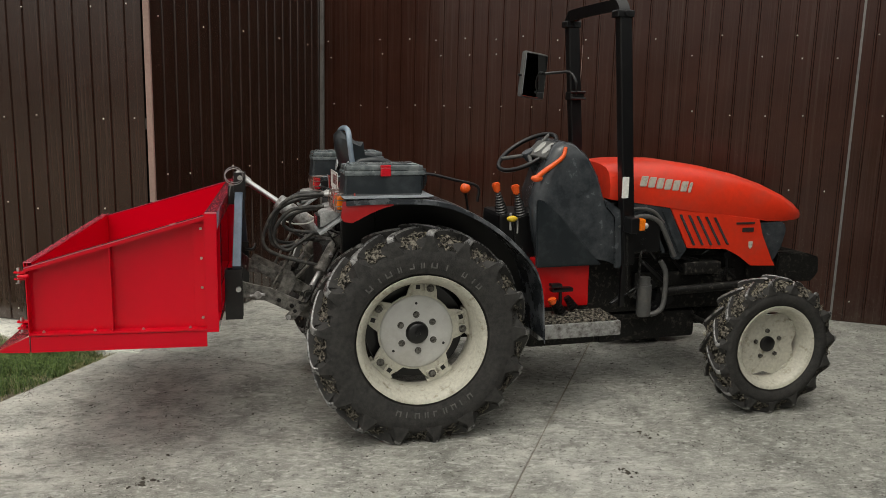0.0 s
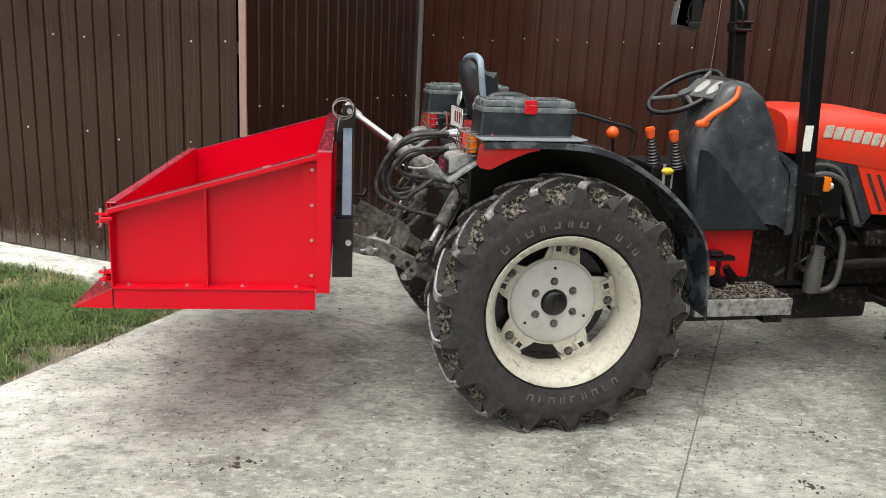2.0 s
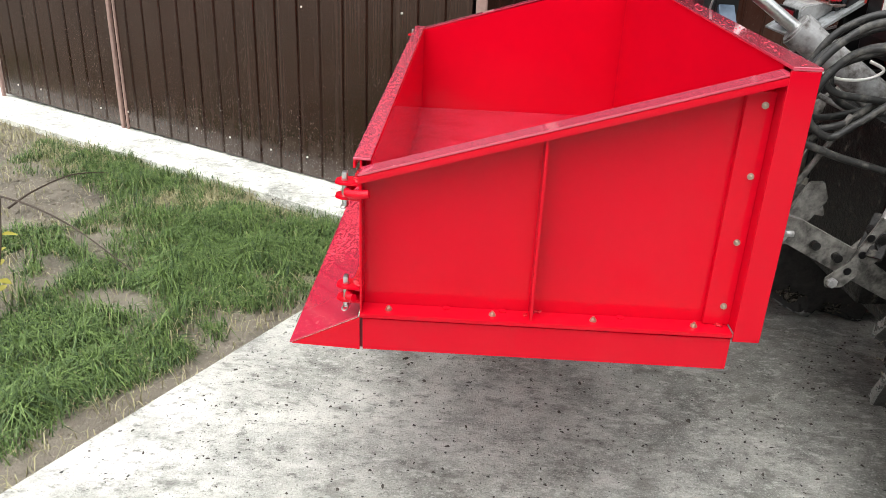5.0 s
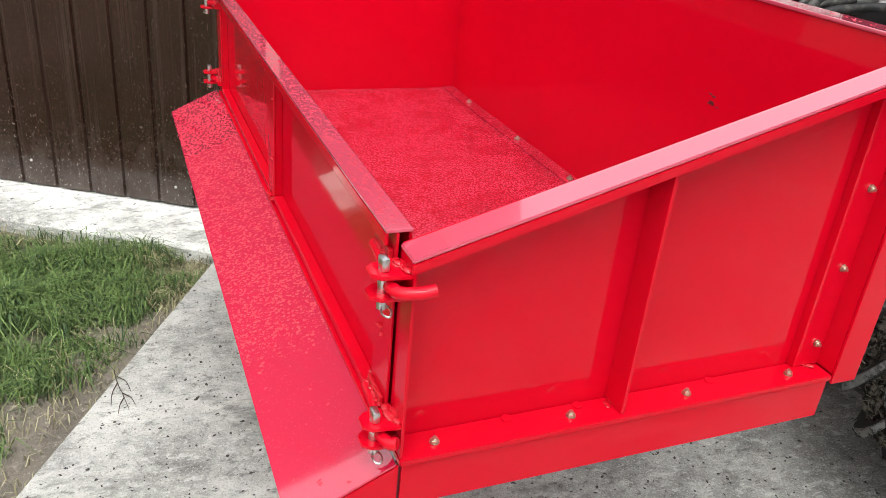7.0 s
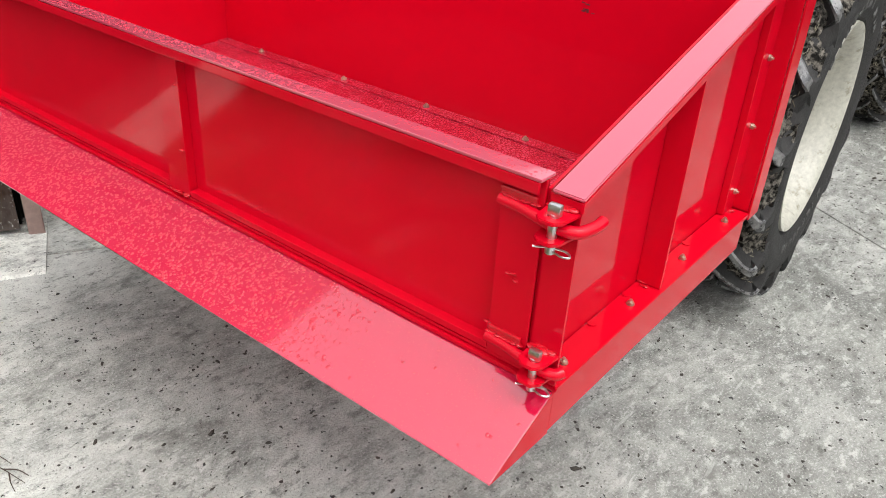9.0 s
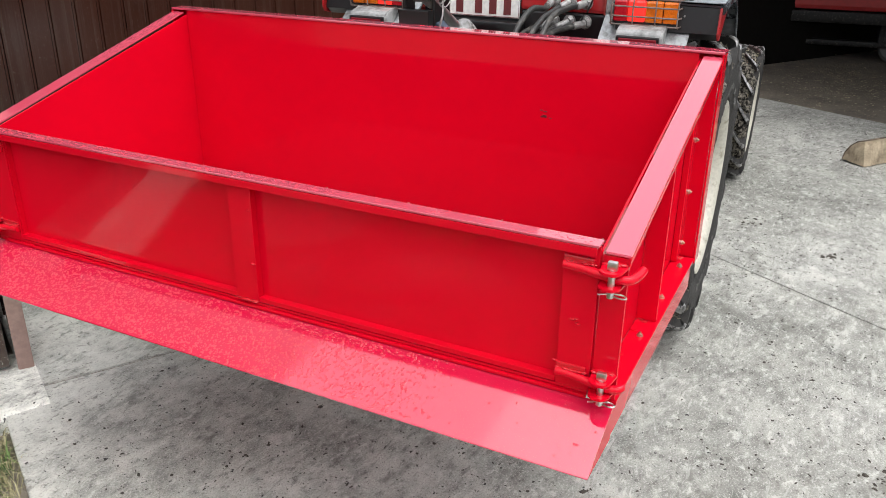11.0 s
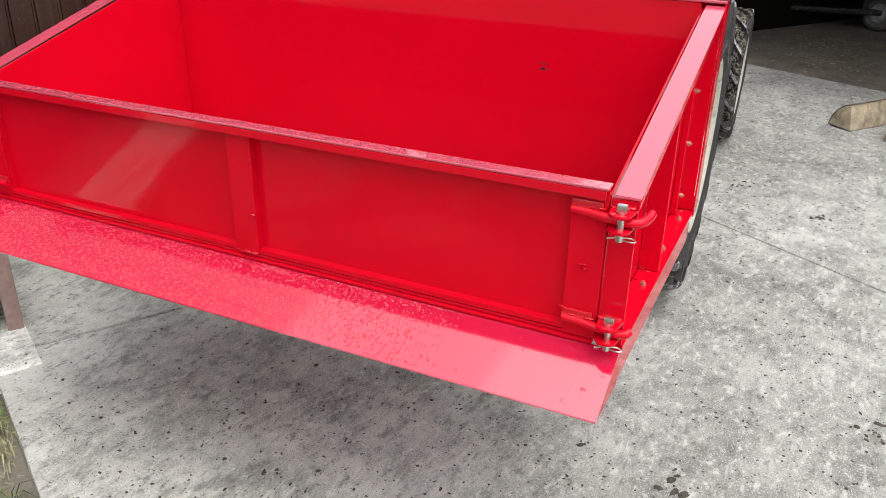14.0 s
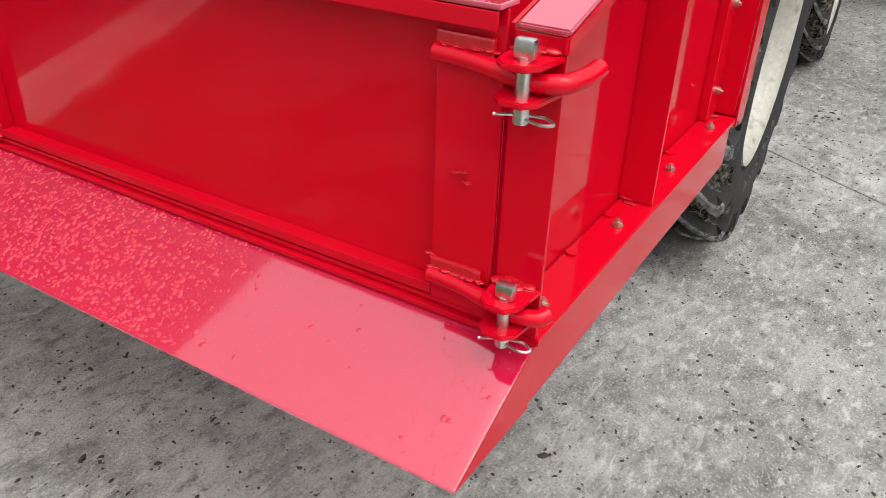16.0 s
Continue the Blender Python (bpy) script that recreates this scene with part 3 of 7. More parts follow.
def build_wall(name, a, d, n, length, z0, z1, label, screws, sheet=1.176, material="fence"):
    root = thing(name, Matrix(), label, "fence", kind="structure")
    t = 0.0
    while t < length - 0.02:
        w = min(sheet, length - t)
        bm = B()
        ribbed(bm, a + d * t, d, n, w, lambda s, t=t: z0(t + s) + 0.012, z1)
        part("panel", bm, material, root)
        t += sheet
    bm = B()
    for z in (0.35, 1.55, 2.75):
        b0, b1 = a - n * 0.02, a + d * length - n * 0.02
        prism(bm, [(b0.x, b0.y), (b1.x, b1.y), (b1.x - n.x * 0.05, b1.y - n.y * 0.05), (b0.x - n.x * 0.05, b0.y - n.y * 0.05)], z, z + 0.06, "z")
    part("rail", bm, "grey_post", root, "steel rails behind the sheets")
    bm = B()
    b0, b1 = a - n * 0.072, a + d * length - n * 0.072
    prism(bm, [(b0.x, b0.y), (b1.x, b1.y), (b1.x - n.x * 0.1, b1.y - n.y * 0.1), (b0.x - n.x * 0.1, b0.y - n.y * 0.1)], -0.2, z1 - 0.02, "z")
    part("backing", bm, "barn_wall", root, "dark wall behind the sheets")
    head = B()
    bmesh.ops.create_uvsphere(head, u_segments=8, v_segments=5, radius=0.0065)
    me = bpy.data.meshes.new("screw")
    head.to_mesh(me)
    head.free()
    me.materials.append(M["screw"])
    for s, z in screws:
        if 0 < s < length:
            ob = new("screw", me)
            ob.parent = root
            p = a + d * s + n * 0.003
            ob.matrix_basis = Matrix.Translation((p.x, p.y, z)) @ Matrix.Diagonal((1, 1, 1, 1))
    return root


def screw_rows(length, rows, step, rng):
    out = []
    for z in rows:
        s = 0.06 + rng.random() * 0.1
        while s < length:
            out.append((s + rng.uniform(-0.02, 0.02), z + rng.uniform(-0.02, 0.02)))
            s += step * rng.choice((1, 1, 2))
    return out


def upright(root, name, p, d, w, depth, n, z0, z1, material, label):
    bm = B()
    a, b = p - d * w / 2, p + d * w / 2
    prism(bm, [(a.x, a.y), (b.x, b.y), (b.x + n.x * depth, b.y + n.y * depth), (a.x + n.x * depth, a.y + n.y * depth)], z0, z1, "z", bev=0.003)
    return part(name, bm, material, root, label)


def build_walls():
    rng = random.Random(4)
    H = 3.3
    w1 = build_wall("wall_1", P + U1 * 0.05, U1, N1, 3.71, lambda t: 0.022 + FOOT * t, H, "brown profiled steel sheet fence with splashed mud", screw_rows(3.7, (0.13, 0.95, 1.62, 2.4), 0.29, rng))
    upright(w1, "corner_post", P, U1, 0.052, 0.014, N1, 0.0, H, "post", "pinkish brown corner post")
    e = P + U1 * 2.52
    upright(w1, "door_edge", e, U1, 0.028, 0.02, N1, FOOT * 2.4 + 0.02, H, "post", "pinkish steel door edge strip")
    upright(w1, "door_edge", e - U1 * 0.04, U1, 0.018, 0.012, N1, FOOT * 2.4 + 0.02, H, "post", "pinkish steel door edge strip")
    upright(w1, "end_strip", P + U1 * 3.78, U1, 0.03, 0.02, N1, FOOT * 3.8, H, "post", "pinkish end strip")
    bm = B()
    h = e + U1 * 0.13 + N1 * 0.03
    rod(bm, (h.x, h.y, 1.5), (h.x + N1.x * 0.05, h.y + N1.y * 0.05, 1.5), 0.011)
    rod(bm, h + N1 * 0.045 + U1 * 0.02 + Vector((0, 0, 1.5)), h + N1 * 0.045 - U1 * 0.09 + Vector((0, 0, 1.5)), 0.009)
    slab(bm, -0.02, 0.02, -0.004, 0.004, -0.07, 0.07, 0.003, turn=Matrix.Translation((h.x, h.y, 1.5)) @ Matrix.Rotation(math.atan2(U1.y, U1.x), 4, "Z"))
    part("door_handle", bm, "grey_steel", w1, "worn steel door handle")
    d2 = (Q - P).normalized()
    n2 = Vector((d2.y, -d2.x, 0))
    w2 = build_wall("wall_2", P + d2 * 0.03, d2, n2, (Q - P).length - 0.03, lambda t: 0.0, H, "dark brown profiled sheet wall in the shaded corner", screw_rows(2.7, (0.16, 1.2, 2.3), 0.29, rng))
    d3 = (R - Q).normalized()
    n3 = Vector((d3.y, -d3.x, 0))
    if n3.y > 0:
        n3 = -n3
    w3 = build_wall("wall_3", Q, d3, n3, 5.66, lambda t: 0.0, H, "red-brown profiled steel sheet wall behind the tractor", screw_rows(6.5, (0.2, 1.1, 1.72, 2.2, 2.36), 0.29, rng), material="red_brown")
    upright(w3, "inner_post", Q + n3 * 0.03, d3, 0.07, 0.04, n3, 0.0, H, "grey_post", "grey post in the inner corner")
    upright(w3, "seam_post", R, d3, 0.018, 0.010, n3, 0.0, H, "grey_post", "thin grey seam strip on the sheets")
    for s, z0, z1 in ((2.62, 1.55, 2.3),):
        bm = B()
        p = Q + d3 * s + n3 * 0.012
        tube(bm, [(p.x, p.y, z0), (p.x + 0.012, p.y, (z0 + z1) / 2), (p.x + 0.02, p.y, z1)], 0.0022, 6)
        part("wire", bm, "post", w3, "thin pale wire")
    for w, mid in ((w1, P + U1 * 1.9), (w2, (P + Q) / 2), (w3, Q + d3 * 2.8)):
        leaning(w, mid)


def leaning(root, mid):
    """The sheet walls lean slightly out of plumb."""
    root.matrix_basis = Matrix.Translation(mid) @ Matrix.Rotation(0.0066, 4, "Y") @ Matrix.Rotation(-0.0038, 4, "X") @ Matrix.Translation(-mid)


def build_barn():
    """A roofed shed at the end of the yard, open to the slabs."""
    d3 = (R - Q).normalized()
    a = Vector((5.721, 5.215, 0))
    v = Vector((0.400, 0.916, 0)).normalized()
    b = a - v * 11.0
    c, e = b + d3 * 8.0, a + d3 * 8.0
    bm = B()
    prism(bm, [(p.x, p.y) for p in (a, b, c, e)], -0.16, -0.012, "z")
    tagged(link("barn_floor", bm, "barn_soil"), "dark trodden earth floor with straw bits", "floor", kind="structure")
    bm = B()
    # the 0.7 m overhang is unseen, added to shade the end of wall_3
    prism(bm, [(p.x, p.y) for p in (a - d3 * 0.7 - v * 0.02, b - d3 * 0.7, c, e - v * 0.02)], 2.75, 2.9, "z")
    tagged(link("barn_roof", bm, "barn_wall"), "near-black ceiling of the open shed, with an unseen overhang added to shade the wall", "ceiling", kind="structure")
    bm = B()
    g = Vector((-d3.y, d3.x, 0))
    prism(bm, [(p.x, p.y) for p in (a + d3 * 0.02 + g * 0.03, e + g * 0.03, e + g * 0.18, a + d3 * 0.02 + g * 0.18)], -0.1, 3.12, "z")
    tagged(link("barn_wall_north", bm, "barn_wall"), "old board wall of the shed, its gloom put into the colour", "wall", kind="structure")
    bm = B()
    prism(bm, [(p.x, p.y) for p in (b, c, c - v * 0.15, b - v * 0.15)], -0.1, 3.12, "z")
    tagged(link("barn_wall_south", bm, "barn_wall"), "old board wall of the shed, its gloom put into the colour", "wall", kind="structure")
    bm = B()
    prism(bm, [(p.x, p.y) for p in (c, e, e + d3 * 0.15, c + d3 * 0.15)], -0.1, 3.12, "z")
    tagged(link("barn_wall_east", bm, "barn_wall"), "old board wall of the shed, its gloom put into the colour", "wall", kind="structure")


def build_backdrop():
    """What shows past the end of the fence: an old grey wall, timber and rough ground."""
    bm = B()
    slab(bm, -9.9, -5.3, 14.8, 15.0, -0.2, 3.2, 0.02)
    tagged(link("wall_4", bm, "grey_wall"), "old pale grey rendered wall with stains", "wall", kind="structure")
    rng = random.Random(9)
    for i in range(7):
        bm = B()
        x, y, z = -6.9 + rng.uniform(-0.6, 0.9), 13.2 + 0.22 * i, 0.2 + (0.15 if i % 2 else 0)
        tube(bm, [(x - 1.1, y, z), (x, y + 0.05, z + 0.03), (x + 1.2, y - 0.08, z)], lambda s: 0.09 - 0.02 * s, 8, 4)
        tagged(link("log", bm, "bark"), "weathered grey-brown log lying beside the wall", "log", "logs by the grey wall")


build_ground()
YARD = build_pavement()
build_kerb()
build_walls()
build_barn()
build_backdrop()

# ---- the red transport box on the three-point linkage ----
BW = 1.80
BOX = thing("transport_box", pose(-1.052, 3.74, 0.6157, -0.50, 0.23, 0.8), "glossy red steel tractor transport box with dew, raised on the linkage", "transport box")


def hexhead(bm, c, axis, r=0.0085, h=0.007):
    c = Vector(c)
    a = {"z": Vector((0, 0, 1)), "-y": Vector((0, -1, 0)), "y": Vector((0, 1, 0)), "-x": Vector((-1, 0, 0)), "x": Vector((1, 0, 0))}[axis]
    rod(bm, c, c + a * 0.0015, r * 1.12, seg=14)
    rod(bm, c + a * 0.0015, c + a * (0.0015 + h), r, seg=6, bev=0.0012)
    rod(bm, c + a * h, c + a * (h + 0.005), r * 0.45, seg=8)


def splat(bm, c, r, rng, n=5):
    """A lumpy weld run: flat drops that flow into one another."""
    for _ in range(n):
        ball(bm, Vector(c) + Vector((rng.uniform(-r, r) * 0.9, rng.uniform(-r, r) * 1.2, rng.uniform(-r, r) * 0.25)), r * rng.uniform(0.6, 1.05), (1.0, 1.35, rng.uniform(0.3, 0.5)), 10)


def box_side(far):
    """One side: a recessed sheet in an outward frame of angle iron."""
    f = (lambda y: BW - y) if far else (lambda y: y)
    out = "y" if far else "-y"
    rng = random.Random(2 + far)
    bm = B()
    prism(bm, [(0.003, 0.086), (0.79, 0.086), (0.79, 0.620), (0.003, 0.392)], f(0.050), f(0.054))
    side = part("side_panel", bm, "red", BOX, "glossy red recessed side sheet")
    bm = B()
    prism(bm, [(0.0, f(-0.003)), (0.776, f(-0.003)), (0.776, f(0.049)), (0.0, f(0.049))], 0.0785, 0.089, "z", bev=0.0016)
    part("bottom_angle", bm, "red", side)
    bm = B()
    slope = (0.626 - 0.392) / 0.79
    top = lambda x: 0.396 + slope * x
    prism(bm, [(-0.003, top(-0.003)), (0.783, top(0.783)), (0.783, top(0.783) - 0.005), (-0.003, top(-0.003) - 0.005)], f(-0.003), f(0.045), bev=0.0015)
    part("top_rail", bm, "red_film_sheen", side, "dewy sloping top flange")
    bm = B()
    prism(bm, [(-0.003, top(-0.003) - 0.006), (0.783, top(0.783) - 0.006), (0.783, top(0.783) - 0.021), (-0.003, top(-0.003) - 0.021)], f(-0.003), f(0.002), bev=0.001)
    part("rail_lip", bm, "red", side)
    bm = B()
    slab(bm, 0.0, 0.0045, f(0.0), f(0.049), 0.0905, 0.388, 0.001)
    part("rear_post", bm, "red", side)
    bm = B()
    slab(bm, 0.777, 0.832, f(-0.005), f(0.0), 0.072, 0.633, 0.0015)
    slab(bm, 0.777, 0.782, f(0.001), f(0.049), 0.0905, 0.612, 0.001)
    slab(bm, 0.722, 0.7765, f(0.034), f(0.0495), 0.0905, 0.585, 0.0015)
    each("front_post", bm, "red", side)
    bm = B()
    slab(bm, 0.355, 0.361, f(0.003), f(0.0495), 0.0905, top(0.357) - 0.022, 0.001)
    rib = part("rib", bm, "red", side)
    bm = B()
    for k in range(5):
        splat(bm, (0.345 + 0.008 * k, f(0.03 + 0.004 * k), 0.091), 0.005, rng, 3)
    part("weld_bead", bm, "red_weld", rib, "lumpy painted welds")["kind"] = "stuff"
    bm = B()
    splat(bm, (0.755, f(0.035), 0.091), 0.006, rng, 6)
    part("weld_bead", bm, "red_weld", side, "lumpy painted welds")["kind"] = "stuff"
    for z in (0.135, 0.28, 0.42, 0.56):
        bm = B()
        hexhead(bm, (0.758, f(0.0335), z), out, 0.0062, 0.0045)
        part("bolt", bm, "zinc", side, "yellow zinc hex bolt")
    for x in (0.059, 0.278, 0.49, 0.70):
        bm = B()
        hexhead(bm, (x, f(0.021), 0.0895), "z", 0.0068, 0.0045)
        part("bolt", bm, "zinc", side, "yellow zinc hex bolt")
    bm = B()
    for x, z in ((0.18, 0.0905), (0.30, 0.0905), (0.55, 0.0905)):
        rod(bm, (x, f(0.04), z - 0.001), (x, f(0.04), z + 0.0015), 0.008, seg=12)
    each("plug", bm, "red", side, "painted-over rivet heads")
    bm = B()
    slab(bm, 0.0055, 0.776, f(0.003), f(0.008), 0.0, 0.0745, 0.0016)
    skirt = part("skirt", bm, "red", BOX, "red lower skirt plate")
    # added dark strip stands in for the shade in the gaps round the skirt
    bm = B()
    slab(bm, -0.001, 0.776, f(0.0085), f(0.012), 0.002, 0.078, 0.0)
    part("gap_shade_strip", bm, "scratch", skirt, "dark strip added as shade in the skirt gaps")


box_side(False)
box_side(True)
bm = B()
slab(bm, 0.784, 0.788, 0.056, BW - 0.056, 0.086, 0.6325, 0.0)
head = part("headboard", bm, "red", BOX, "tall red front sheet")
bm = B()
slab(bm, 0.780, 0.834, -0.006, BW + 0.006, 0.6335, 0.6405, 0.002)
part("top_rail", bm, "red_film_sheen", head, "dewy front top flange")
bm = B()
slab(bm, 0.829, 0.834, 0.0, BW, 0.56, 0.633, 0.001)
slab(bm, 0.79, 0.832, 0.2, 0.24, 0.09, 0.6, 0.002)
slab(bm, 0.79, 0.832, BW - 0.24, BW - 0.2, 0.09, 0.6, 0.002)
slab(bm, 0.79, 0.832, 0.0, BW, 0.075, 0.115, 0.002)
each("frame_bar", bm, "red", head, "red stiffening frame on the front sheet")
bm = B()
rng = random.Random(5)
for k in range(9):
    y, z = 0.448 + rng.uniform(-0.014, 0.014), 0.432 + rng.uniform(-0.011, 0.011)
    slab(bm, 0.7832, 0.7839, y - rng.uniform(0.002, 0.006), y + rng.uniform(0.002, 0.006), z, z + rng.uniform(0.0015, 0.004), 0.0)
part("scratch", bm, "scratch", head, "small dark scratched mark")["kind"] = "stuff"
bm = B()
slab(bm, 0.001, 0.783, 0.056, BW - 0.056, 0.0835, 0.0875, 0.0)
floor = part("floor_plate", bm, "red_dew_sheen", BOX, "dewy red floor sheet")
bm = B()
slab(bm, 0.743, 0.783, 0.057, BW - 0.057, 0.0885, 0.0925, 0.001)
part("floor_strip", bm, "red_dew_sheen", floor, "bolted strip along the front sheet")
for y in (0.25, 0.56, 0.88, 1.19, 1.55):
    bm = B()
    hexhead(bm, (0.762, y, 0.093), "z", 0.008, 0.004)
    part("bolt", bm, "zinc", floor)
bm = B()
for x in (0.12, 0.42, 0.7):
    slab(bm, x, x + 0.05, 0.006, BW - 0.006, 0.02, 0.082, 0.002)
each("cross_beam", bm, "red", BOX, "red cross beams under the floor")

# the sloping ramp lip at the tail
bm = B()
prism(bm, [(-0.004, 0.0785), (-0.004, 0.0825), (-0.151, 0.0105), (-0.150, 0.0065)], 0.0, BW, bev=0.0008)
lip = part("ramp", bm, "red_wet_sheen", BOX, "dewy sloping lip under the tailgate")
for y0, y1 in ((0.0005, 0.0045), (BW - 0.0045, BW - 0.0005)):
    bm = B()
    prism(bm, [(-0.0003, 0.0775), (-0.146, 0.0065), (-0.0003, 0.0005)], y0, y1)
    part("end_plate", bm, "red", lip)
bm = B()
slab(bm, -0.010, 0.0, 0.055, BW - 0.055, 0.0835, 0.0905, 0.0015)
slab(bm, -0.004, 0.0, 0.055, BW - 0.055, 0.0925, 0.0985, 0.001)
each("edge_bar", bm, "red", lip, "doubled edge under the tailgate")

# tailgate
bm = B()
slab(bm, 0.014, 0.018, 0.062, BW - 0.062, 0.102, 0.404, 0.0)
gate = part("tailgate", bm, "red", BOX, "red tailgate with recessed sheet")
bm = B()
slab(bm, -0.020, 0.016, 0.053, BW - 0.053, 0.4055, 0.4105, 0.0015)
part("top_rail", bm, "red_film_sheen", gate, "dewy top flange")
bm = B()
slab(bm, -0.020, -0.015, 0.056, BW - 0.056, 0.388, 0.4045, 0.001)
part("rail_lip", bm, "red", gate)
for y0, y1, yr in ((0.0525, 0.120, 0.120), (BW - 0.120, BW - 0.0525, BW - 0.120)):
    bm = B()
    slab(bm, -0.006, -0.002, y0, y1, 0.100, 0.4045, 0.001)
    slab(bm, -0.0015, 0.0135, yr - 0.002, yr + 0.002, 0.112, 0.4045, 0.0005)
    each("end_post", bm, "red", gate)
bm = B()
slab(bm, -0.006, -0.002, 0.854, 0.920, 0.104, 0.4045, 0.001)
slab(bm, -0.0015, 0.0135, 0.856, 0.860, 0.112, 0.4045, 0.0005)
slab(bm, -0.0015, 0.0135, 0.914, 0.918, 0.112, 0.4045, 0.0005)
each("middle_post", bm, "red", gate)
bm = B()
slab(bm, -0.006, 0.0135, 0.121, 0.853, 0.102, 0.114, 0.001)
slab(bm, -0.006, 0.0135, 0.921, BW - 0.121, 0.102, 0.114, 0.001)
each("bottom_rail", bm, "red", gate)
bm = B()
rng = random.Random(11)
for k in range(6):
    splat(bm, (-0.007, 0.864 + 0.009 * k, 0.103), 0.005, rng, 3)
for y, z in ((0.085, 0.24), (0.09, 0.25), (0.862, 0.2), (0.861, 0.33), (0.12, 0.15)):
    splat(bm, (-0.006, y, z), 0.004, rng, 4)
part("weld_bead", bm, "red_weld", gate, "lumpy painted welds")["kind"] = "stuff"


def latch(far, z):
    """A hinge point: two lugs, a steel pin with its clip, and a bent rod from the gate."""
    f = (lambda y: BW - y) if far else (lambda y: y)
    rng = random.Random(int(z * 1000) + far)
    bm = B()
    prism(bm, [(0.0, f(0.0)), (-0.038, f(0.004)), (-0.05, f(0.014)), (-0.05, f(0.034)), (-0.04, f(0.044)), (0.0, f(0.048))], z + 0.012, z + 0.018, "z", bev=0.0012)
    upper = part("hinge_lug", bm, "red", BOX, "red hinge lug plate")
    bm = B()
    splat(bm, (-0.004, f(0.02), z + 0.02), 0.008, rng, 8)
    splat(bm, (-0.006, f(0.036), z + 0.02), 0.007, rng, 6)
    part("weld_bead", bm, "red_weld", upper)["kind"] = "stuff"
    bm = B()
    prism(bm, [(0.0, f(0.0)), (-0.038, f(0.004)), (-0.05, f(0.014)), (-0.05, f(0.034)), (-0.04, f(0.044)), (0.0, f(0.048))], z - 0.018, z - 0.012, "z", bev=0.0012)
    part("hinge_lug", bm, "red", BOX, "red hinge lug plate")
    c = Vector((-0.031, f(0.022), 0))
    bm = B()
    rod(bm, c + Vector((0, 0, z - 0.036)), c + Vector((0, 0, z + 0.022)), 0.0068, seg=14, bev=0.001)
    slab(bm, c.x - 0.0055, c.x + 0.0055, c.y - 0.0095, c.y + 0.0095, z + 0.0185, z + 0.036, 0.0035)
    pin = part("hinge_pin", bm, "steel", BOX, "bright steel hinge pin")
    bm = B()
    s = -1 if not far else 1
    tube(bm, [c + Vector((-0.012, -s * 0.02, z - 0.028)), c + Vector((0, 0, z - 0.028)), c + Vector((0.006, s * 0.02, z - 0.029)), c + Vector((0.0, s * 0.03, z - 0.031)),
              c + Vector((-0.006, s * 0.02, z - 0.031)), c + Vector((0, 0.002, z - 0.030))], 0.0016, 6)
    part("clip", bm, "steel", pin, "thin wire clip")
    bm = B()
    tube(bm, [(-0.012, f(0.118), z + 0.004), (-0.013, f(0.085), z + 0.003), (-0.018, f(0.05), z), (-0.024, f(0.02), z - 0.001), (-0.02, f(-0.006), z)]
             + ([(-0.004, f(-0.016), z + 0.002), (0.010, f(-0.020), z + 0.004), (0.022, f(-0.021), z + 0.006)] if z > 0.2 else [(-0.010, f(-0.014), z + 0.003)]), 0.0088, 12, 5)
    bar = part("latch_rod", bm, "red", gate, "bent red rod welded to the tailgate")
    bm = B()
    slab(bm, -0.0125, -0.0062, f(0.060), f(0.119), z + 0.002, z + 0.024, 0.0025)
    part("weld_pad", bm, "red_weld", bar, "flat plate under the rod")
    bm = B()
    for k in range(9):
        splat(bm, (-0.0115, f(0.062 + 0.0065 * k), z + 0.0125), 0.0038, rng, 4)
    part("weld_bead", bm, "red_weld", bar)["kind"] = "stuff"


for side in (False, True):
    latch(side, 0.356)
    latch(side, 0.128)

# headstock: black brackets, blue-grey legs
for y in (0.445, BW - 0.445):
    bm = B()
    slab(bm, 0.835, 0.925, y - 0.035, y - 0.023, 0.02, 0.285, 0.002)
    slab(bm, 0.835, 0.925, y + 0.023, y + 0.035, 0.02, 0.285, 0.002)
    slab(bm, 0.835, 0.847, y - 0.0225, y + 0.0225, 0.02, 0.285, 0.001)
    br = part("lower_bracket", bm, "black_paint", BOX, "black lower link bracket")
    bm = B()
    rod(bm, (0.905, y - 0.06, 0.185), (0.905, y + 0.06, 0.185), 0.0135, seg=18, bev=0.002)
    part("link_pin", bm, "steel", br, "bright steel link pin")
    bm = B()
    top = BW / 2 + (0.045 if y > BW / 2 else -0.045)
    m = Matrix.Translation((0.895, (top + y) / 2, 0.285 + 0.1725)) @ Vector((0, top - y, 0.345)).to_track_quat("Z", "X").to_matrix().to_4x4()
    L = Vector((0, top - y, 0.345)).length
    slab(bm, -0.022, 0.022, -0.022, 0.022, -L / 2, L / 2, 0.003, turn=m)
    part("headstock_leg", bm, "blue_steel", BOX, "blue-grey steel headstock leg")
for y in (BW / 2 - 0.055, BW / 2 + 0.045):
    bm = B()
    slab(bm, 0.868, 0.93, y, y + 0.01, 0.60, 0.755, 0.002)
    part("top_bracket", bm, "black_paint", BOX, "black top link bracket")
bm = B()
slab(bm, 0.835, 0.868, BW / 2 - 0.05, BW / 2 + 0.05, 0.575, 0.68, 0.002)
part("headstock_spacer", bm, "black_paint", BOX)
bm = B()
rod(bm, (0.902, BW / 2 - 0.085, 0.728), (0.902, BW / 2 + 0.085, 0.728), 0.0125, seg=18, bev=0.002)
pin = part("top_pin", bm, "steel", BOX, "bright steel top link pin")
bm = B()
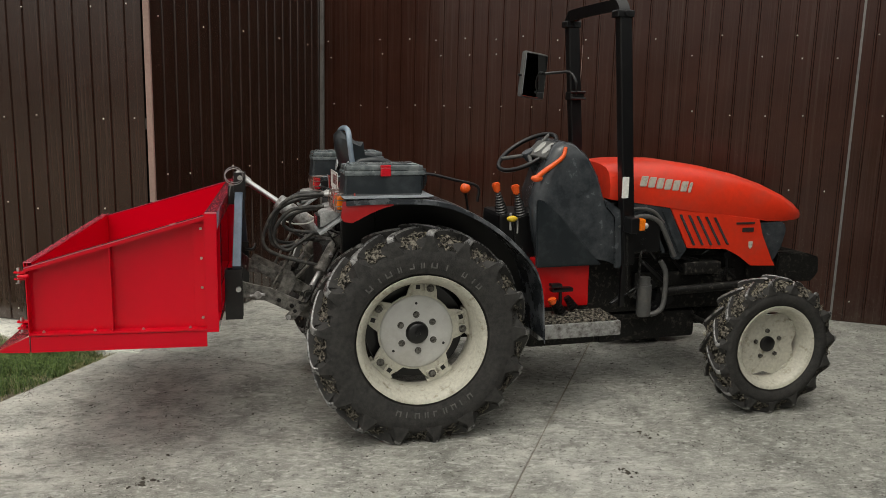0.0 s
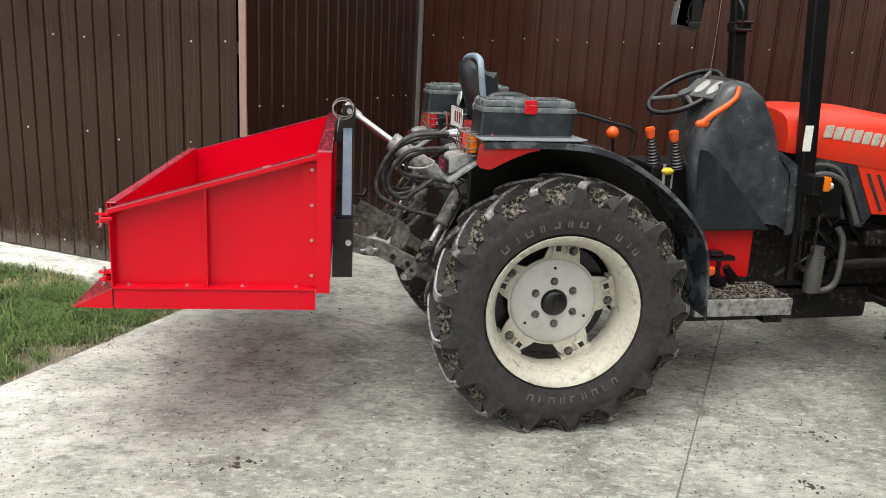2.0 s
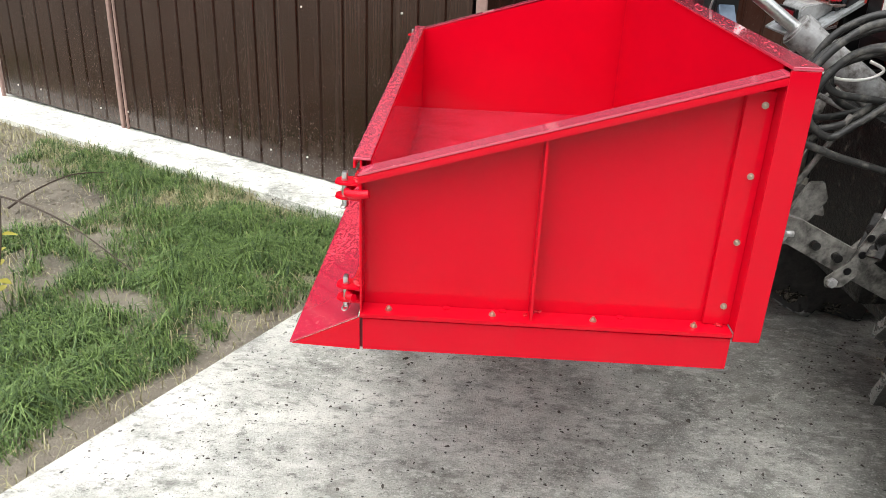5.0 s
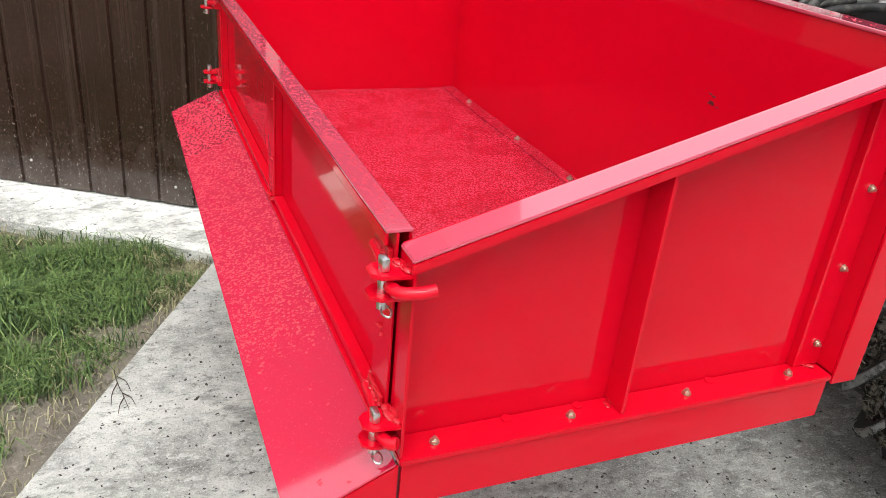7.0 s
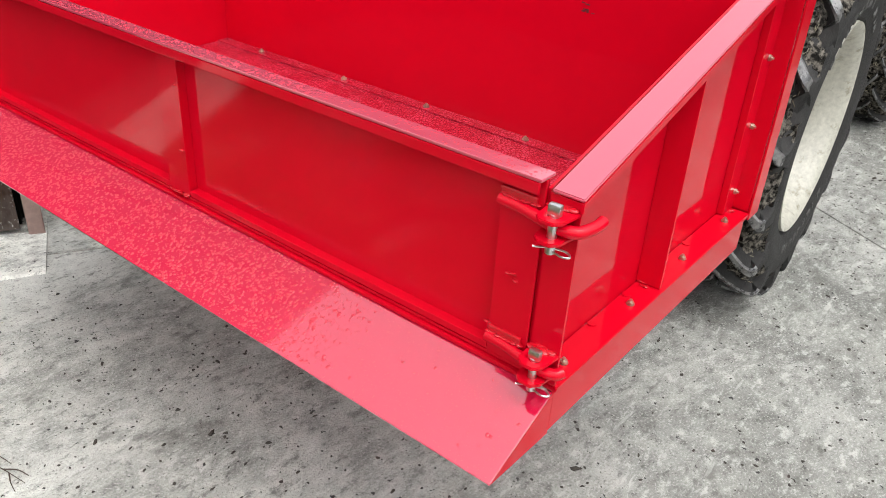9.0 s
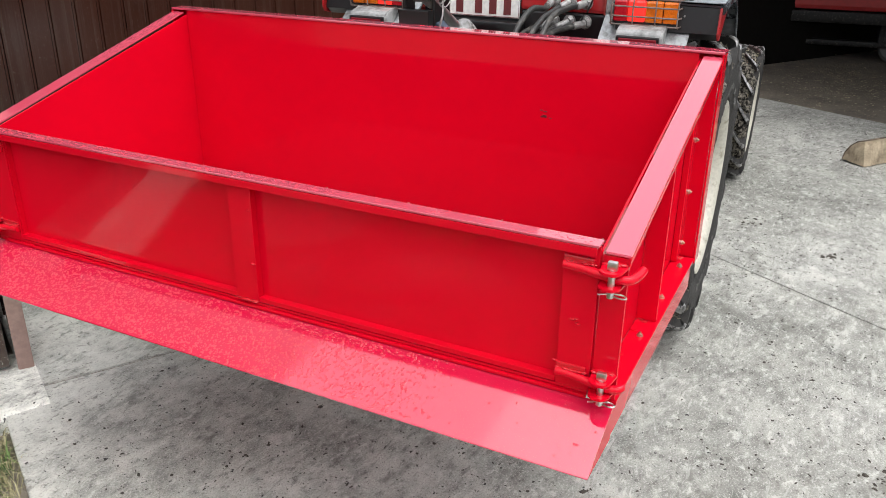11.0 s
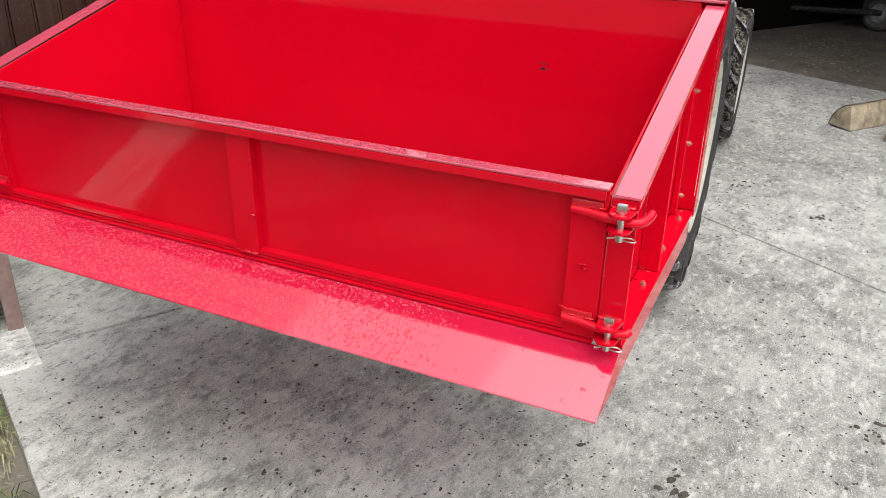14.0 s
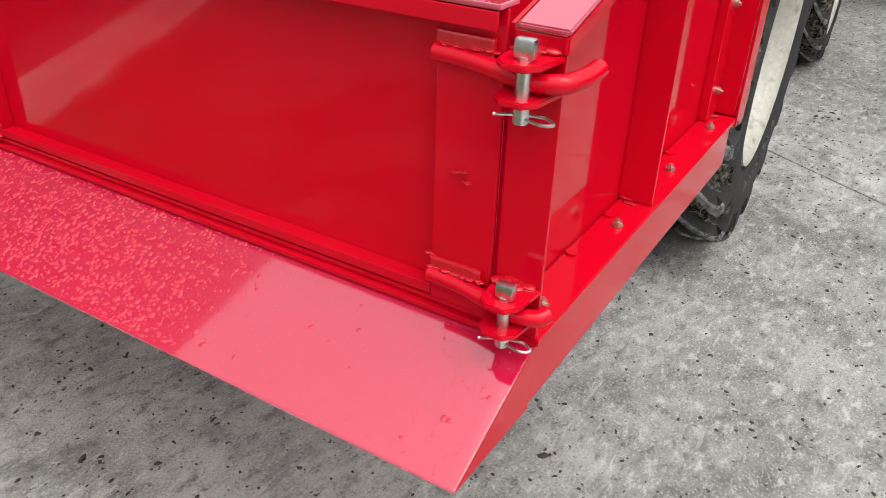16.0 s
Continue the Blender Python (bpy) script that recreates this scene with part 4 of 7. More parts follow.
for k in range(2):
    tube(bm, [(0.902 + 0.05 * math.cos(a) - 0.03, BW / 2 - 0.085 + 0.012 * k, 0.735 + 0.045 * math.sin(a) + 0.01 * k) for a in [0.7 * j + k for j in range(10)]], 0.0022, 6)
tube(bm, [(0.86, BW / 2 - 0.085, 0.71), (0.85, BW / 2 - 0.09, 0.67), (0.845, BW / 2 - 0.08, 0.63)], 0.003, 6)
part("wire_loop", bm, "grey_steel", pin, "coiled wire loops")
bm = B()
tube(bm, [(0.93, 0.62, 0.36), (0.97, 0.66, 0.35), (0.985, 0.68, 0.38)], 0.007, 8)
part("spare_clip", bm, "black_paint", BOX, "dull steel clips on the headstock")


# beads of dew on the lip, the floor and the flanges
rng = random.Random(31)


def lip_at(u, v):
    return Vector((-0.004 - 0.147 * v, u, 0.0826 - 0.072 * v)), Vector((-0.44, 0, 0.898))


def strewn(count, u0, u1, v0, v1, r0, r1, seed, keep):
    rg, out = random.Random(seed), []
    while len(out) < count:
        u, v = rg.uniform(u0, u1), rg.uniform(v0, v1)
        if rg.random() < keep(u, v):
            out.append((u, v, r0 + (r1 - r0) * rg.random() ** 2.2, rg.uniform(1.0, 1.6), rg.uniform(0, 3.1)))
    return out


beads("dew_drop", lip, strewn(8500, 0.004, BW - 0.004, 0.03, 0.98, 0.0008, 0.0036, 1, lambda u, v: (0.7 + 0.25 * uneven(u, v * 0.15, 9)) * (0.012 + 0.988 * max(0.0, min(1.0, (u - 0.33 + 0.05 * uneven(u, v, 14)) / 0.10)))), lip_at, "dew", "small beads of dew")
beads("dew_drop", lip, strewn(1500, 0.01, 0.5, 0.03, 0.98, 0.0005, 0.0012, 8, lambda u, v: 0.35 + 0.6 * uneven(u, v * 0.15, 6, 3.0)), lip_at, "dew", "tiny specks of dew")
beads("dew_drop", gate, strewn(900, 0.06, BW - 0.06, -0.018, 0.014, 0.0008, 0.0028, 4, lambda u, v: 0.7), lambda u, v: (Vector((v, u, 0.4106)), Vector((0, 0, 1))), "dew", "small beads of dew")
beads("dew_drop", head, strewn(260, 0.0, BW, 0.788, 0.832, 0.0008, 0.0028, 5, lambda u, v: 0.7), lambda u, v: (Vector((v, u, 0.6406)), Vector((0, 0, 1))), "dew", "small beads of dew")
# ---- the tractor ----
YC = 4.64
TRACTOR = thing("tractor", Matrix.Translation((0.7079, 4.6334, 0)) @ Matrix.Rotation(0.0835, 4, "Z") @ Matrix.Rotation(-0.0071, 4, "Y") @ Matrix.Diagonal((1.0381, 0.9157, 1.0325, 1)), "small orange-red orchard tractor with black plastic cowl and cream wheels", "tractor")
TO = Matrix.Translation((-0.76, -YC, 0))
STAND = TRACTOR.matrix_basis @ TO                       # from the drawing of the tractor to the yard


def drawn(p):
    """A point of the yard in the drawing of the tractor."""
    return STAND.inverted() @ Vector(p)


def tp(name, bm, material, label="", parent=None):
    """A part of the tractor, drawn in yard coordinates."""
    if parent is None:
        return part(name, bm, material, TRACTOR, label, at=TO)
    return part(name, bm, material, parent, label)


def both(y):
    return (y, 2 * YC - y)


def tyre_mesh(R, w, rim, lugs, lug_h, lug_w, way, phase):
    """Carcass, and its curved chevron lugs, turned about y; the outer side at -y."""
    base = R - lug_h
    h, q = w / 2, lug_h / 0.050
    prof = [(rim - 0.012, -h * 0.72), (rim + 0.012, -h * 0.80), (rim + 0.018, -h * 0.90), (rim + 0.3 * (base - rim), -h * 0.98), (rim + 0.5 * (base - rim), -h * 1.02), (base - 0.052, -h * 1.0),
            (base - 0.034, -h * 0.93), (base - 0.016, -h * 0.82), (base - 0.004, -h * 0.68), (base, -h * 0.5), (base, h * 0.5), (base - 0.004, h * 0.68), (base - 0.016, h * 0.82), (base - 0.034, h * 0.93), (base - 0.052, h * 1.0),
            (rim + 0.5 * (base - rim), h * 1.02), (rim + 0.3 * (base - rim), h * 0.98), (rim + 0.018, h * 0.90), (rim + 0.012, h * 0.80), (rim - 0.012, h * 0.72)]
    carcass = B()
    turned(carcass, prof, 96)
    bm = B()
    rng = random.Random(lugs)
    # along the lug: share of the half width, lead, drop of its face, way the face looks (out, sideways), depth, face and foot widths
    path = [(-0.03, 0.315, 0.012, 0.8, -0.6, 0.050, 0.72, 1.2), (0.05, 0.295, 0.001, 1, 0, 0.052, 0.80, 1.3), (0.22, 0.225, 0.0, 1, 0, 0.052, 0.84, 1.3), (0.42, 0.150, 0.0, 1, 0, 0.052, 0.88, 1.32),
            (0.62, 0.083, 0.001, 1, 0, 0.052, 0.92, 1.4), (0.78, 0.036, 0.003, 1, 0, 0.054, 0.96, 1.5), (0.89, 0.010, 0.008, 0.95, 0.3, 0.056, 1.0, 1.75), (0.955, 0.0, 0.017, 0.75, 0.66, 0.060, 0.95, 2.0),
            (0.99, -0.006, 0.033, 0.35, 0.94, 0.045, 0.95, 2.4), (1.01, -0.008, 0.055, 0.05, 1, 0.030, 1.2, 3.0), (1.018, 0.0, 0.080, 0, 1, 0.018, 1.9, 4.0), (1.012, 0.006, 0.104, 0, 1, 0.010, 2.6, 4.6)]
    for s in (-1, 1):
        for i in range(lugs):
            a0 = phase + 2 * math.pi * (i + (0.5 if s > 0 else 0)) / lugs
            worn = rng.uniform(0.92, 1.08)
            rings = []
            for yy, lead, drop, nr, ny, deep, wt, wb in path:
                r, y = R - drop * q, yy * h
                wt, wb, deep = wt * lug_w * worn, wb * lug_w, deep * q
                ring = []
                for off, d in ((-0.5 * wb, deep), (-0.5 * wt, 0.007 * q), (-0.5 * wt + 0.005, 0.0), (0.5 * wt - 0.005, 0.0), (0.5 * wt, 0.007 * q), (0.5 * wb, deep)):
                    ang = a0 + way * (lead * 0.56 / R * q) + off / R
                    rr, y2 = r - nr * d, y - ny * d
                    ring.append(bm.verts.new((rr * math.cos(ang), s * y2, rr * math.sin(ang))))
                rings.append(ring)
            for j, (p, t) in enumerate(zip(rings, rings[1:])):
                for k in range(5):
                    bm.faces.new((p[k], p[k + 1], t[k + 1], t[k])).material_index = 1 if 0 < k < 4 and j < 8 else 0
            bm.faces.new(rings[0])
            bm.faces.new(rings[-1][::-1])
    return carcass, bm


def mud_mesh(R, w, lug_h, seed):
    """Dried mud and straw packed between the lugs: a lumpy band round the tread."""
    rg = random.Random(seed)
    bm = B()
    base, h, n, m = R - lug_h, w / 2, 330, 22
    rows = []
    for i in range(n):
        a = 2 * math.pi * i / n
        row = []
        for j in range(m + 1):
            t = -1 + 2 * j / m
            y = t * h * 0.985
            at = Vector((math.cos(a) * R, math.sin(a) * R, t * h + seed))
            r = base + lug_h * (0.24 + 0.36 * noise.noise(at * 11) + 0.28 * noise.noise(at * 34) + 0.18 * rg.uniform(-1, 1))
            if abs(t) > 0.66:
                r -= (abs(t) - 0.66) / 0.34 * (0.050 + 0.022 * noise.noise(at * 20)) * lug_h / 0.05
            row.append((r * math.cos(a), y, r * math.sin(a)))
        rows.append(row)
    rows.append(rows[0])
    grid(bm, rows)
    bmesh.ops.remove_doubles(bm, verts=bm.verts[:], dist=0.0001)
    return bm


def straw_mesh(R, w, lug_h, count, seed):
    """Short stalks caught in the mud of a tread."""
    rg = random.Random(seed)
    bm = B()
    for i in range(count):
        a, y = rg.uniform(0, 2 * math.pi), rg.uniform(-0.86, 0.86) * w / 2
        r = R - lug_h * rg.uniform(0.55, 0.95)
        c, e1, e2 = Vector((r * math.cos(a), y, r * math.sin(a))), Vector((-math.sin(a), 0, math.cos(a))), Vector((0, 1, 0))
        b, n = rg.uniform(0, math.pi), rg.uniform(0.003, 0.012)
        d = (e1 * math.cos(b) + e2 * math.sin(b) + c.normalized() * rg.uniform(-0.35, 0.35)) * n
        rod(bm, c - d, c + d, rg.uniform(0.0008, 0.0018), seg=3)
    return bm


def shod(wheel, R, w, rim, lugs, lug_h, lug_w, way, phase, seed, stand):
    """A muddy tyre on a wheel."""
    c, lug = tyre_mesh(R, w, rim, lugs, lug_h, lug_w, way, phase)
    mud, straw = mud_mesh(R, w, lug_h, seed), straw_mesh(R, w, lug_h, 900, seed)
    for bm in (c, lug, mud, straw):                     # the tread is pressed flat where it stands
        for v in bm.verts:
            if v.co.z < -stand:
                v.co.z = -stand + 0.08 * (v.co.z + stand)
    tyre = part("tyre", c, "rubber", wheel, "dusty black agricultural tyre")
    tread = part("tread_lug", lug, "rubber", tyre, "worn chevron tread lugs with pale sky sheen painted on their faces")
    tread.data.materials.append(M["lug"])
    tread["kind"] = "stuff"
    part("tread_mud", mud, "mud", tyre, "dried mud packed between the lugs")["kind"] = "stuff"
    part("tread_straw", straw, "old_straw", tyre, "bits of straw in the mud")["kind"] = "stuff"
    return tyre


def letters(bm, r0, r1, y, start, count, step, width):
    """Raised sidewall marks, as plain outlined blocks round the tyre."""
    for i in range(count):
        turn = Matrix.Rotation(-(start - i * step), 4, "Y")
        w, e = width * (0.8 + 0.2 * math.sin(3.1 * i + count)), width * 0.22
        slab(bm, r0, r1, y - 0.0015, y + 0.003, -w / 2, -w / 2 + e, 0.001, turn=turn)
        if i % 3 != 1:
            slab(bm, r0, r1, y - 0.0015, y + 0.003, w / 2 - e, w / 2, 0.001, turn=turn)
        slab(bm, r1 - e, r1, y - 0.0013, y + 0.003, -w / 2 + e, w / 2 - e, 0.0008, turn=turn)
        if i % 2 == 0:
            slab(bm, r0, r0 + e, y - 0.0013, y + 0.003, -w / 2 + e, w / 2 - e, 0.0008, turn=turn)


def rear_wheel(at, way):
    R, w, rim = 0.578, 0.276, 0.335
    bm = B()
    turned(bm, [(rim + 0.004, -0.126), (rim + 0.006, -0.116), (rim - 0.012, -0.108), (rim - 0.020, -0.098), (rim - 0.024, -0.06), (rim - 0.040, -0.040), (rim - 0.040, 0.070),
                (rim - 0.024, 0.085), (rim - 0.020, 0.098), (rim + 0.006, 0.116), (rim + 0.004, 0.126), (rim - 0.010, 0.120), (rim - 0.028, 0.10), (rim - 0.034, 0.088), (rim - 0.050, 0.072),
                (rim - 0.050, -0.042), (rim - 0.036, -0.066), (rim - 0.028, -0.1), (rim - 0.012, -0.122)], 72, closed=True)
    wheel = part("rear_wheel", bm, "cream", TRACTOR, "cream wheel rim with chipped paint", at=at)
    tyre = shod(wheel, R, w, rim, 17, 0.052, 0.045, way, 0.035, 3, 0.553)
    bm = B()
    letters(bm, 0.382, 0.418, -0.1365, 2.34, 8, 0.150, 0.034)
    letters(bm, 0.382, 0.418, -0.1365, 1.02, 3, 0.125, 0.030)
    letters(bm, 0.382, 0.416, -0.1365, -0.90, 9, 0.125, 0.030)
    part("sidewall_mark", bm, "mark_rubber", tyre, "raised blocks on the sidewall")["kind"] = "stuff"
    bm = B()
    ds = 0.09                                           # the disc sits deep in the rim
    turned(bm, [(0.0, ds - 0.052), (0.085, ds - 0.052), (0.165, ds - 0.047), (0.188, ds - 0.043), (0.196, ds - 0.038), (0.199, ds - 0.030), (0.198, ds - 0.020), (0.0, ds - 0.03)], 64)
    part("wheel_disc", bm, "silver", wheel, "white painted wheel disc")
    # black backing disc, added so that the openings of the star look dark
    bm = B()
    turned(bm, [(0.0, 0.115), (0.15, 0.112), (0.262, 0.104), (0.266, 0.112), (0.26, 0.13), (0.0, 0.135)], 40)
    part("gap_backing", bm, "black_paint", wheel, "black disc added to darken the gaps behind the wheel disc")
    first, turn5 = 0.165, 2 * math.pi / 5
    bm = B()
    pts = []
    for k in range(150):
        a = 2 * math.pi * k / 150
        off = abs((a - first + turn5 / 2) % turn5 - turn5 / 2)
        r = 0.206 + 0.062 * max(0.0, min(1.0, (0.40 - off) / 0.17)) ** 0.8
        pts.append((r * math.cos(a), r * math.sin(a)))
    prism(bm, pts, ds - 0.034, ds - 0.022, "y")
    part("disc_star", bm, "cream", wheel, "cream star plate behind the disc")
    for k in range(5):
        a = first + k * turn5
        bm = B()
        slab(bm, 0.262, 0.286, ds - 0.050, ds + 0.02, -0.075, 0.075, 0.004, turn=Matrix.Rotation(-a, 4, "Y"))
        bracket = part("rim_bracket", bm, "cream", wheel, "cream bracket welded into the rim")
        for da in (0.135, -0.135):
            pad = Matrix.Rotation(-(a + da), 4, "Y")
            bm = B()
            slab(bm, 0.226, 0.270, ds - 0.052, ds - 0.0345, -0.026, 0.026, 0.006, turn=pad)
            part("clamp_pad", bm, "cream", bracket)
            bm = B()
            if da > 0:
                slab(bm, 0.235, 0.259, ds - 0.0535, ds - 0.0515, -0.012, 0.012, 0.001, turn=pad)
                link("square_hole", bm, "black_paint", bracket, "dark square hole")
            else:
                p = pad @ Vector((0.247, 0, 0))
                rod(bm, p + Vector((0, ds - 0.0522, 0)), p + Vector((0, ds - 0.056, 0)), 0.021, seg=20)
                rod(bm, p + Vector((0, ds - 0.0562, 0)), p + Vector((0, ds - 0.072, 0)), 0.015, seg=6, bev=0.002)
                link("clamp_nut", bm, "old_nut", bracket, "dull round-washered nut")
    bm = B()
    turned(bm, [(0.0, ds - 0.084), (0.012, ds - 0.084), (0.014, ds - 0.078), (0.046, ds - 0.075), (0.056, ds - 0.068), (0.062, ds - 0.051), (0.0, ds - 0.05)], 36)
    part("hub_cap", bm, "black_paint", wheel, "black hub")
    for k in range(6):
        a = k * math.pi / 3 + 0.58
        bm = B()
        p = Vector((0.098 * math.cos(a), ds, 0.098 * math.sin(a)))
        rod(bm, p + Vector((0, -0.049, 0)), p + Vector((0, -0.054, 0)), 0.018, seg=16)
        rod(bm, p + Vector((0, -0.054, 0)), p + Vector((0, -0.070, 0)), 0.0145, seg=6, bev=0.002)
        part("wheel_nut", bm, "old_nut", wheel)
    for a in (1.60, 3.79, 5.85):
        bm = B()
        p = Vector((0.158 * math.cos(a), ds, 0.158 * math.sin(a)))
        rod(bm, p + Vector((0, -0.044, 0)), p + Vector((0, -0.0495, 0)), 0.007, seg=12)
        part("disc_hole", bm, "black_paint", wheel, "dark hole")
    return wheel


def front_wheel(at, way):
    R, w, rim = 0.394, 0.195, 0.240
    bm = B()
    turned(bm, [(rim + 0.004, -0.09), (rim + 0.005, -0.082), (rim - 0.014, -0.074), (rim - 0.022, -0.04), (rim - 0.04, -0.02), (rim - 0.04, 0.03), (rim - 0.018, 0.06), (rim + 0.005, 0.082), (rim + 0.004, 0.09),
                (rim - 0.02, 0.075), (rim - 0.045, 0.035), (rim - 0.046, -0.024), (rim - 0.03, -0.045), (rim - 0.022, -0.078), (rim - 0.008, -0.088)], 56, closed=True)
    wheel = part("front_wheel", bm, "cream", TRACTOR, "cream front rim with chipped paint", at=at)
    shod(wheel, R, w, rim, 15, 0.036, 0.029, way, 0.1, 5, 0.388)
    bm = B()
    pts, ds = [], 0.045                                 # the disc sits deep in the rim
    for k in range(4):
        a = 0.72 + k * math.pi / 2
        pts += [(r * math.cos(a + t), r * math.sin(a + t)) for r, t in ((0.196, -0.46), (0.211, -0.26), (0.214, 0.0), (0.211, 0.26), (0.196, 0.46), (0.160, 0.79))]
    prism(bm, pts, ds - 0.040, ds - 0.028, "y", bev=0.004)
    disc = part("wheel_disc", bm, "cream", wheel, "dirty cream four-cornered wheel disc")
    for k in range(4):
        a = 0.72 + k * math.pi / 2
        bm = B()
        slab(bm, 0.180, 0.214, ds - 0.053, ds - 0.0405, -0.018, 0.018, 0.003, turn=Matrix.Rotation(-a, 4, "Y"))
        part("clamp_block", bm, "cream", disc)
    bm = B()
    turned(bm, [(0.0, ds - 0.058), (0.038, ds - 0.058), (0.044, ds - 0.054), (0.046, ds - 0.0405), (0.0, ds - 0.04)], 28)
    part("hub_cap", bm, "black_paint", wheel, "dark greasy hub")
    for k in range(5):
        a = k * 2 * math.pi / 5 + 0.4
        bm = B()
        p = Vector((0.079 * math.cos(a), ds, 0.079 * math.sin(a)))
        rod(bm, p + Vector((0, -0.0405, 0)), p + Vector((0, -0.056, 0)), 0.013, seg=6, bev=0.002)
        part("wheel_nut", bm, "old_nut", wheel)
    return wheel


FLIP = Matrix.Rotation(math.pi, 4, "Z")
REAR_HUB, FRONT_HUB = drawn((0.775, 4.000, 0.561)), drawn((2.882, 4.093, 0.400))


def mounted(hub, near, size, turn):
    """The pose of a wheel on the tractor's near or far side, by its hub in the drawing."""
    y = hub.y - YC
    return Matrix.Translation((hub.x - 0.76, y if near else -y, hub.z)) @ (Matrix() if near else FLIP) @ Matrix.Rotation(-0.03, 4, "Z") @ Matrix.Rotation(turn, 4, "Y") @ Matrix.Diagonal((size, size * 1.10, size, 1))


rear_wheel(mounted(REAR_HUB, True, 0.978, 0.0), -1)
rear_wheel(mounted(REAR_HUB, False, 0.978, 0.0), 1)
front_wheel(mounted(FRONT_HUB, True, 0.997, 0.0), -1)
front_wheel(mounted(FRONT_HUB, False, 0.997, 0.0), 1)


def chassis():
    bm = B()
    slab(bm, 0.42, 1.50, YC - 0.27, YC + 0.27, 0.38, 0.92, 0.05)
    slab(bm, 0.50, 0.98, YC - 0.20, YC + 0.20, 0.90, 1.08, 0.04)
    rod(bm, (0.76, 4.12, 0.565), (0.76, 2 * YC - 4.12, 0.565), 0.10, seg=20)
    rod(bm, (0.76, 4.075, 0.553), (0.76, 4.16, 0.553), 0.14, seg=24)
    rod(bm, (0.76, 2 * YC - 4.16, 0.553), (0.76, 2 * YC - 4.075, 0.553), 0.14, seg=24)
    for dy in (-0.16, 0.0, 0.16):
        rod(bm, (0.36, YC + dy, 0.70), (0.46, YC + dy, 0.70), 0.055, seg=16)
    slab(bm, 0.34, 0.44, YC - 0.24, YC + 0.24, 0.45, 0.95, 0.02)
    tp("rear_axle_housing", bm, "old_steel", "dusty dark cast rear axle housing")
    bm = B()
    slab(bm, 1.5, 3.05, YC - 0.20, YC + 0.20, 0.46, 0.82, 0.03)
    slab(bm, 1.55, 2.68, YC - 0.18, YC + 0.18, 0.27, 0.45, 0.03)
    slab(bm, 2.15, 2.95, YC - 0.24, YC + 0.24, 0.80, 1.10, 0.03)
    for x in (2.35, 2.5, 2.65, 2.8):
        rod(bm, (x, YC - 0.28, 0.98), (x, YC - 0.22, 0.98), 0.04, seg=12)
    slab(bm, 2.2, 2.9, YC - 0.26, YC - 0.20, 0.62, 0.72, 0.02)
    rod(bm, (2.95, YC - 0.3, 0.62), (2.35, YC - 0.3, 0.60), 0.028, seg=12)
    slab(bm, 2.5, 2.75, YC - 0.33, YC - 0.22, 0.70, 0.78, 0.015)
    tp("engine", bm, "old_steel", "dark oily engine and gearbox")
    bm = B()
    rod(bm, (2.815, 4.10, 0.385), (2.815, 2 * YC - 4.10, 0.385), 0.06, seg=16)
    slab(bm, 2.70, 2.93, YC - 0.12, YC + 0.12, 0.33, 0.50, 0.03)
    for y in both(4.10):
        rod(bm, (2.815, y, 0.25), (2.815, y, 0.53), 0.055, seg=16, bev=0.01)
        rod(bm, (2.805, y - 0.12, 0.39), (2.805, y + 0.12, 0.39), 0.085, seg=20, bev=0.01)
    rod(bm, (2.66, 4.12, 0.40), (2.66, 2 * YC - 4.12, 0.40), 0.018, seg=10)
    tp("front_axle", bm, "old_steel", "dark greasy front axle beam")
    bm = B()
    slab(bm, 1.15, 1.45, 4.22, 4.36, 0.40, 0.56, 0.03)
    slab(bm, 1.85, 1.95, 4.08, 4.16, 0.385, 0.44, 0.008)
    each("step_bracket", bm, "old_steel", TRACTOR, at=TO)
    bm = B()
    rod(bm, (2.245, 4.33, 0.46), (2.245, 4.33, 0.66), 0.045, seg=20, bev=0.008)
    rod(bm, (2.245, 4.33, 0.66), (2.245, 4.33, 0.70), 0.034, seg=20)
    tp("fuel_filter", bm, "dark_grey", "dull grey cylindrical filter")
    bm = B()
    tube(bm, [(2.33, 4.31, 0.80), (2.37, 4.31, 0.72), (2.37, 4.31, 0.55), (2.34, 4.31, 0.49), (2.28, 4.31, 0.47)], 0.016, 10)
    tp("engine_pipe", bm, "dark_grey", "dull grey bent pipe")
    bm = B()
    tube(bm, [(2.02, 4.27, 1.02), (2.16, 4.27, 1.075), (2.27, 4.27, 1.05), (2.33, 4.27, 0.97), (2.40, 4.27, 0.83)], 0.014, 10)
    tube(bm, [(2.02, 4.28, 1.10), (2.15, 4.28, 1.12), (2.25, 4.28, 1.10), (2.32, 4.28, 1.03)], 0.010, 8)
    each("coolant_pipe", bm, "dark_grey", TRACTOR, "dusty arched pipe", at=TO)
    bm = B()
    rng = random.Random(8)
    for k in range(9):
        x0, z0 = rng.uniform(2.05, 2.9), rng.uniform(0.5, 0.95)
        tube(bm, [(x0, 4.36, z0), (x0 + rng.uniform(-0.1, 0.15), 4.33, z0 + rng.uniform(-0.12, 0.12)), (x0 + rng.uniform(0.05, 0.3), 4.35, z0 + rng.uniform(-0.2, 0.1))], rng.uniform(0.006, 0.014), 8)
    for k in range(7):
        x0, z0 = rng.uniform(2.05, 2.95), rng.uniform(0.5, 0.85)
        rod(bm, (x0, 4.33, z0), (x0, 4.44, z0), rng.uniform(0.02, 0.05), seg=14, bev=0.004)
    each("engine_hose", bm, "black_paint", TRACTOR, "black hose or pulley on the engine", at=TO)
    for i in range(7):
        bm = B()
        y = YC - 0.21 + 0.07 * i
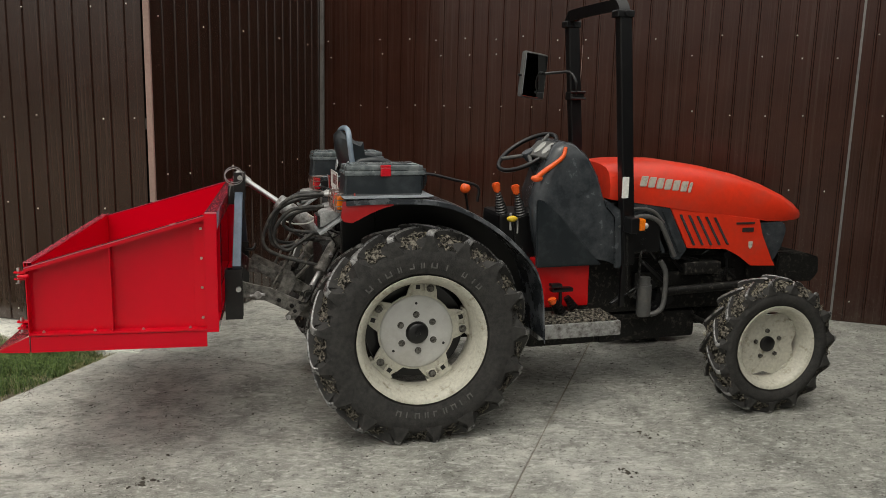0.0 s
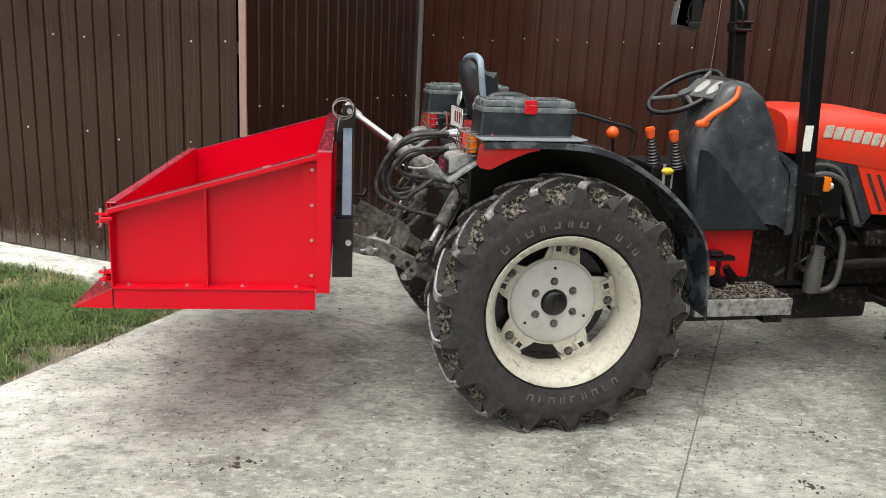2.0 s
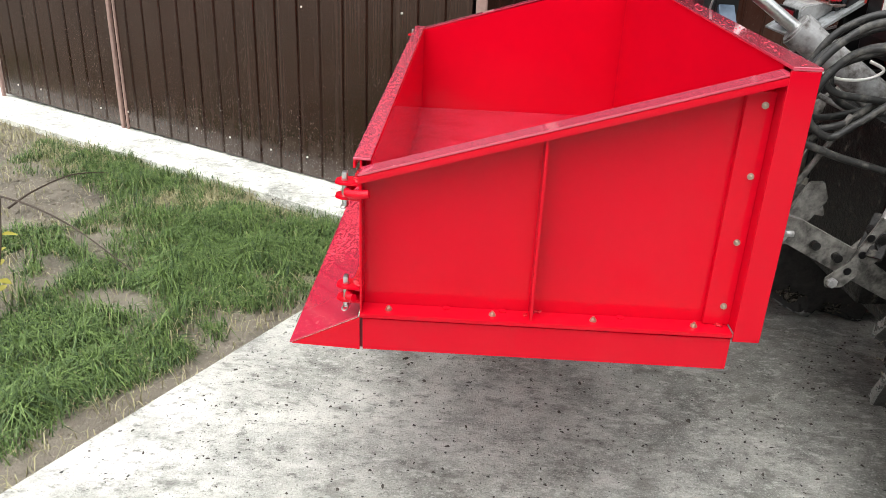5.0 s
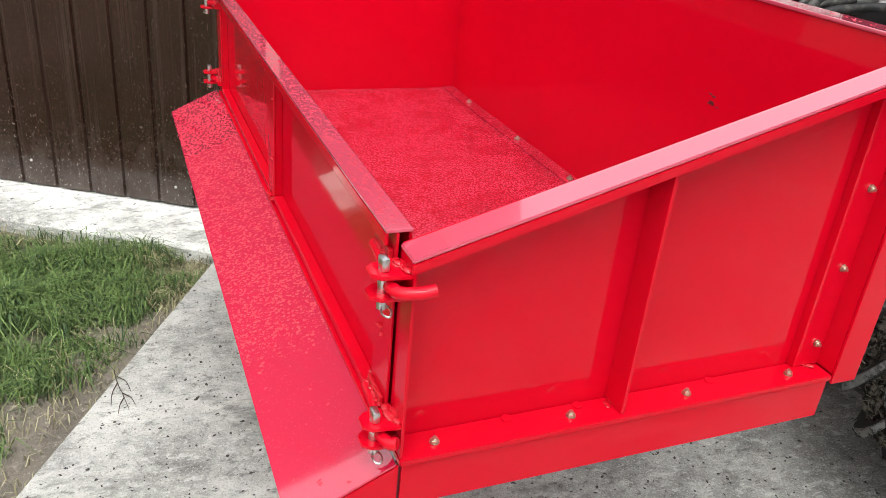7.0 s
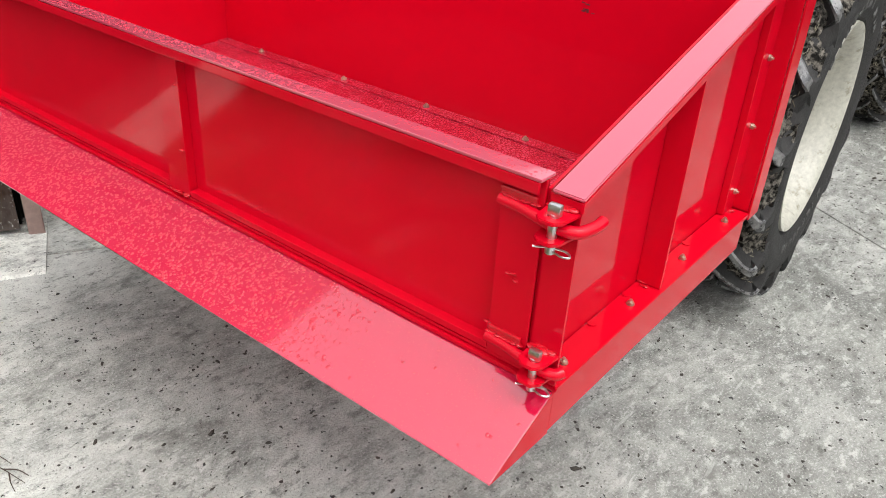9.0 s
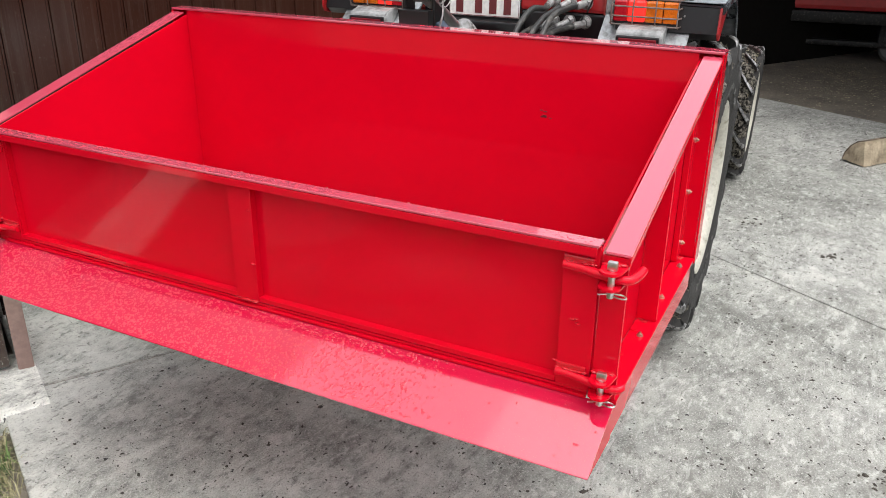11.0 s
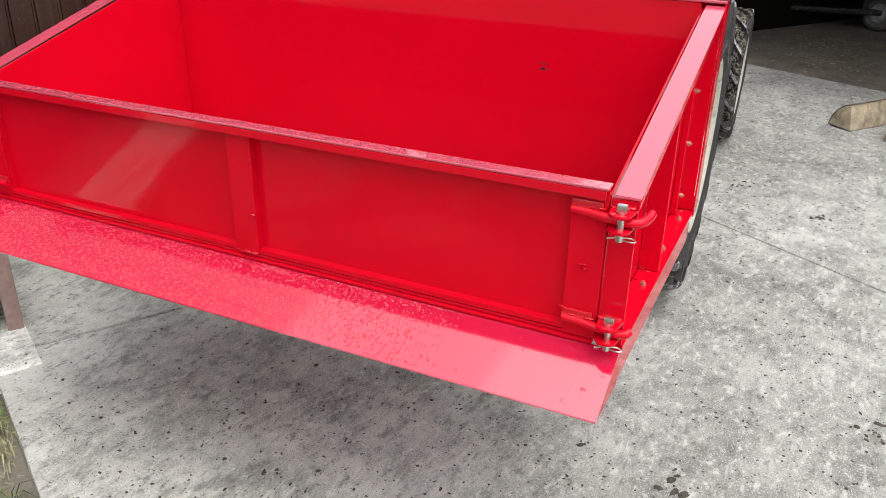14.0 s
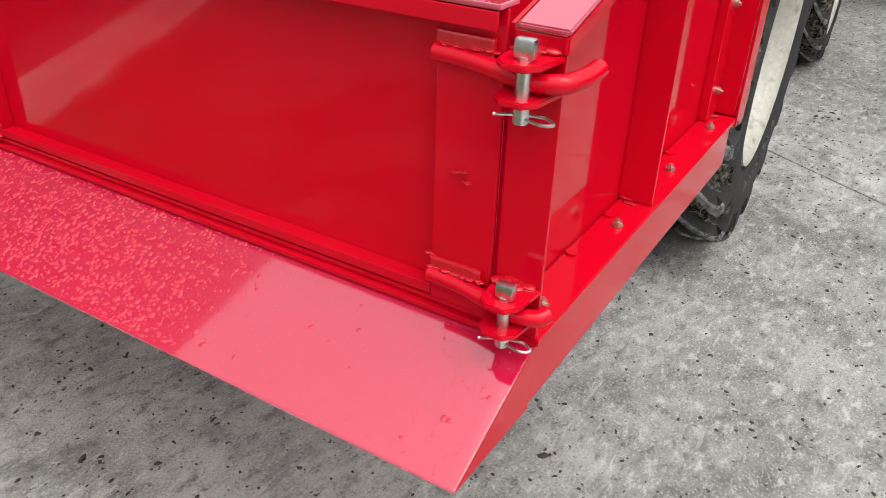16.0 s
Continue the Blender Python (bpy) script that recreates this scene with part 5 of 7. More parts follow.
        prism(bm, [(3.20, 0.62), (3.48, 0.60), (3.53, 0.66), (3.52, 0.76), (3.42, 0.79), (3.22, 0.80)], y - 0.03, y + 0.03, "y", bev=0.008)
        tp("front_weight", bm, "old_steel", "dark cast front weight")
    bm = B()
    slab(bm, 3.0, 3.24, YC - 0.22, YC + 0.22, 0.55, 0.74, 0.02)
    tp("front_bracket", bm, "old_steel")


def bonnet():
    stations = [(1.975, 1.375, 0.335, 1.175), (2.15, 1.392, 0.34, 1.150), (2.40, 1.388, 0.34, 1.112), (2.67, 1.348, 0.335, 1.072), (2.90, 1.298, 0.32, 1.035), (3.08, 1.240, 0.295, 1.012),
                (3.22, 1.180, 0.262, 1.005), (3.33, 1.118, 0.215, 1.005), (3.41, 1.065, 0.150, 1.005), (3.445, 1.030, 0.07, 1.005)]
    rows = []
    for x, top, hw, low in stations:
        mid = low + 0.55 * (top - low)
        sec = [(-hw * 0.985, low), (-hw * 1.0, low + 0.02), (-hw * 1.02, low + 0.35 * (top - low)), (-hw * 0.985, mid), (-hw * 0.93, low + 0.75 * (top - low)), (-hw * 0.80, low + 0.89 * (top - low)),
               (-hw * 0.55, low + 0.965 * (top - low)), (-hw * 0.28, low + 0.992 * (top - low)), (0.0, top)]
        sec = sec + [(-a, b) for a, b in sec[-2::-1]]
        rows.append([(x, YC + a, b) for a, b in sec])
    bm = B()
    rows = [r + r[:1] for r in rows]
    grid(bm, rows)
    bmesh.ops.remove_doubles(bm, verts=bm.verts[:], dist=0.0004)
    bmesh.ops.holes_fill(bm, edges=[e for e in bm.edges if e.is_boundary])
    hood = tp("bonnet", bm, "orange_red", "rounded orange-red bonnet")
    bm = B()
    for i in range(7):
        x = 2.165 + 0.053 * i
        w = 0.018 if i == 6 else 0.041
        z = 1.278 - 0.007 * i
        prism(bm, [(x - 0.007, z - 0.031), (x + w - 0.007, z - 0.031), (x + w + 0.007, z + 0.029), (x + 0.007, z + 0.029)], 4.2885 + 0.0008 * i, 4.305, "y", bev=0.003)
    each("name_mark", bm, "chrome", hood, "raised silver blocks of a name mark")
    for sgn in (-1, 1):
        y0 = YC + sgn * 0.338
        bm = B()
        pts = [(2.375, 1.118), (2.505, 0.868), (2.775, 0.856), (2.86, 0.81), (2.955, 0.742), (3.13, 0.734), (3.09, 0.80), (3.02, 0.93), (2.995, 1.03), (2.7, 1.070)]
        prism(bm, pts, y0 - 0.008 * sgn, y0 - 0.02 * sgn, "y", bev=0.003)
        skirt = tp("side_skirt", bm, "orange_red", "orange-red slotted side panel")
        for i in range(5):
            bm = B()
            x = 2.435 + 0.058 * i
            dx = 0.105
            yy = y0 - 0.003 * sgn
            prism(bm, [(x, 1.075 - 0.006 * i), (x + 0.017, 1.075 - 0.006 * i), (x + 0.017 + dx, 0.885 - 0.001 * i), (x + dx, 0.885 - 0.001 * i)], yy - 0.0045 * sgn, yy + 0.001 * sgn, "y", bev=0.0015)
            part("slot", bm, "plastic", skirt, "dark cooling slot")
        bm = B()
        slab(bm, 2.875, 2.955, y0 - 0.008 * sgn, y0 - 0.003 * sgn, 0.955, 0.982, 0.002)
        slab(bm, 2.83, 2.96, y0 - 0.008 * sgn, y0 - 0.003 * sgn, 1.003, 1.016, 0.002)
        each("model_mark", bm, "black_ink", skirt, "dark model mark as bars")
        bm = B()
        prism(bm, [(2.925, 0.895), (2.955, 0.895), (2.952, 0.862), (2.938, 0.848), (2.926, 0.862)], y0 - 0.008 * sgn, y0 - 0.003 * sgn, "y", bev=0.001)
        part("badge", bm, "chrome", skirt, "small silver shield badge")
    bm = B()
    prism(bm, [(3.0, 1.004), (3.20, 1.004), (3.22, 0.95), (3.19, 0.84), (3.13, 0.74), (3.03, 0.80), (2.99, 0.93)], YC - 0.30, YC + 0.30, "y", bev=0.012)
    nose = tp("grille", bm, "plastic", "black nose grille with lamps")
    bm = B()
    for k in range(6):
        slab(bm, 3.19, 3.232, YC - 0.24, YC + 0.24, 0.835 + 0.025 * k, 0.845 + 0.025 * k, 0.002)
    each("grille_bar", bm, "black_paint", nose)
    bm = B()
    slab(bm, 2.0, 2.4, YC - 0.30, YC + 0.30, 0.85, 1.16, 0.02)
    tp("engine_cover", bm, "black_paint", "black inner engine cover")
    # ribbed black side cover ahead of the cowl
    bm = B()
    prism(bm, [(2.10, 1.155), (2.37, 1.115), (2.50, 0.865), (2.455, 0.80), (2.40, 0.81), (2.31, 1.03), (2.20, 1.075), (2.05, 1.085), (2.05, 1.15)], 4.305, 4.325, "y", bev=0.004)
    cover = tp("side_cover", bm, "plastic", "ribbed black side cover")
    for k in range(3):
        bm = B()
        x = 2.20 + 0.055 * k
        prism(bm, [(x, 1.118 - 0.004 * k), (x + 0.024, 1.118 - 0.004 * k), (x + 0.155, 0.845), (x + 0.128, 0.845)], 4.294, 4.306, "y", bev=0.004)
        part("cover_rib", bm, "plastic", cover)


def cowl():
    prof = [(1.540, 0.84), (1.505, 1.00), (1.485, 1.18), (1.53, 1.30), (1.58, 1.40), (1.625, 1.478), (1.68, 1.507), (1.745, 1.497), (1.825, 1.438), (1.895, 1.325), (1.94, 1.19), (1.99, 1.135), (2.03, 1.11), (2.05, 0.95), (2.05, 0.775)]
    bm = B()
    rows = []
    half = [(4.262, 0.66), (4.266, 0.78), (4.276, 0.88), (4.292, 0.945), (4.318, 0.985), (4.36, 1.0), (4.46, 1.006)]
    for k, (y, size) in enumerate(half + [(YC, 1.01)] + [(2 * YC - y, size) for y, size in reversed(half)]):
        back = 0.17 * max(0.0, min(1.0, (y - 4.33) / 0.55))
        rows.append([(1.775 + (x - 1.775) * size + back * max(0.0, min(1.0, (1.76 - x) / 0.2)), y, 1.06 + (z - 1.06) * (size if z > 1.06 else 0.5 + 0.5 * size)) for x, z in prof])
    grid(bm, rows)
    bm.verts.ensure_lookup_table()
    n = len(prof)
    bm.faces.new([bm.verts[i] for i in range(n)])
    bm.faces.new([bm.verts[i] for i in range(len(bm.verts) - n, len(bm.verts))][::-1])
    body = tp("dash_cowl", bm, "plastic", "weathered black plastic dash cowl")
    # slightly proud slab; its darker plastic paints the shade of a recess
    bm = B()
    prism(bm, [(1.515, 1.19), (1.575, 1.175), (1.65, 1.10), (1.73, 1.01), (1.82, 0.91), (1.93, 0.80), (1.52, 0.80)], 4.257, 4.275, "y", bev=0.008)
    part("cowl_shade_panel", bm, "tool_plastic", body, "flat lower panel of the cowl, recess shade put into its darker colour")
    bm = B()
    prism(bm, [(1.925, 1.185), (2.025, 1.12), (2.052, 1.09), (2.058, 0.78), (2.01, 0.775), (2.0, 1.08), (1.94, 1.13)], 4.258, 4.279, "y", bev=0.006)
    part("cowl_fold", bm, "plastic", body, "raised fold of the cowl")
    bm = B()
    slab(bm, 1.34, 1.60, 4.40, YC + 0.1, 0.70, 1.10, 0.02)
    tp("lever_console", bm, "black_paint", "dark console that carries the levers")
    bm = B()
    d = Vector((0.19, 0, 0.185)).normalized()
    m = Matrix.Translation((1.625, YC, 1.435)) @ Matrix.Rotation(-math.atan2(d.z, d.x), 4, "Y")
    slab(bm, -0.045, 0.075, -0.29, 0.06, -0.004, 0.016, 0.006, turn=m)
    dash = part("instrument_panel", bm, "dark_grey", body, "dull grey instrument panel")
    bm = B()
    for y in (-0.22, -0.09):
        rod(bm, m @ Vector((0.02, y, 0.016)), m @ Vector((0.02, y, 0.019)), 0.045, seg=24, bev=0.004)
    each("dial", bm, "pale", dash, "pale dial")
    bm = B()
    tube(bm, [(1.50, 4.262, 1.300), (1.55, 4.256, 1.345), (1.61, 4.256, 1.385), (1.66, 4.262, 1.425), (1.68, 4.275, 1.475)], lambda s: 0.016 - 0.005 * s, 10)
    ball(bm, (1.51, 4.262, 1.306), 0.024, (1.5, 0.8, 0.8))
    part("lever", bm, "orange", body, "orange plastic lever")
    # steering wheel and column
    c, nrm = Vector((1.58, YC, 1.430)), Vector((-0.5, -0.12, 0.858))
    ax, ay = Vector((0.866, 0, 0.5)), Vector((0, 0.985, 0.17))
    bm = B()
    tube(bm, [c + 0.193 * (math.cos(a) * ax + math.sin(a) * ay) for a in [2 * math.pi * k / 40 for k in range(40)]], 0.0135, 10, 0, True)
    wheel = tp("steering_wheel", bm, "black_paint", "black plastic steering wheel")
    bm = B()
    for k in range(3):
        a = 2 * math.pi * k / 3 + 0.3
        e = math.cos(a) * ax + math.sin(a) * ay
        rod(bm, c - nrm * 0.02, c + e * 0.188, 0.012, seg=10)
    each("spoke", bm, "dark_grey", wheel, "grey steering wheel spokes")
    bm = B()
    rod(bm, c + nrm * 0.004, c - nrm * 0.045, 0.040, 0.034, seg=20, bev=0.005)
    rod(bm, c - nrm * 0.04, c - nrm * 0.17, 0.028, seg=16)
    part("steering_column", bm, "plastic", wheel)
    # red gearbox cover and the platform
    bm = B()
    slab(bm, 1.53, 1.875, 4.315, 2 * YC - 4.315, 0.55, 0.84, 0.012)
    tp("tunnel_cover", bm, "tunnel_red", "red gearbox cover")
    for y0, y1 in ((4.0, 4.265), (2 * YC - 4.265, 2 * YC - 4.0)):
        bm = B()
        slab(bm, 1.455, 1.945, y0, y1, 0.448, 0.528, 0.006)
        step = tp("step_plate", bm, "grey_steel", "chequered steel step plate")
        bm = B()
        rng = random.Random(3)
        for k in range(60):
            x, z = rng.uniform(1.47, 1.93), rng.uniform(0.458, 0.518)
            slab(bm, -0.011, 0.011, -0.0015, 0.0015, -0.0025, 0.0025, 0.0, turn=Matrix.Translation((x, y0 - 0.0015, z)) @ Matrix.Rotation(rng.choice((0.7, -0.7)), 4, "Y"))
        part("tread_pattern", bm, "grey_steel", step)["kind"] = "stuff"
        bm = B()
        slab(bm, 1.47, 1.93, y0 + 0.015, y1, 0.5285, 0.542, 0.005)
        for k in range(110):
            ball(bm, (rng.uniform(1.48, 1.9), rng.uniform(y0 + 0.02, y1 - 0.01), 0.544), rng.uniform(0.006, 0.018), (1, 1, 0.5), 6)
        part("floor_mat", bm, "mud", step, "muddy floor mat")
    bm = B()
    rod(bm, (1.64, 4.20, 0.545), (1.60, 4.19, 0.62), 0.020, 0.014, seg=12)
    for k in range(6):
        t = k / 6
        rod(bm, (1.655 - 0.05 * t, 4.17, 0.555 + 0.07 * t), (1.650 - 0.05 * t, 4.17, 0.562 + 0.07 * t), 0.028 - 0.010 * t, seg=14)
        rod(bm, (1.745 - 0.05 * t, 4.22, 0.565 + 0.07 * t), (1.740 - 0.05 * t, 4.22, 0.572 + 0.07 * t), 0.028 - 0.010 * t, seg=14)
    slab(bm, 1.60, 1.73, 4.19, 4.25, 0.665, 0.69, 0.01)
    slab(bm, 1.585, 1.65, 4.16, 4.22, 0.70, 0.72, 0.008)
    rod(bm, (1.66, 4.22, 0.56), (1.66, 4.22, 0.67), 0.010, seg=10)
    ped = each("pedal", bm, "black_paint", TRACTOR, "black rubber pedal with bellows", at=TO)[0]
    bm = B()
    rod(bm, (1.60, 4.17, 0.605), (1.588, 4.17, 0.64), 0.022, 0.026, seg=14, bev=0.006)
    part("knob", bm, "orange", ped, "orange knob")
    # levers behind the cowl
    for x, y, z, kind in ((1.325, 4.40, 1.243, "orange"), (1.42, 4.34, 1.235, "orange"), (1.395, 4.33, 1.075, "yellow"), (1.15, 4.45, 1.240, "orange")):
        bm = B()
        if kind == "yellow":
            ball(bm, (x, y, z), 0.020, (1.6, 1, 0.9))
        elif x < 1.3:
            ball(bm, (x, y, z), 0.030)
        else:
            rod(bm, (x, y, z - 0.025), (x - 0.012, y, z + 0.03), 0.017, 0.026, seg=14, bev=0.007)
        knob = tp("lever_knob", bm, kind, kind + " plastic lever knob")
        bm = B()
        rod(bm, (x, y, z - 0.02), (x + 0.03, y + 0.02, z - 0.16), 0.007, seg=8)
        part("lever_shaft", bm, "black_paint", knob, "black shaft")
        if kind == "orange" and x > 1.3:
            bm = B()
            line = [(x + 0.004 + 0.0008 * k, y + 0.0006 * k, z - 0.028 - 0.0029 * k) for k in range(41)]
            tube(bm, line, lambda u: 0.014 + 0.022 * u + 0.0035 * math.sin(u * 50.0), 14, 0)
            part("bellows", bm, "black_paint", knob, "black rubber bellows")
    bm = B()
    slab(bm, 1.40, 1.415, 4.394, 4.3985, 1.00, 1.10, 0.002)
    slab(bm, 1.445, 1.455, 4.394, 4.3985, 0.98, 1.10, 0.002)
    each("lever_gate", bm, "pale", body, "pale marks of the lever gates")


def roll_bar():
    bm = B()
    for y in both(4.26):
        s = 1 if y < YC else -1
        base, top = Vector((2.085, y, 0.80)), Vector((1.985, y, 2.19))
        d = top - base
        m = Matrix.Translation((base + top) / 2) @ d.to_track_quat("Z", "Y").to_matrix().to_4x4()
        slab(bm, -0.036, 0.036, -0.036, 0.036, -d.length / 2, d.length / 2, 0.008, turn=m)
    bar = tp("roll_bar", bm, "black_paint", "black square-tube roll bar")
    bm = B()
    line = [(1.985, 4.26, 2.15), (1.980, 4.262, 2.205), (1.978, 4.29, 2.245), (1.977, 4.34, 2.255), (1.977, YC, 2.257), (1.977, 2 * YC - 4.34, 2.255), (1.978, 2 * YC - 4.29, 2.245), (1.980, 2 * YC - 4.262, 2.205), (1.985, 2 * YC - 4.26, 2.15)]
    tube(bm, line, 0.044, 4, 4)
    part("cross_tube", bm, "black_paint", bar)
    bm = B()
    for y in both(4.26):
        slab(bm, 1.93, 2.03, y - 0.045, y + 0.045, 2.18, 2.22, 0.006)
        rod(bm, (1.98, y - 0.06, 2.202), (1.98, y + 0.06, 2.202), 0.012, seg=10)
    each("folding_joint", bm, "black_paint", bar)
    bm = B()
    slab(bm, 2.012, 2.052, 4.217, 4.2235, 1.19, 1.31, 0.001)
    part("sticker", bm, "plate_white", bar, "white sticker")
    yf = 2 * YC - 4.26
    bm = B()
    slab(bm, 1.975, 2.065, yf - 0.05, yf + 0.05, 1.735, 1.785, 0.005)
    rod(bm, (1.97, yf - 0.06, 1.745), (2.07, yf - 0.06, 1.745), 0.008, seg=8)
    rod(bm, (1.97, yf - 0.06, 1.785), (2.07, yf - 0.06, 1.785), 0.008, seg=8)
    clamp = part("clamp", bm, "black_paint", bar, "black mirror clamp")
    bm = B()
    tube(bm, [(2.01, yf - 0.05, 1.76), (2.0, yf - 0.07, 1.84), (1.975, yf - 0.03, 1.905), (1.93, yf + 0.03, 1.908), (1.85, yf + 0.09, 1.90)], 0.009, 8)
    part("mirror_arm", bm, "black_paint", bar, "bent black mirror arm")
    m = Matrix.Translation((1.765, yf + 0.11, 1.885)) @ Matrix.Rotation(0.35, 4, "Z") @ Matrix.Rotation(0.12, 4, "Y")
    bm = B()
    slab(bm, -0.098, 0.098, -0.03, 0.012, -0.145, 0.145, 0.018, turn=m)
    mir = tp("wing_mirror", bm, "dark_grey", "dull grey-black wing mirror on the roll bar")
    bm = B()
    slab(bm, -0.088, 0.088, -0.033, -0.0305, -0.134, 0.134, 0.001, turn=m)
    part("mirror_glass", bm, "mirror", mir, "mirror glass")
    bm = B()
    rod(bm, m @ Vector((-0.098, -0.01, -0.01)), m @ Vector((-0.12, -0.01, -0.01)), 0.008, seg=8)
    part("mirror_knob", bm, "black_paint", mir)
    # lamp and chains at the foot of the near post
    bm = B()
    slab(bm, 2.02, 2.075, 4.10, 4.20, 1.00, 1.09, 0.008)
    lamp = tp("indicator_lamp", bm, "black_paint", "front indicator lamp in a black holder")
    bm = B()
    slab(bm, 2.076, 2.115, 4.10, 4.16, 1.015, 1.085, 0.012)
    part("amber_lens", bm, "lens_amber", lamp, "amber lens")
    bm = B()
    ball(bm, (2.128, 4.13, 1.04), 0.017)
    part("clear_lens", bm, "lens_white", lamp, "clear lens")
    bm = B()
    slab(bm, 2.0, 2.30, 4.27, 4.29, 0.86, 1.06, 0.01)
    rod(bm, (2.19, 4.26, 0.925), (2.19, 4.275, 0.925), 0.02, seg=16, bev=0.004)
    rod(bm, (2.20, 4.255, 1.00), (2.20, 4.275, 1.00), 0.014, seg=16, bev=0.004)
    tp("post_plate", bm, "black_paint", "black mounting plate at the post foot")
    bm = B()
    slab(bm, 2.045, 2.075, 4.24, 4.27, 0.55, 0.90, 0.004)
    tp("post_foot", bm, "black_paint")
    bm = B()
    drop = [(2.045, 4.19, 0.99), (2.05, 4.185, 0.86), (2.052, 4.18, 0.74), (2.06, 4.18, 0.66), (2.09, 4.185, 0.62), (2.125, 4.19, 0.68), (2.14, 4.2, 0.78), (2.155, 4.22, 0.865), (2.19, 4.24, 0.88)]
    pts = glide(drop, 5)
    for i in range(len(pts) - 1):
        a, b = pts[i], pts[i + 1]
        d = (b - a).normalized()
        s = d.cross(Vector((0, 1, 0))).normalized() if i % 2 else Vector((0, 1, 0))
        mid = (a + b) / 2
        tube(bm, [mid + d * 0.015 * math.cos(t) + s * 0.007 * math.sin(t) for t in [2 * math.pi * k / 8 for k in range(8)]], 0.0024, 5, 0, True)
    tp("chain", bm, "old_steel", "hanging steel chain")["kind"] = "stuff"


def rear_end():
    for y0, sgn in ((3.84, 1), (2 * YC - 3.84, -1)):
        yi = y0 + sgn * 0.37
        path = [(0.40, 1.252), (0.50, 1.255), (0.62, 1.256), (0.785, 1.250), (0.88, 1.235), (0.96, 1.210), (1.08, 1.150), (1.19, 1.075), (1.30, 0.975), (1.37, 0.885), (1.408, 0.78), (1.425, 0.65), (1.432, 0.50)]
        pts = [(p.x, p.z) for p in glide([(x, 0, z) for x, z in path], 3)]
        bm = B()
        rows = []
        for y, dz in ((y0 - sgn * 0.004, -0.026), (y0 - sgn * 0.004, -0.004), (y0 + sgn * 0.012, 0.0), (y0 + sgn * 0.18, 0.002), (yi, 0.0)):
            rows.append([(x, y, z + dz) for x, z in pts])
        grid(bm, rows)
        shell(bm, 0.006)
        fender = tp("fender", bm, "fender", "worn black mudguard")
        bm = B()
        prism(bm, [(0.392, y0 - sgn * 0.002), (0.80, y0 + sgn * 0.004), (0.84, y0 + sgn * 0.05), (0.83, yi), (0.392, yi)], 1.2585, 1.2622, "z", bev=0.001)
        part("mounting_plate", bm, "plate_blue", fender, "pale blue-grey plate under the toolbox")
        bm = B()
        prism(bm, [(x, z - 0.008) for x, z in path] + [(1.30, 0.48), (1.05, 0.62), (0.76, 0.72), (0.52, 0.70), (0.46, 1.0)], yi - sgn * 0.012, yi - sgn * 0.002, "y")
        part("fender_wall", bm, "black_paint", fender, "black inner mudguard wall")
        bm = B()
        arc = [(0.385, 1.246), (0.375, 1.17), (0.39, 1.150), (0.43, 1.142), (0.52, 1.188), (0.58, 1.214), (0.63, 1.222), (0.63, 1.238), (0.6, 1.242)]
        prism(bm, arc, y0 + sgn * 0.004, y0 + sgn * 0.012, "y", bev=0.002)
        part("fender_end", bm, "faded_red", fender, "scuffed red mudguard end")
        bm = B()
        prism(bm, [(0.395, 1.165), (0.43, 1.142), (0.43, 1.150), (0.408, 1.17), (0.412, 1.246), (0.406, 1.244)], y0 + sgn * 0.0125, yi, "y")
        part("fender_back", bm, "black_paint", fender, "dark back edge of the mudguard")
        bm = B()
        slab(bm, 0.42, 0.60, yi - 0.02, yi + 0.02, 0.62, 1.245, 0.006)
        part("fender_stay", bm, "black_paint", fender, "black steel mudguard stay")
        # tail lamps on a sloping sheet
        yc = 4.105 if sgn > 0 else 2 * YC - 4.105
        bm = B()
        prism(bm, [(0.458, 1.274), (0.453, 1.274), (0.455, 1.198), (0.286, 1.078), (0.289, 1.071), (0.461, 1.191)], yc - 0.158, yc + 0.158, "y", bev=0.001)
        sheet = tp("lamp_sheet", bm, "galvanised", "dusty grey sheet that carries the lamps")
        bm = B()
        for e in (-0.163, 0.163):
            tube(bm, [(0.455, yc + e, 1.276), (0.457, yc + e, 1.194)], 0.0035, 6, 3)
        each("sheet_edge", bm, "deck_red", sheet, "red edge strip")
        bm = B()
        slab(bm, 0.41, 0.452, yc - 0.115, yc + 0.115, 1.184, 1.262, 0.006)
        lampbox = tp("tail_lamp", bm, "plastic", "tail lamp cluster behind a wire guard")
        for a, b, mat in ((-0.112, -0.064, "lens_red"), (-0.062, 0.0, "lens_lit"), (0.002, 0.062, "lens_amber"), (0.064, 0.114, "lens_amber")):
            bm = B()
            slab(bm, 0.376, 0.4095, yc - sgn * b, yc - sgn * a, 1.19, 1.256, 0.006)
            part("lens", bm, mat, lampbox, {"lens_amber": "amber lens", "lens_red": "red lens", "lens_lit": "lit red lens"}[mat])
        bm = B()
        for z in (1.182, 1.208, 1.238, 1.264):
            tube(bm, [(0.418, yc - 0.121, z), (0.369, yc - 0.118, z), (0.369, yc, z), (0.369, yc + 0.118, z), (0.418, yc + 0.121, z)], 0.0026, 6, 2)
        for dy in (-0.117, -0.04, 0.04, 0.117):
            tube(bm, [(0.433, yc + dy, 1.267), (0.368, yc + dy, 1.265), (0.368, yc + dy, 1.182), (0.418, yc + dy, 1.179)], 0.0026, 6, 2)
        part("lamp_guard", bm, "guard", lampbox, "rusty grey wire lamp guard")
        bm = B()
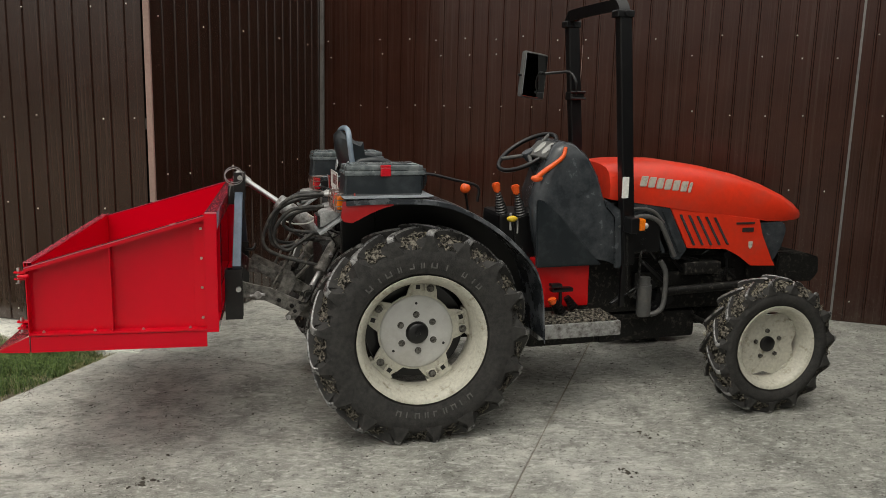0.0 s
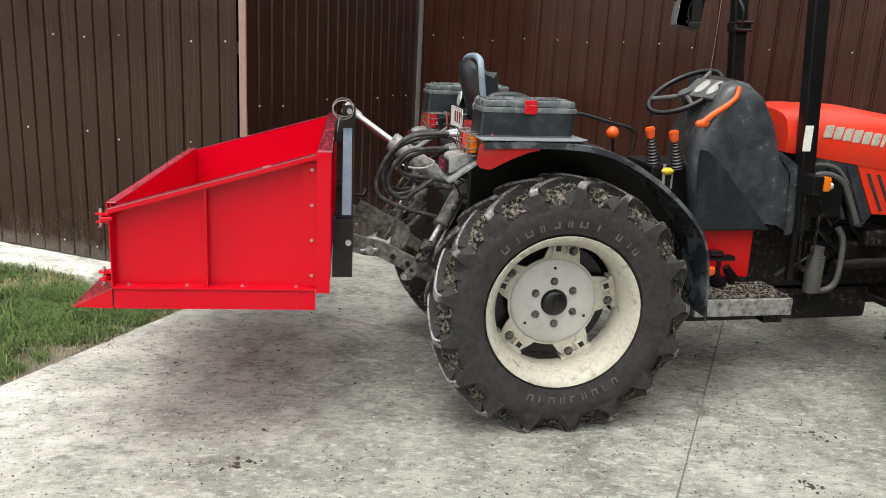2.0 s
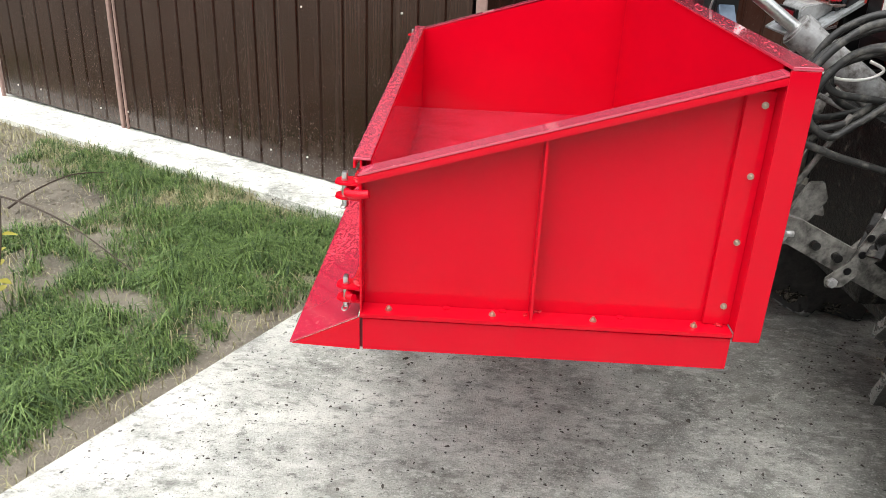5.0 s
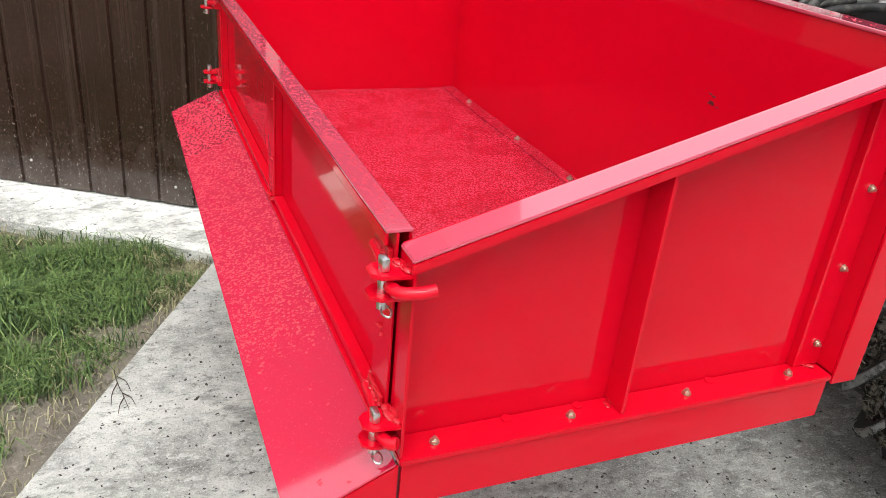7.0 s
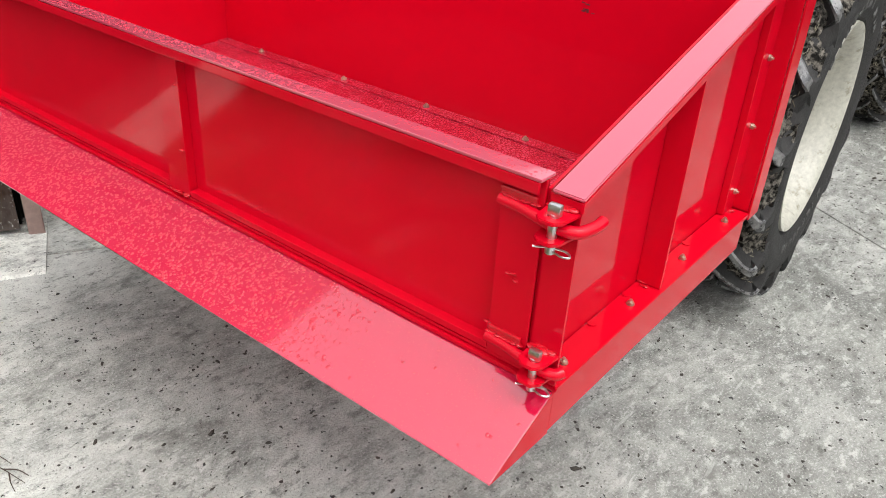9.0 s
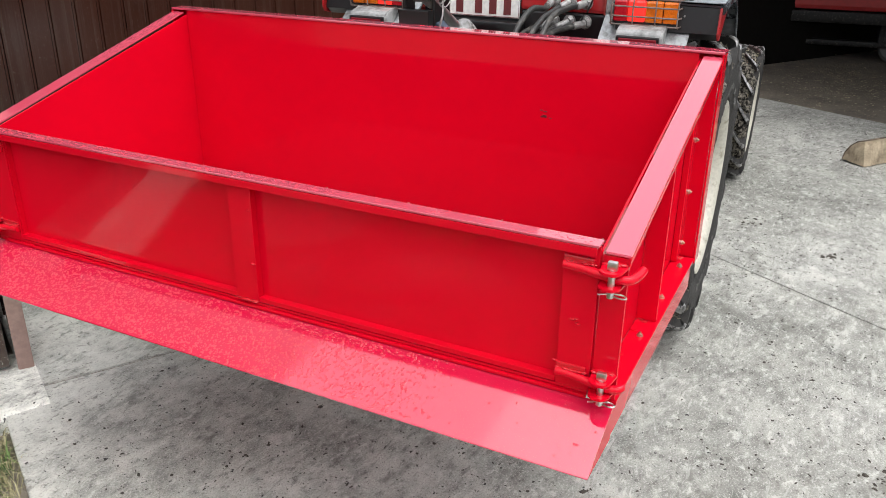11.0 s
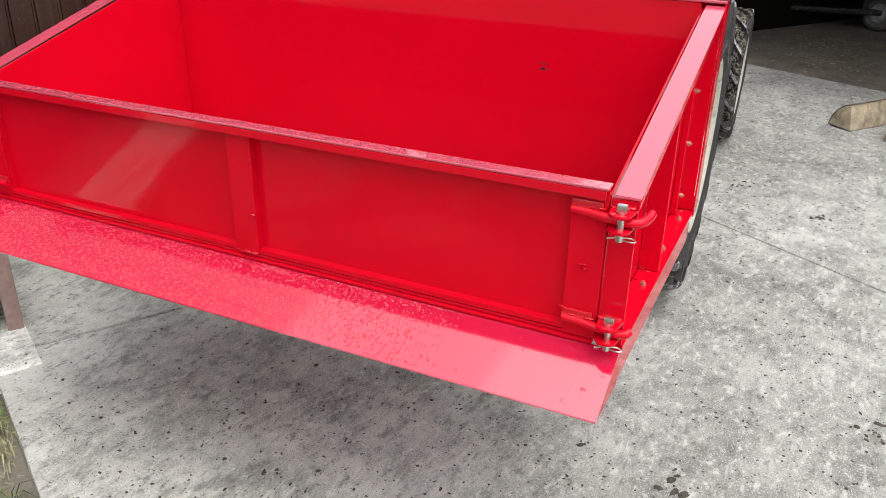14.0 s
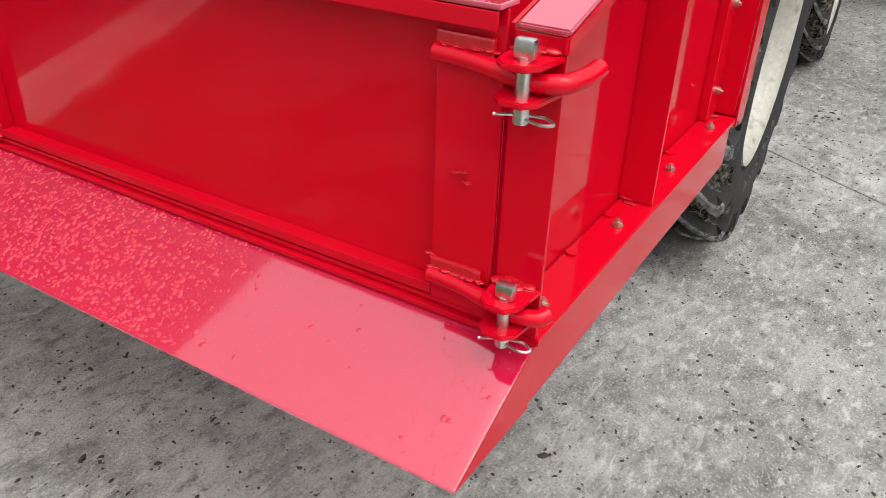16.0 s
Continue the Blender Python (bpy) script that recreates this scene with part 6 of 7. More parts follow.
        prism(bm, [(0.297, 1.158), (0.310, 1.175), (0.368, 1.183), (0.438, 1.183), (0.333, 1.113), (0.298, 1.098)], yc - 0.082, yc + 0.082, "y", bev=0.006)
        low = tp("lower_lamp", bm, "grey_plastic", "dusty grey lower lamp housing")
        bm = B()
        slab(bm, 0.284, 0.2965, yc - 0.075, yc + 0.075, 1.100, 1.160, 0.004)
        rim = part("lens_frame", bm, "black_paint", low, "black lens frame")
        bm = B()
        slab(bm, 0.280, 0.2838, yc - 0.066, yc + 0.066, 1.107, 1.153, 0.002)
        part("lens", bm, "lens_dull", rim, "dull dark red lens")
        for e in (-0.135, 0.135):
            bm = B()
            hexhead(bm, (0.409, yc + e, 1.215), "-x", 0.008, 0.004)
            part("sheet_bolt", bm, "grey_steel", sheet)
        # round work lamp beside the toolbox
        bm = B()
        c = Vector((0.535, YC - sgn * 0.205, 1.352))
        rod(bm, c, c + Vector((-0.05, 0, 0.006)), 0.026, 0.044, seg=24, bev=0.004)
        rod(bm, c + Vector((0.0, 0, -0.02)), c + Vector((0.0, 0, -0.13)), 0.010, seg=10)
        for k in range(5):
            rod(bm, c + Vector((0.002 - 0.010 * k, 0, 0)), c + Vector((-0.003 - 0.010 * k, 0, 0)), 0.034 + 0.0022 * k, seg=24)
        work = tp("work_lamp", bm, "black_paint", "round black work lamp")
        bm = B()
        rod(bm, c + Vector((-0.051, 0, 0.006)), c + Vector((-0.056, 0, 0.007)), 0.041, 0.036, seg=24)
        part("lens", bm, "lens_white", work, "clear round lens")
    # red platform between the mudguards, seat
    bm = B()
    prism(bm, [(0.47, 1.16), (0.475, 1.205), (0.50, 1.225), (0.84, 1.225), (0.90, 1.20), (0.93, 1.08), (0.88, 0.95), (0.60, 0.95), (0.52, 1.14)], 4.24, 2 * YC - 4.24, "y", bev=0.02)
    tp("seat_deck", bm, "deck_red", "dusty red deck under the seat")
    bm = B()
    rows = []
    for k in range(9):
        y = YC - 0.20 + 0.05 * k
        e = (abs(k - 4) / 4) ** 2
        rows.append([(0.50 + 0.05 * e, y, 1.28), (0.47 + 0.05 * e, y, 1.37), (0.445 + 0.06 * e, y, 1.455), (0.44 + 0.07 * e, y, 1.53 - 0.03 * e), (0.465 + 0.06 * e, y, 1.56 - 0.07 * e), (0.50 + 0.06 * e, y, 1.545 - 0.07 * e),
                     (0.525 + 0.05 * e, y, 1.50), (0.55 + 0.04 * e, y, 1.38), (0.57, y, 1.29)])
    grid(bm, rows)
    n = len(rows[0])
    bm.verts.ensure_lookup_table()
    bm.faces.new([bm.verts[i] for i in range(n)])
    bm.faces.new([bm.verts[i] for i in range(len(bm.verts) - n, len(bm.verts))][::-1])
    seat = tp("driver_seat", bm, "tool_plastic", "black driver's seat with low curved back")
    bm = B()
    slab(bm, 0.54, 0.93, YC - 0.22, YC + 0.22, 1.25, 1.36, 0.035)
    part("cushion", bm, "tool_plastic", seat, "black seat cushion")
    for y in (YC - 0.235, YC + 0.235):
        bm = B()
        tube(bm, [(0.56, y, 1.33), (0.54, y, 1.385), (0.60, y, 1.40), (0.68, y, 1.395), (0.73, y, 1.37)], 0.02, 10)
        part("armrest", bm, "tool_plastic", seat, "black padded armrest")
    bm = B()
    tube(bm, [(0.53, YC - 0.205, 1.30), (0.51, YC - 0.207, 1.42), (0.50, YC - 0.205, 1.51), (0.50, YC - 0.16, 1.552), (0.505, YC, 1.567), (0.50, YC + 0.16, 1.552), (0.50, YC + 0.205, 1.51), (0.51, YC + 0.207, 1.42), (0.53, YC + 0.205, 1.30)], 0.015, 10)
    part("piping", bm, "pale_blue", seat, "pale blue-grey seat edging")
    # number plate on its bracket
    bm = B()
    slab(bm, 0.452, 0.457, 4.600, 4.895, 1.163, 1.322, 0.003)
    plate = tp("number_plate", bm, "plate_white", "white number plate with bars for characters")
    bm = B()
    for z, ys in ((1.278, (4.635, 4.695, 4.755)), (1.200, (4.635, 4.695, 4.755, 4.835))):
        for y in ys:
            slab(bm, 0.4497, 0.4518, y, y + 0.030, z - 0.026, z + 0.026, 0.0)
    each("plate_bar", bm, "dark_ink", plate, "dark red bars")
    bm = B()
    tube(bm, [(0.4505, 4.603, 1.166), (0.4505, 4.892, 1.166), (0.4505, 4.892, 1.319), (0.4505, 4.603, 1.319)], 0.0016, 4, 0, True)
    part("plate_border", bm, "dark_ink", plate)
    bm = B()
    slab(bm, 0.459, 0.50, 4.27, 4.60, 1.195, 1.275, 0.012)
    tp("rear_panel", bm, "faded_red", "faded red rear panel")
    bm = B()
    slab(bm, 0.462, 0.50, 4.27, 4.598, 1.04, 1.194, 0.008)
    slab(bm, 0.46, 0.50, 4.602, 2 * YC - 4.27, 1.05, 1.28, 0.015)
    slab(bm, 0.40, 0.459, 4.58, 4.90, 1.125, 1.155, 0.006)
    each("plate_bracket", bm, "black_paint", TRACTOR, "black bracket behind the number plate", at=TO)
    # hydraulic couplers with their hoses
    for i in range(6):
        y, z = 4.335 + 0.062 * (i % 3), 1.232 - 0.063 * (i // 3)
        bm = B()
        rod(bm, (0.47, y, z), (0.425, y, z), 0.019, seg=14, bev=0.003)
        rod(bm, (0.45, y, z), (0.44, y, z), 0.023, seg=14)
        tp("coupler", bm, "grey_steel", "dusty steel hose coupler")
    loops = [
        [(0.30, 4.37, 1.228), (0.18, 4.39, 1.209), (0.085, 4.40, 1.12), (0.038, 4.41, 1.0), (0.063, 4.41, 0.935), (0.16, 4.40, 0.89), (0.27, 4.385, 0.86), (0.335, 4.38, 0.842)],
        [(0.30, 4.43, 1.21), (0.22, 4.435, 1.197), (0.134, 4.444, 1.155), (0.079, 4.45, 1.076), (0.079, 4.45, 0.984), (0.117, 4.446, 0.945), (0.20, 4.45, 0.955), (0.30, 4.5, 1.0)],
        [(0.33, 4.46, 1.22), (0.24, 4.48, 1.225), (0.15, 4.5, 1.17), (0.10, 4.51, 1.07), (0.10, 4.52, 0.98), (0.18, 4.54, 0.95), (0.32, 4.56, 0.97)],
        [(0.32, 4.38, 1.163), (0.26, 4.40, 1.158), (0.174, 4.419, 1.138), (0.108, 4.425, 1.058), (0.097, 4.426, 0.977), (0.159, 4.42, 0.928), (0.221, 4.414, 0.965), (0.30, 4.42, 1.02)],
        [(0.33, 4.45, 1.145), (0.25, 4.47, 1.133), (0.17, 4.485, 1.096), (0.149, 4.487, 1.058), (0.187, 4.483, 1.027), (0.291, 4.473, 1.013), (0.40, 4.463, 0.994)],
        [(0.34, 4.51, 1.15), (0.25, 4.53, 1.13), (0.19, 4.55, 1.07), (0.22, 4.56, 1.0), (0.30, 4.57, 0.96), (0.38, 4.58, 0.95)],
    ]
    for i, pts in enumerate(loops):
        y, z = 4.335 + 0.062 * (i % 3), 1.232 - 0.063 * (i // 3)
        bm = B()
        tube(bm, [(0.395, y, z)] + pts, 0.0100, 10, 8)
        hose = tp("hydraulic_hose", bm, "hose", "dusty black hydraulic hose")
        bm = B()
        a, d = Vector((0.395, y, z)), (Vector(pts[0]) - Vector((0.395, y, z))).normalized()
        rod(bm, a - d * 0.012, a + d * 0.045, 0.0125, seg=14, bev=0.002)
        rod(bm, a - d * 0.03, a - d * 0.013, 0.0155, seg=6)
        part("ferrule", bm, "grey_steel", hose, "crimped steel ferrule")
    bm = B()
    tube(bm, [(0.13, 4.50, 1.085), (0.153, 4.552, 1.073), (0.214, 4.546, 1.052), (0.285, 4.539, 1.056), (0.318, 4.537, 1.08), (0.288, 4.56, 1.098)], 0.0045, 8)
    tp("cord", bm, "plate_white", "pale cord")
    bm = B()
    tube(bm, [(0.40, 4.32, 1.205), (0.38, 4.30, 1.262), (0.33, 4.36, 1.272), (0.36, 4.46, 1.262), (0.41, 4.5, 1.24)], 0.0032, 6)
    tube(bm, [(0.42, 4.36, 1.16), (0.37, 4.33, 1.20), (0.40, 4.42, 1.195), (0.44, 4.48, 1.17)], 0.0032, 6)
    each("coupler_cable", bm, "black_paint", TRACTOR, "thin black cable over the couplers", at=TO)
    # top link ram
    a, b = drawn(BOX.matrix_basis @ Vector((0.902, BW / 2, 0.728))), Vector((0.42, 4.64, 0.955))
    d = (b - a).normalized()
    bm = B()
    rod(bm, a + d * 0.42, b, 0.030, seg=18)
    rod(bm, a + d * 0.25, a + d * 0.62, 0.043, seg=24, bev=0.006)
    rod(bm, a + d * 0.24, a + d * 0.29, 0.048, seg=24, bev=0.006)
    rod(bm, b - Vector((0, 0.05, 0)), b + Vector((0, 0.05, 0)), 0.045, seg=18)
    ram = tp("top_link", bm, "grey_steel", "grey hydraulic top link ram")
    bm = B()
    rod(bm, a + d * 0.02, a + d * 0.26, 0.0175, seg=18)
    rod(bm, a - d * 0.03, a + d * 0.06, 0.030, 0.024, seg=16, bev=0.004)
    rod(bm, a - Vector((0, 0.035, 0)), a + Vector((0, 0.035, 0)), 0.030, seg=18, bev=0.003)
    part("ram_rod", bm, "steel", ram, "bright ram rod with ball end")
    bm = B()
    rod(bm, a + d * 0.30 - Vector((0, 0, 0.045)), a + d * 0.30 - Vector((0.03, 0, 0.085)), 0.012, seg=10)
    tube(bm, [a + d * 0.30 - Vector((0.03, 0, 0.085)), a + d * 0.36 - Vector((0.02, 0, 0.10)), a + d * 0.46 - Vector((0, 0, 0.09))], 0.008, 8)
    part("ram_port", bm, "grey_steel", ram)
    # lower links, lift cylinders and their plates
    for s in (1, -1):
        f = lambda y, s=s: y if s > 0 else 2 * YC - y
        pin = drawn(BOX.matrix_basis @ Vector((0.905, 0.47 if s > 0 else BW - 0.47, 0.185)))
        bars = [((pin.x - 0.03, pin.z + 0.04), (pin.x - 0.03, pin.z - 0.04)), ((-0.02, 0.786), (-0.03, 0.708)), ((0.055, 0.766), (0.032, 0.700)), ((0.204, 0.687), (0.15, 0.635)),
                ((0.36, 0.585), (0.33, 0.535)), ((0.56, 0.50), (0.54, 0.43))]
        rows = []
        for (hi, lo), y in zip(bars, (f(pin.y) - 0.011, 4.235, 4.235, 4.25, 4.28, 4.32)):
            rows.append([(hi[0], f(y), hi[1]), (hi[0], f(y + 0.022), hi[1]), (lo[0], f(y + 0.022), lo[1]), (lo[0], f(y), lo[1]), (hi[0], f(y), hi[1])])
        bm = B()
        grid(bm, rows)
        bmesh.ops.remove_doubles(bm, verts=bm.verts[:], dist=0.0005)
        bmesh.ops.holes_fill(bm, edges=[e for e in bm.edges if e.is_boundary])
        arm = tp("lower_link", bm, "arm_steel", "dusty bent steel lower link arm")
        bm = B()
        rod(bm, (-0.005, f(4.20), 0.735), (-0.005, f(4.234), 0.735), 0.018, seg=14, bev=0.002)
        rod(bm, (0.03, f(4.212), 0.738), (-0.045, f(4.212), 0.732), 0.008, seg=10)
        part("link_latch", bm, "grey_steel", arm)
        bm = B()
        rod(bm, (0.10, f(4.222), 0.70), (0.10, f(4.242), 0.70), 0.011, seg=12)
        rod(bm, (0.165, f(4.226), 0.665), (0.165, f(4.248), 0.665), 0.011, seg=12)
        each("link_bolt", bm, "old_steel", arm)
        top, low = Vector((0.43, f(4.42), 0.985)), Vector((0.248, f(4.225), 0.73))
        d = (low - top).normalized()
        n = (low - top).length
        side = d.cross(Vector((0, 1, 0))).normalized()
        bm = B()
        rod(bm, top + d * 0.05, top + d * (n * 0.60), 0.031, seg=20, bev=0.005)
        rod(bm, top + d * (n * 0.56), top + d * (n * 0.63), 0.036, seg=20, bev=0.004)
        rod(bm, top - d * 0.01, top + d * 0.06, 0.022, 0.030, seg=14)
        rod(bm, top - Vector((0, 0.04, 0)), top + Vector((0, 0.04, 0)), 0.034, seg=16, bev=0.004)
        lift = tp("lift_cylinder", bm, "arm_steel", "dusty hydraulic lift cylinder")
        bm = B()
        rod(bm, top + d * (n * 0.62), low, 0.014, seg=14)
        rod(bm, top + d * (n * 0.20) + side * 0.036, low + side * 0.036, 0.007, seg=8)
        part("lift_piston", bm, "grey_steel", lift, "worn grey piston rod")
        bm = B()
        for e in (-0.024, 0.024):
            slab(bm, -0.02, 0.02, -0.005, 0.005, -0.055, 0.055, 0.004, turn=Matrix.Translation(low + Vector((0, e, 0))) @ d.to_track_quat("Z", "Y").to_matrix().to_4x4())
        rod(bm, low - Vector((0, 0.042, 0)), low + Vector((0, 0.042, 0)), 0.017, seg=14, bev=0.002)
        ring = [low + Vector((0.026 * math.cos(k * 0.7854), -s * 0.044, 0.026 * math.sin(k * 0.7854))) for k in range(8)]
        tube(bm, ring, 0.0028, 6, 3, closed=True)
        each("clevis", bm, "old_steel", lift, "dark clevis with linch pin")
        bm = B()
        tube(bm, [top + Vector((0.02, -s * 0.03, 0.02)), top + Vector((-0.06, -s * 0.06, 0.05)), top + Vector((-0.02, -s * 0.07, -0.03)), top + Vector((-0.08, -s * 0.02, -0.08)), top + d * 0.16 + side * 0.03], 0.004, 6)
        tube(bm, [top + Vector((-0.03, -s * 0.05, 0.01)), top + Vector((0.03, -s * 0.06, 0.04)), top + Vector((0.05, -s * 0.05, -0.02)), top + Vector((0.0, -s * 0.045, -0.05))], 0.0045, 6)
        each("lift_chain", bm, "old_steel", lift, "oily chain and wire")
        bm = B()
        rod(bm, top + d * 0.10 - Vector((0, s * 0.028, 0)), top + d * 0.10 - Vector((0.0, s * 0.05, 0.01)), 0.012, seg=6)
        rod(bm, top + d * 0.055 + side * 0.03, top + d * 0.055 + side * 0.055, 0.011, seg=6)
        each("port_fitting", bm, "grey_steel", lift)
        bm = B()
        prism(bm, [(0.62, 1.05), (0.68, 0.98), (0.44, 0.955), (0.405, 0.98), (0.43, 1.015)], f(4.40), f(4.44), "y", bev=0.006)
        part("lift_arm", bm, "old_steel", lift)
        bm = B()
        prism(bm, [(0.232, 0.79), (0.263, 0.765), (0.25, 0.675), (0.175, 0.598), (0.135, 0.598), (0.128, 0.622), (0.185, 0.672)], f(4.196), f(4.207), "y", bev=0.003)
        part("check_plate", bm, "arm_steel", arm, "dusty holed check plate")
        bm = B()
        for x, z in ((0.215, 0.735), (0.205, 0.69), (0.178, 0.645)):
            rod(bm, (x, f(4.193), z), (x, f(4.1962), z), 0.010, seg=12)
        each("plate_hole", bm, "black_paint", arm, "dark hole")
        bm = B()
        rod(bm, (0.145, f(4.183), 0.615), (0.145, f(4.21), 0.615), 0.013, seg=6, bev=0.002)
        part("plate_bolt", bm, "grey_steel", arm)
        bm = B()
        tube(bm, [(0.20, f(4.30), 0.62), (0.28, f(4.31), 0.70), (0.36, f(4.32), 0.78), (0.45, f(4.33), 0.84)], 0.012, 8, 5)
        rod(bm, (0.09, f(4.45), 0.74), (0.22, f(4.45), 0.98), 0.008, seg=10)
        prism(bm, [(0.08, 0.66), (0.15, 0.80), (0.19, 0.80), (0.21, 0.75), (0.14, 0.64)], f(4.44), f(4.455), "y", bev=0.004)
        prism(bm, [(-0.02, 0.83), (0.0, 0.86), (0.22, 0.74), (0.24, 0.68), (0.18, 0.69)], f(4.50), f(4.512), "y", bev=0.004)
        each("stabiliser", bm, "arm_steel", arm, "dusty stabiliser bar or plate")
    # grab rail ahead of the toolbox
    bm = B()
    tube(bm, [(0.83, 4.10, 1.275), (0.83, 4.10, 1.335), (0.86, 4.10, 1.352), (1.0, 4.11, 1.318), (1.13, 4.13, 1.28), (1.13, 4.13, 1.20)], 0.0075, 8, 4)
    tp("grab_rail", bm, "black_paint", "thin black grab rail")


chassis()
bonnet()
cowl()
roll_bar()
rear_end()


# ---- toolboxes standing on the mudguards ----
def toolbox(y0, y1, label, x0=0.415, x1=0.805, z0=1.2625):
    root = thing("toolbox", STAND @ Matrix.Translation(((x0 + x1) / 2, (y0 + y1) / 2, z0)), label, "toolbox", "toolboxes on the mudguards")
    hx, hy = (x1 - x0) / 2, (y1 - y0) / 2
    bm = B()
    rows = []
    for z, g in ((0.0, -0.018), (0.006, -0.010), (0.095, 0.0)):
        rows.append([(-hx - g * -1, -hy - g * -1, z), (hx + g, -hy - g * -1, z), (hx + g, hy + g, z), (-hx - g * -1, hy + g, z)])
    vs = [[bm.verts.new(p) for p in r] for r in rows]
    for a, b in zip(vs, vs[1:]):
        for k in range(4):
            bm.faces.new((a[k], a[(k + 1) % 4], b[(k + 1) % 4], b[k]))
    bm.faces.new(vs[0])
    bm.faces.new(vs[-1][::-1])
    bmesh.ops.bevel(bm, geom=[e for e in bm.edges if abs((e.verts[0].co - e.verts[1].co).z) > 0.02], offset=0.012, segments=3, affect="EDGES")
    part("tray", bm, "tool_plastic", root)
    bm = B()
    slab(bm, -hx - 0.004, hx + 0.004, -hy - 0.004, hy + 0.004, 0.0955, 0.118, 0.006)
    slab(bm, -hx + 0.002, hx - 0.002, -hy + 0.002, hy - 0.002, 0.1185, 0.145, 0.010)
    lid = part("lid", bm, "lid_highlight", root, "stepped grey-black lid")
    bm = B()
    slab(bm, -hx + 0.03, hx - 0.03, -hy + 0.02, hy - 0.02, 0.1455, 0.151, 0.002)
    part("lid_panel", bm, "lid_highlight", lid)
    bm = B()
    slab(bm, -0.025, 0.027, -hy - 0.014, -hy - 0.0045, 0.092, 0.132, 0.004)
    slab(bm, -0.025, 0.027, -hy - 0.012, -hy + 0.006, 0.1325, 0.1475, 0.003)
    part("catch", bm, "lens_red", root, "red plastic catch")
    bm = B()
    for x in (-0.13, 0.13):
        slab(bm, x - 0.03, x + 0.03, hy + 0.0005, hy + 0.008, 0.09, 0.125, 0.003)
    part("hinge", bm, "tool_plastic", root)
    return root


toolbox(3.965, 4.165, "grey-black plastic toolbox with red catch on the mudguard")
toolbox(2 * YC - 4.165, 2 * YC - 3.965, "second grey-black plastic toolbox on the far mudguard", 0.375, 0.80)


# ---- grass, weeds and litter ----
EDGE_A, EDGE_B = Vector((*SLAB_W, 0)), Vector((-6.253, -3.998, 0))
EDGE_D = (EDGE_B - EDGE_A).normalized()
EDGE_N = Vector((EDGE_D.y, -EDGE_D.x, 0))
if EDGE_N.x > 0:
    EDGE_N = -EDGE_N


def off_slab(x, y):
    """Metres from the slab's edge, and from the kerb, into the rough ground."""
    p = Vector((x, y, 0))
    return (p - EDGE_A).dot(EDGE_N), (p - P).dot(N1) - 0.31


def blades(name, material, count, seed, lo, hi, density, label, width=0.006):
    rng = random.Random(seed)
    verts, faces, made, tries = [], [], 0, 0
    while made < count and tries < count * 12:
        tries += 1
        x, y = rng.uniform(-6.2, -0.95), rng.uniform(1.0, 8.4)
        e, k = off_slab(x, y)
        if e < 0.02 or k < 0.0 or rng.random() > density(x, y, e, k):
            continue
        made += 1
        z = ground_height(x, y) - 0.004
        h = rng.uniform(lo, hi) * (0.5 + 0.9 * max(0, uneven(x, y, 7.0, 2.0) + 0.15))
        a, lean = rng.uniform(0, 2 * math.pi), rng.uniform(0.4, 1.55)
        dx, dy = math.cos(a), math.sin(a)
        w = width * rng.uniform(0.7, 1.3)
        px, py = -dy * w / 2, dx * w / 2
        i = len(verts)
        m = (x + dx * h * lean * 0.28, y + dy * h * lean * 0.28, z + h * 0.62)
        t = (x + dx * h * lean * 0.9, y + dy * h * lean * 0.9, z + h * (1.0 - 0.52 * lean))
        verts += [(x - px, y - py, z), (x + px, y + py, z), (m[0] - px * 0.8, m[1] - py * 0.8, m[2]), (m[0] + px * 0.8, m[1] + py * 0.8, m[2]), t]
        faces += [(i, i + 1, i + 3, i + 2), (i + 2, i + 3, i + 4)]
    me = bpy.data.meshes.new(name)
    me.from_pydata(verts, [], faces)
    me.materials.append(M[material])
    tagged(new(name, me), label, "grass", kind="stuff")


def blob(x, y, cx, cy, rx, ry):
    x, y = x + 0.05, y + 0.07
    return max(0.0, 1 - ((x - cx) / rx) ** 2 - ((y - cy) / ry) ** 2)


def bare(x, y):
    """How bare the soil is, 0 to 1."""
    b = 1.6 * blob(x, y, -3.15, 6.05, 0.75, 0.42) + 1.2 * blob(x, y, -2.18, 5.10, 0.30, 0.16) + 1.3 * blob(x, y, -2.75, 4.95, 0.35, 0.45) + 1.0 * blob(x, y, -1.85, 6.18, 0.25, 0.10)
    b += (1.0 if x < -3.5 and 4.6 < y < 7.4 else 0.0) + max(0.0, 0.9 * uneven(x, y, 2.1, 31.0) - 0.05)
    return min(1.0, b)


def green_density(x, y, e, k):
    lush = blob(x, y, -1.85, 5.70, 0.55, 0.42) + blob(x, y, -2.15, 4.62, 0.50, 0.40) + blob(x, y, -1.45, 5.75, 0.30, 0.40) + 0.6 * blob(x, y, -2.7, 6.5, 0.6, 0.35) + 0.7 * blob(x, y, -1.25, 6.0, 0.25, 0.25)
    d = 0.23 + 0.8 * lush + 0.8 * uneven(x, y, 1.7, 1.0) + 0.9 * uneven(x, y, 8.0, 2.0)
    d *= min(1.0, max(0.0, (e - 0.15 - 0.10 * uneven(x, y, 2.4, 9) + 0.13 * max(0.0, min(1.0, (y - 4.7) / 0.4))) / 0.08))
    edge = min(1.0, max(0.0, min(x + 6.1, y - 1.2) + 0.5 * uneven(x, y, 1.2, 17)))
    return max(0.0, d) * (1 - bare(x, y)) * (1.0 if k > 0.10 else 0.35) * edge


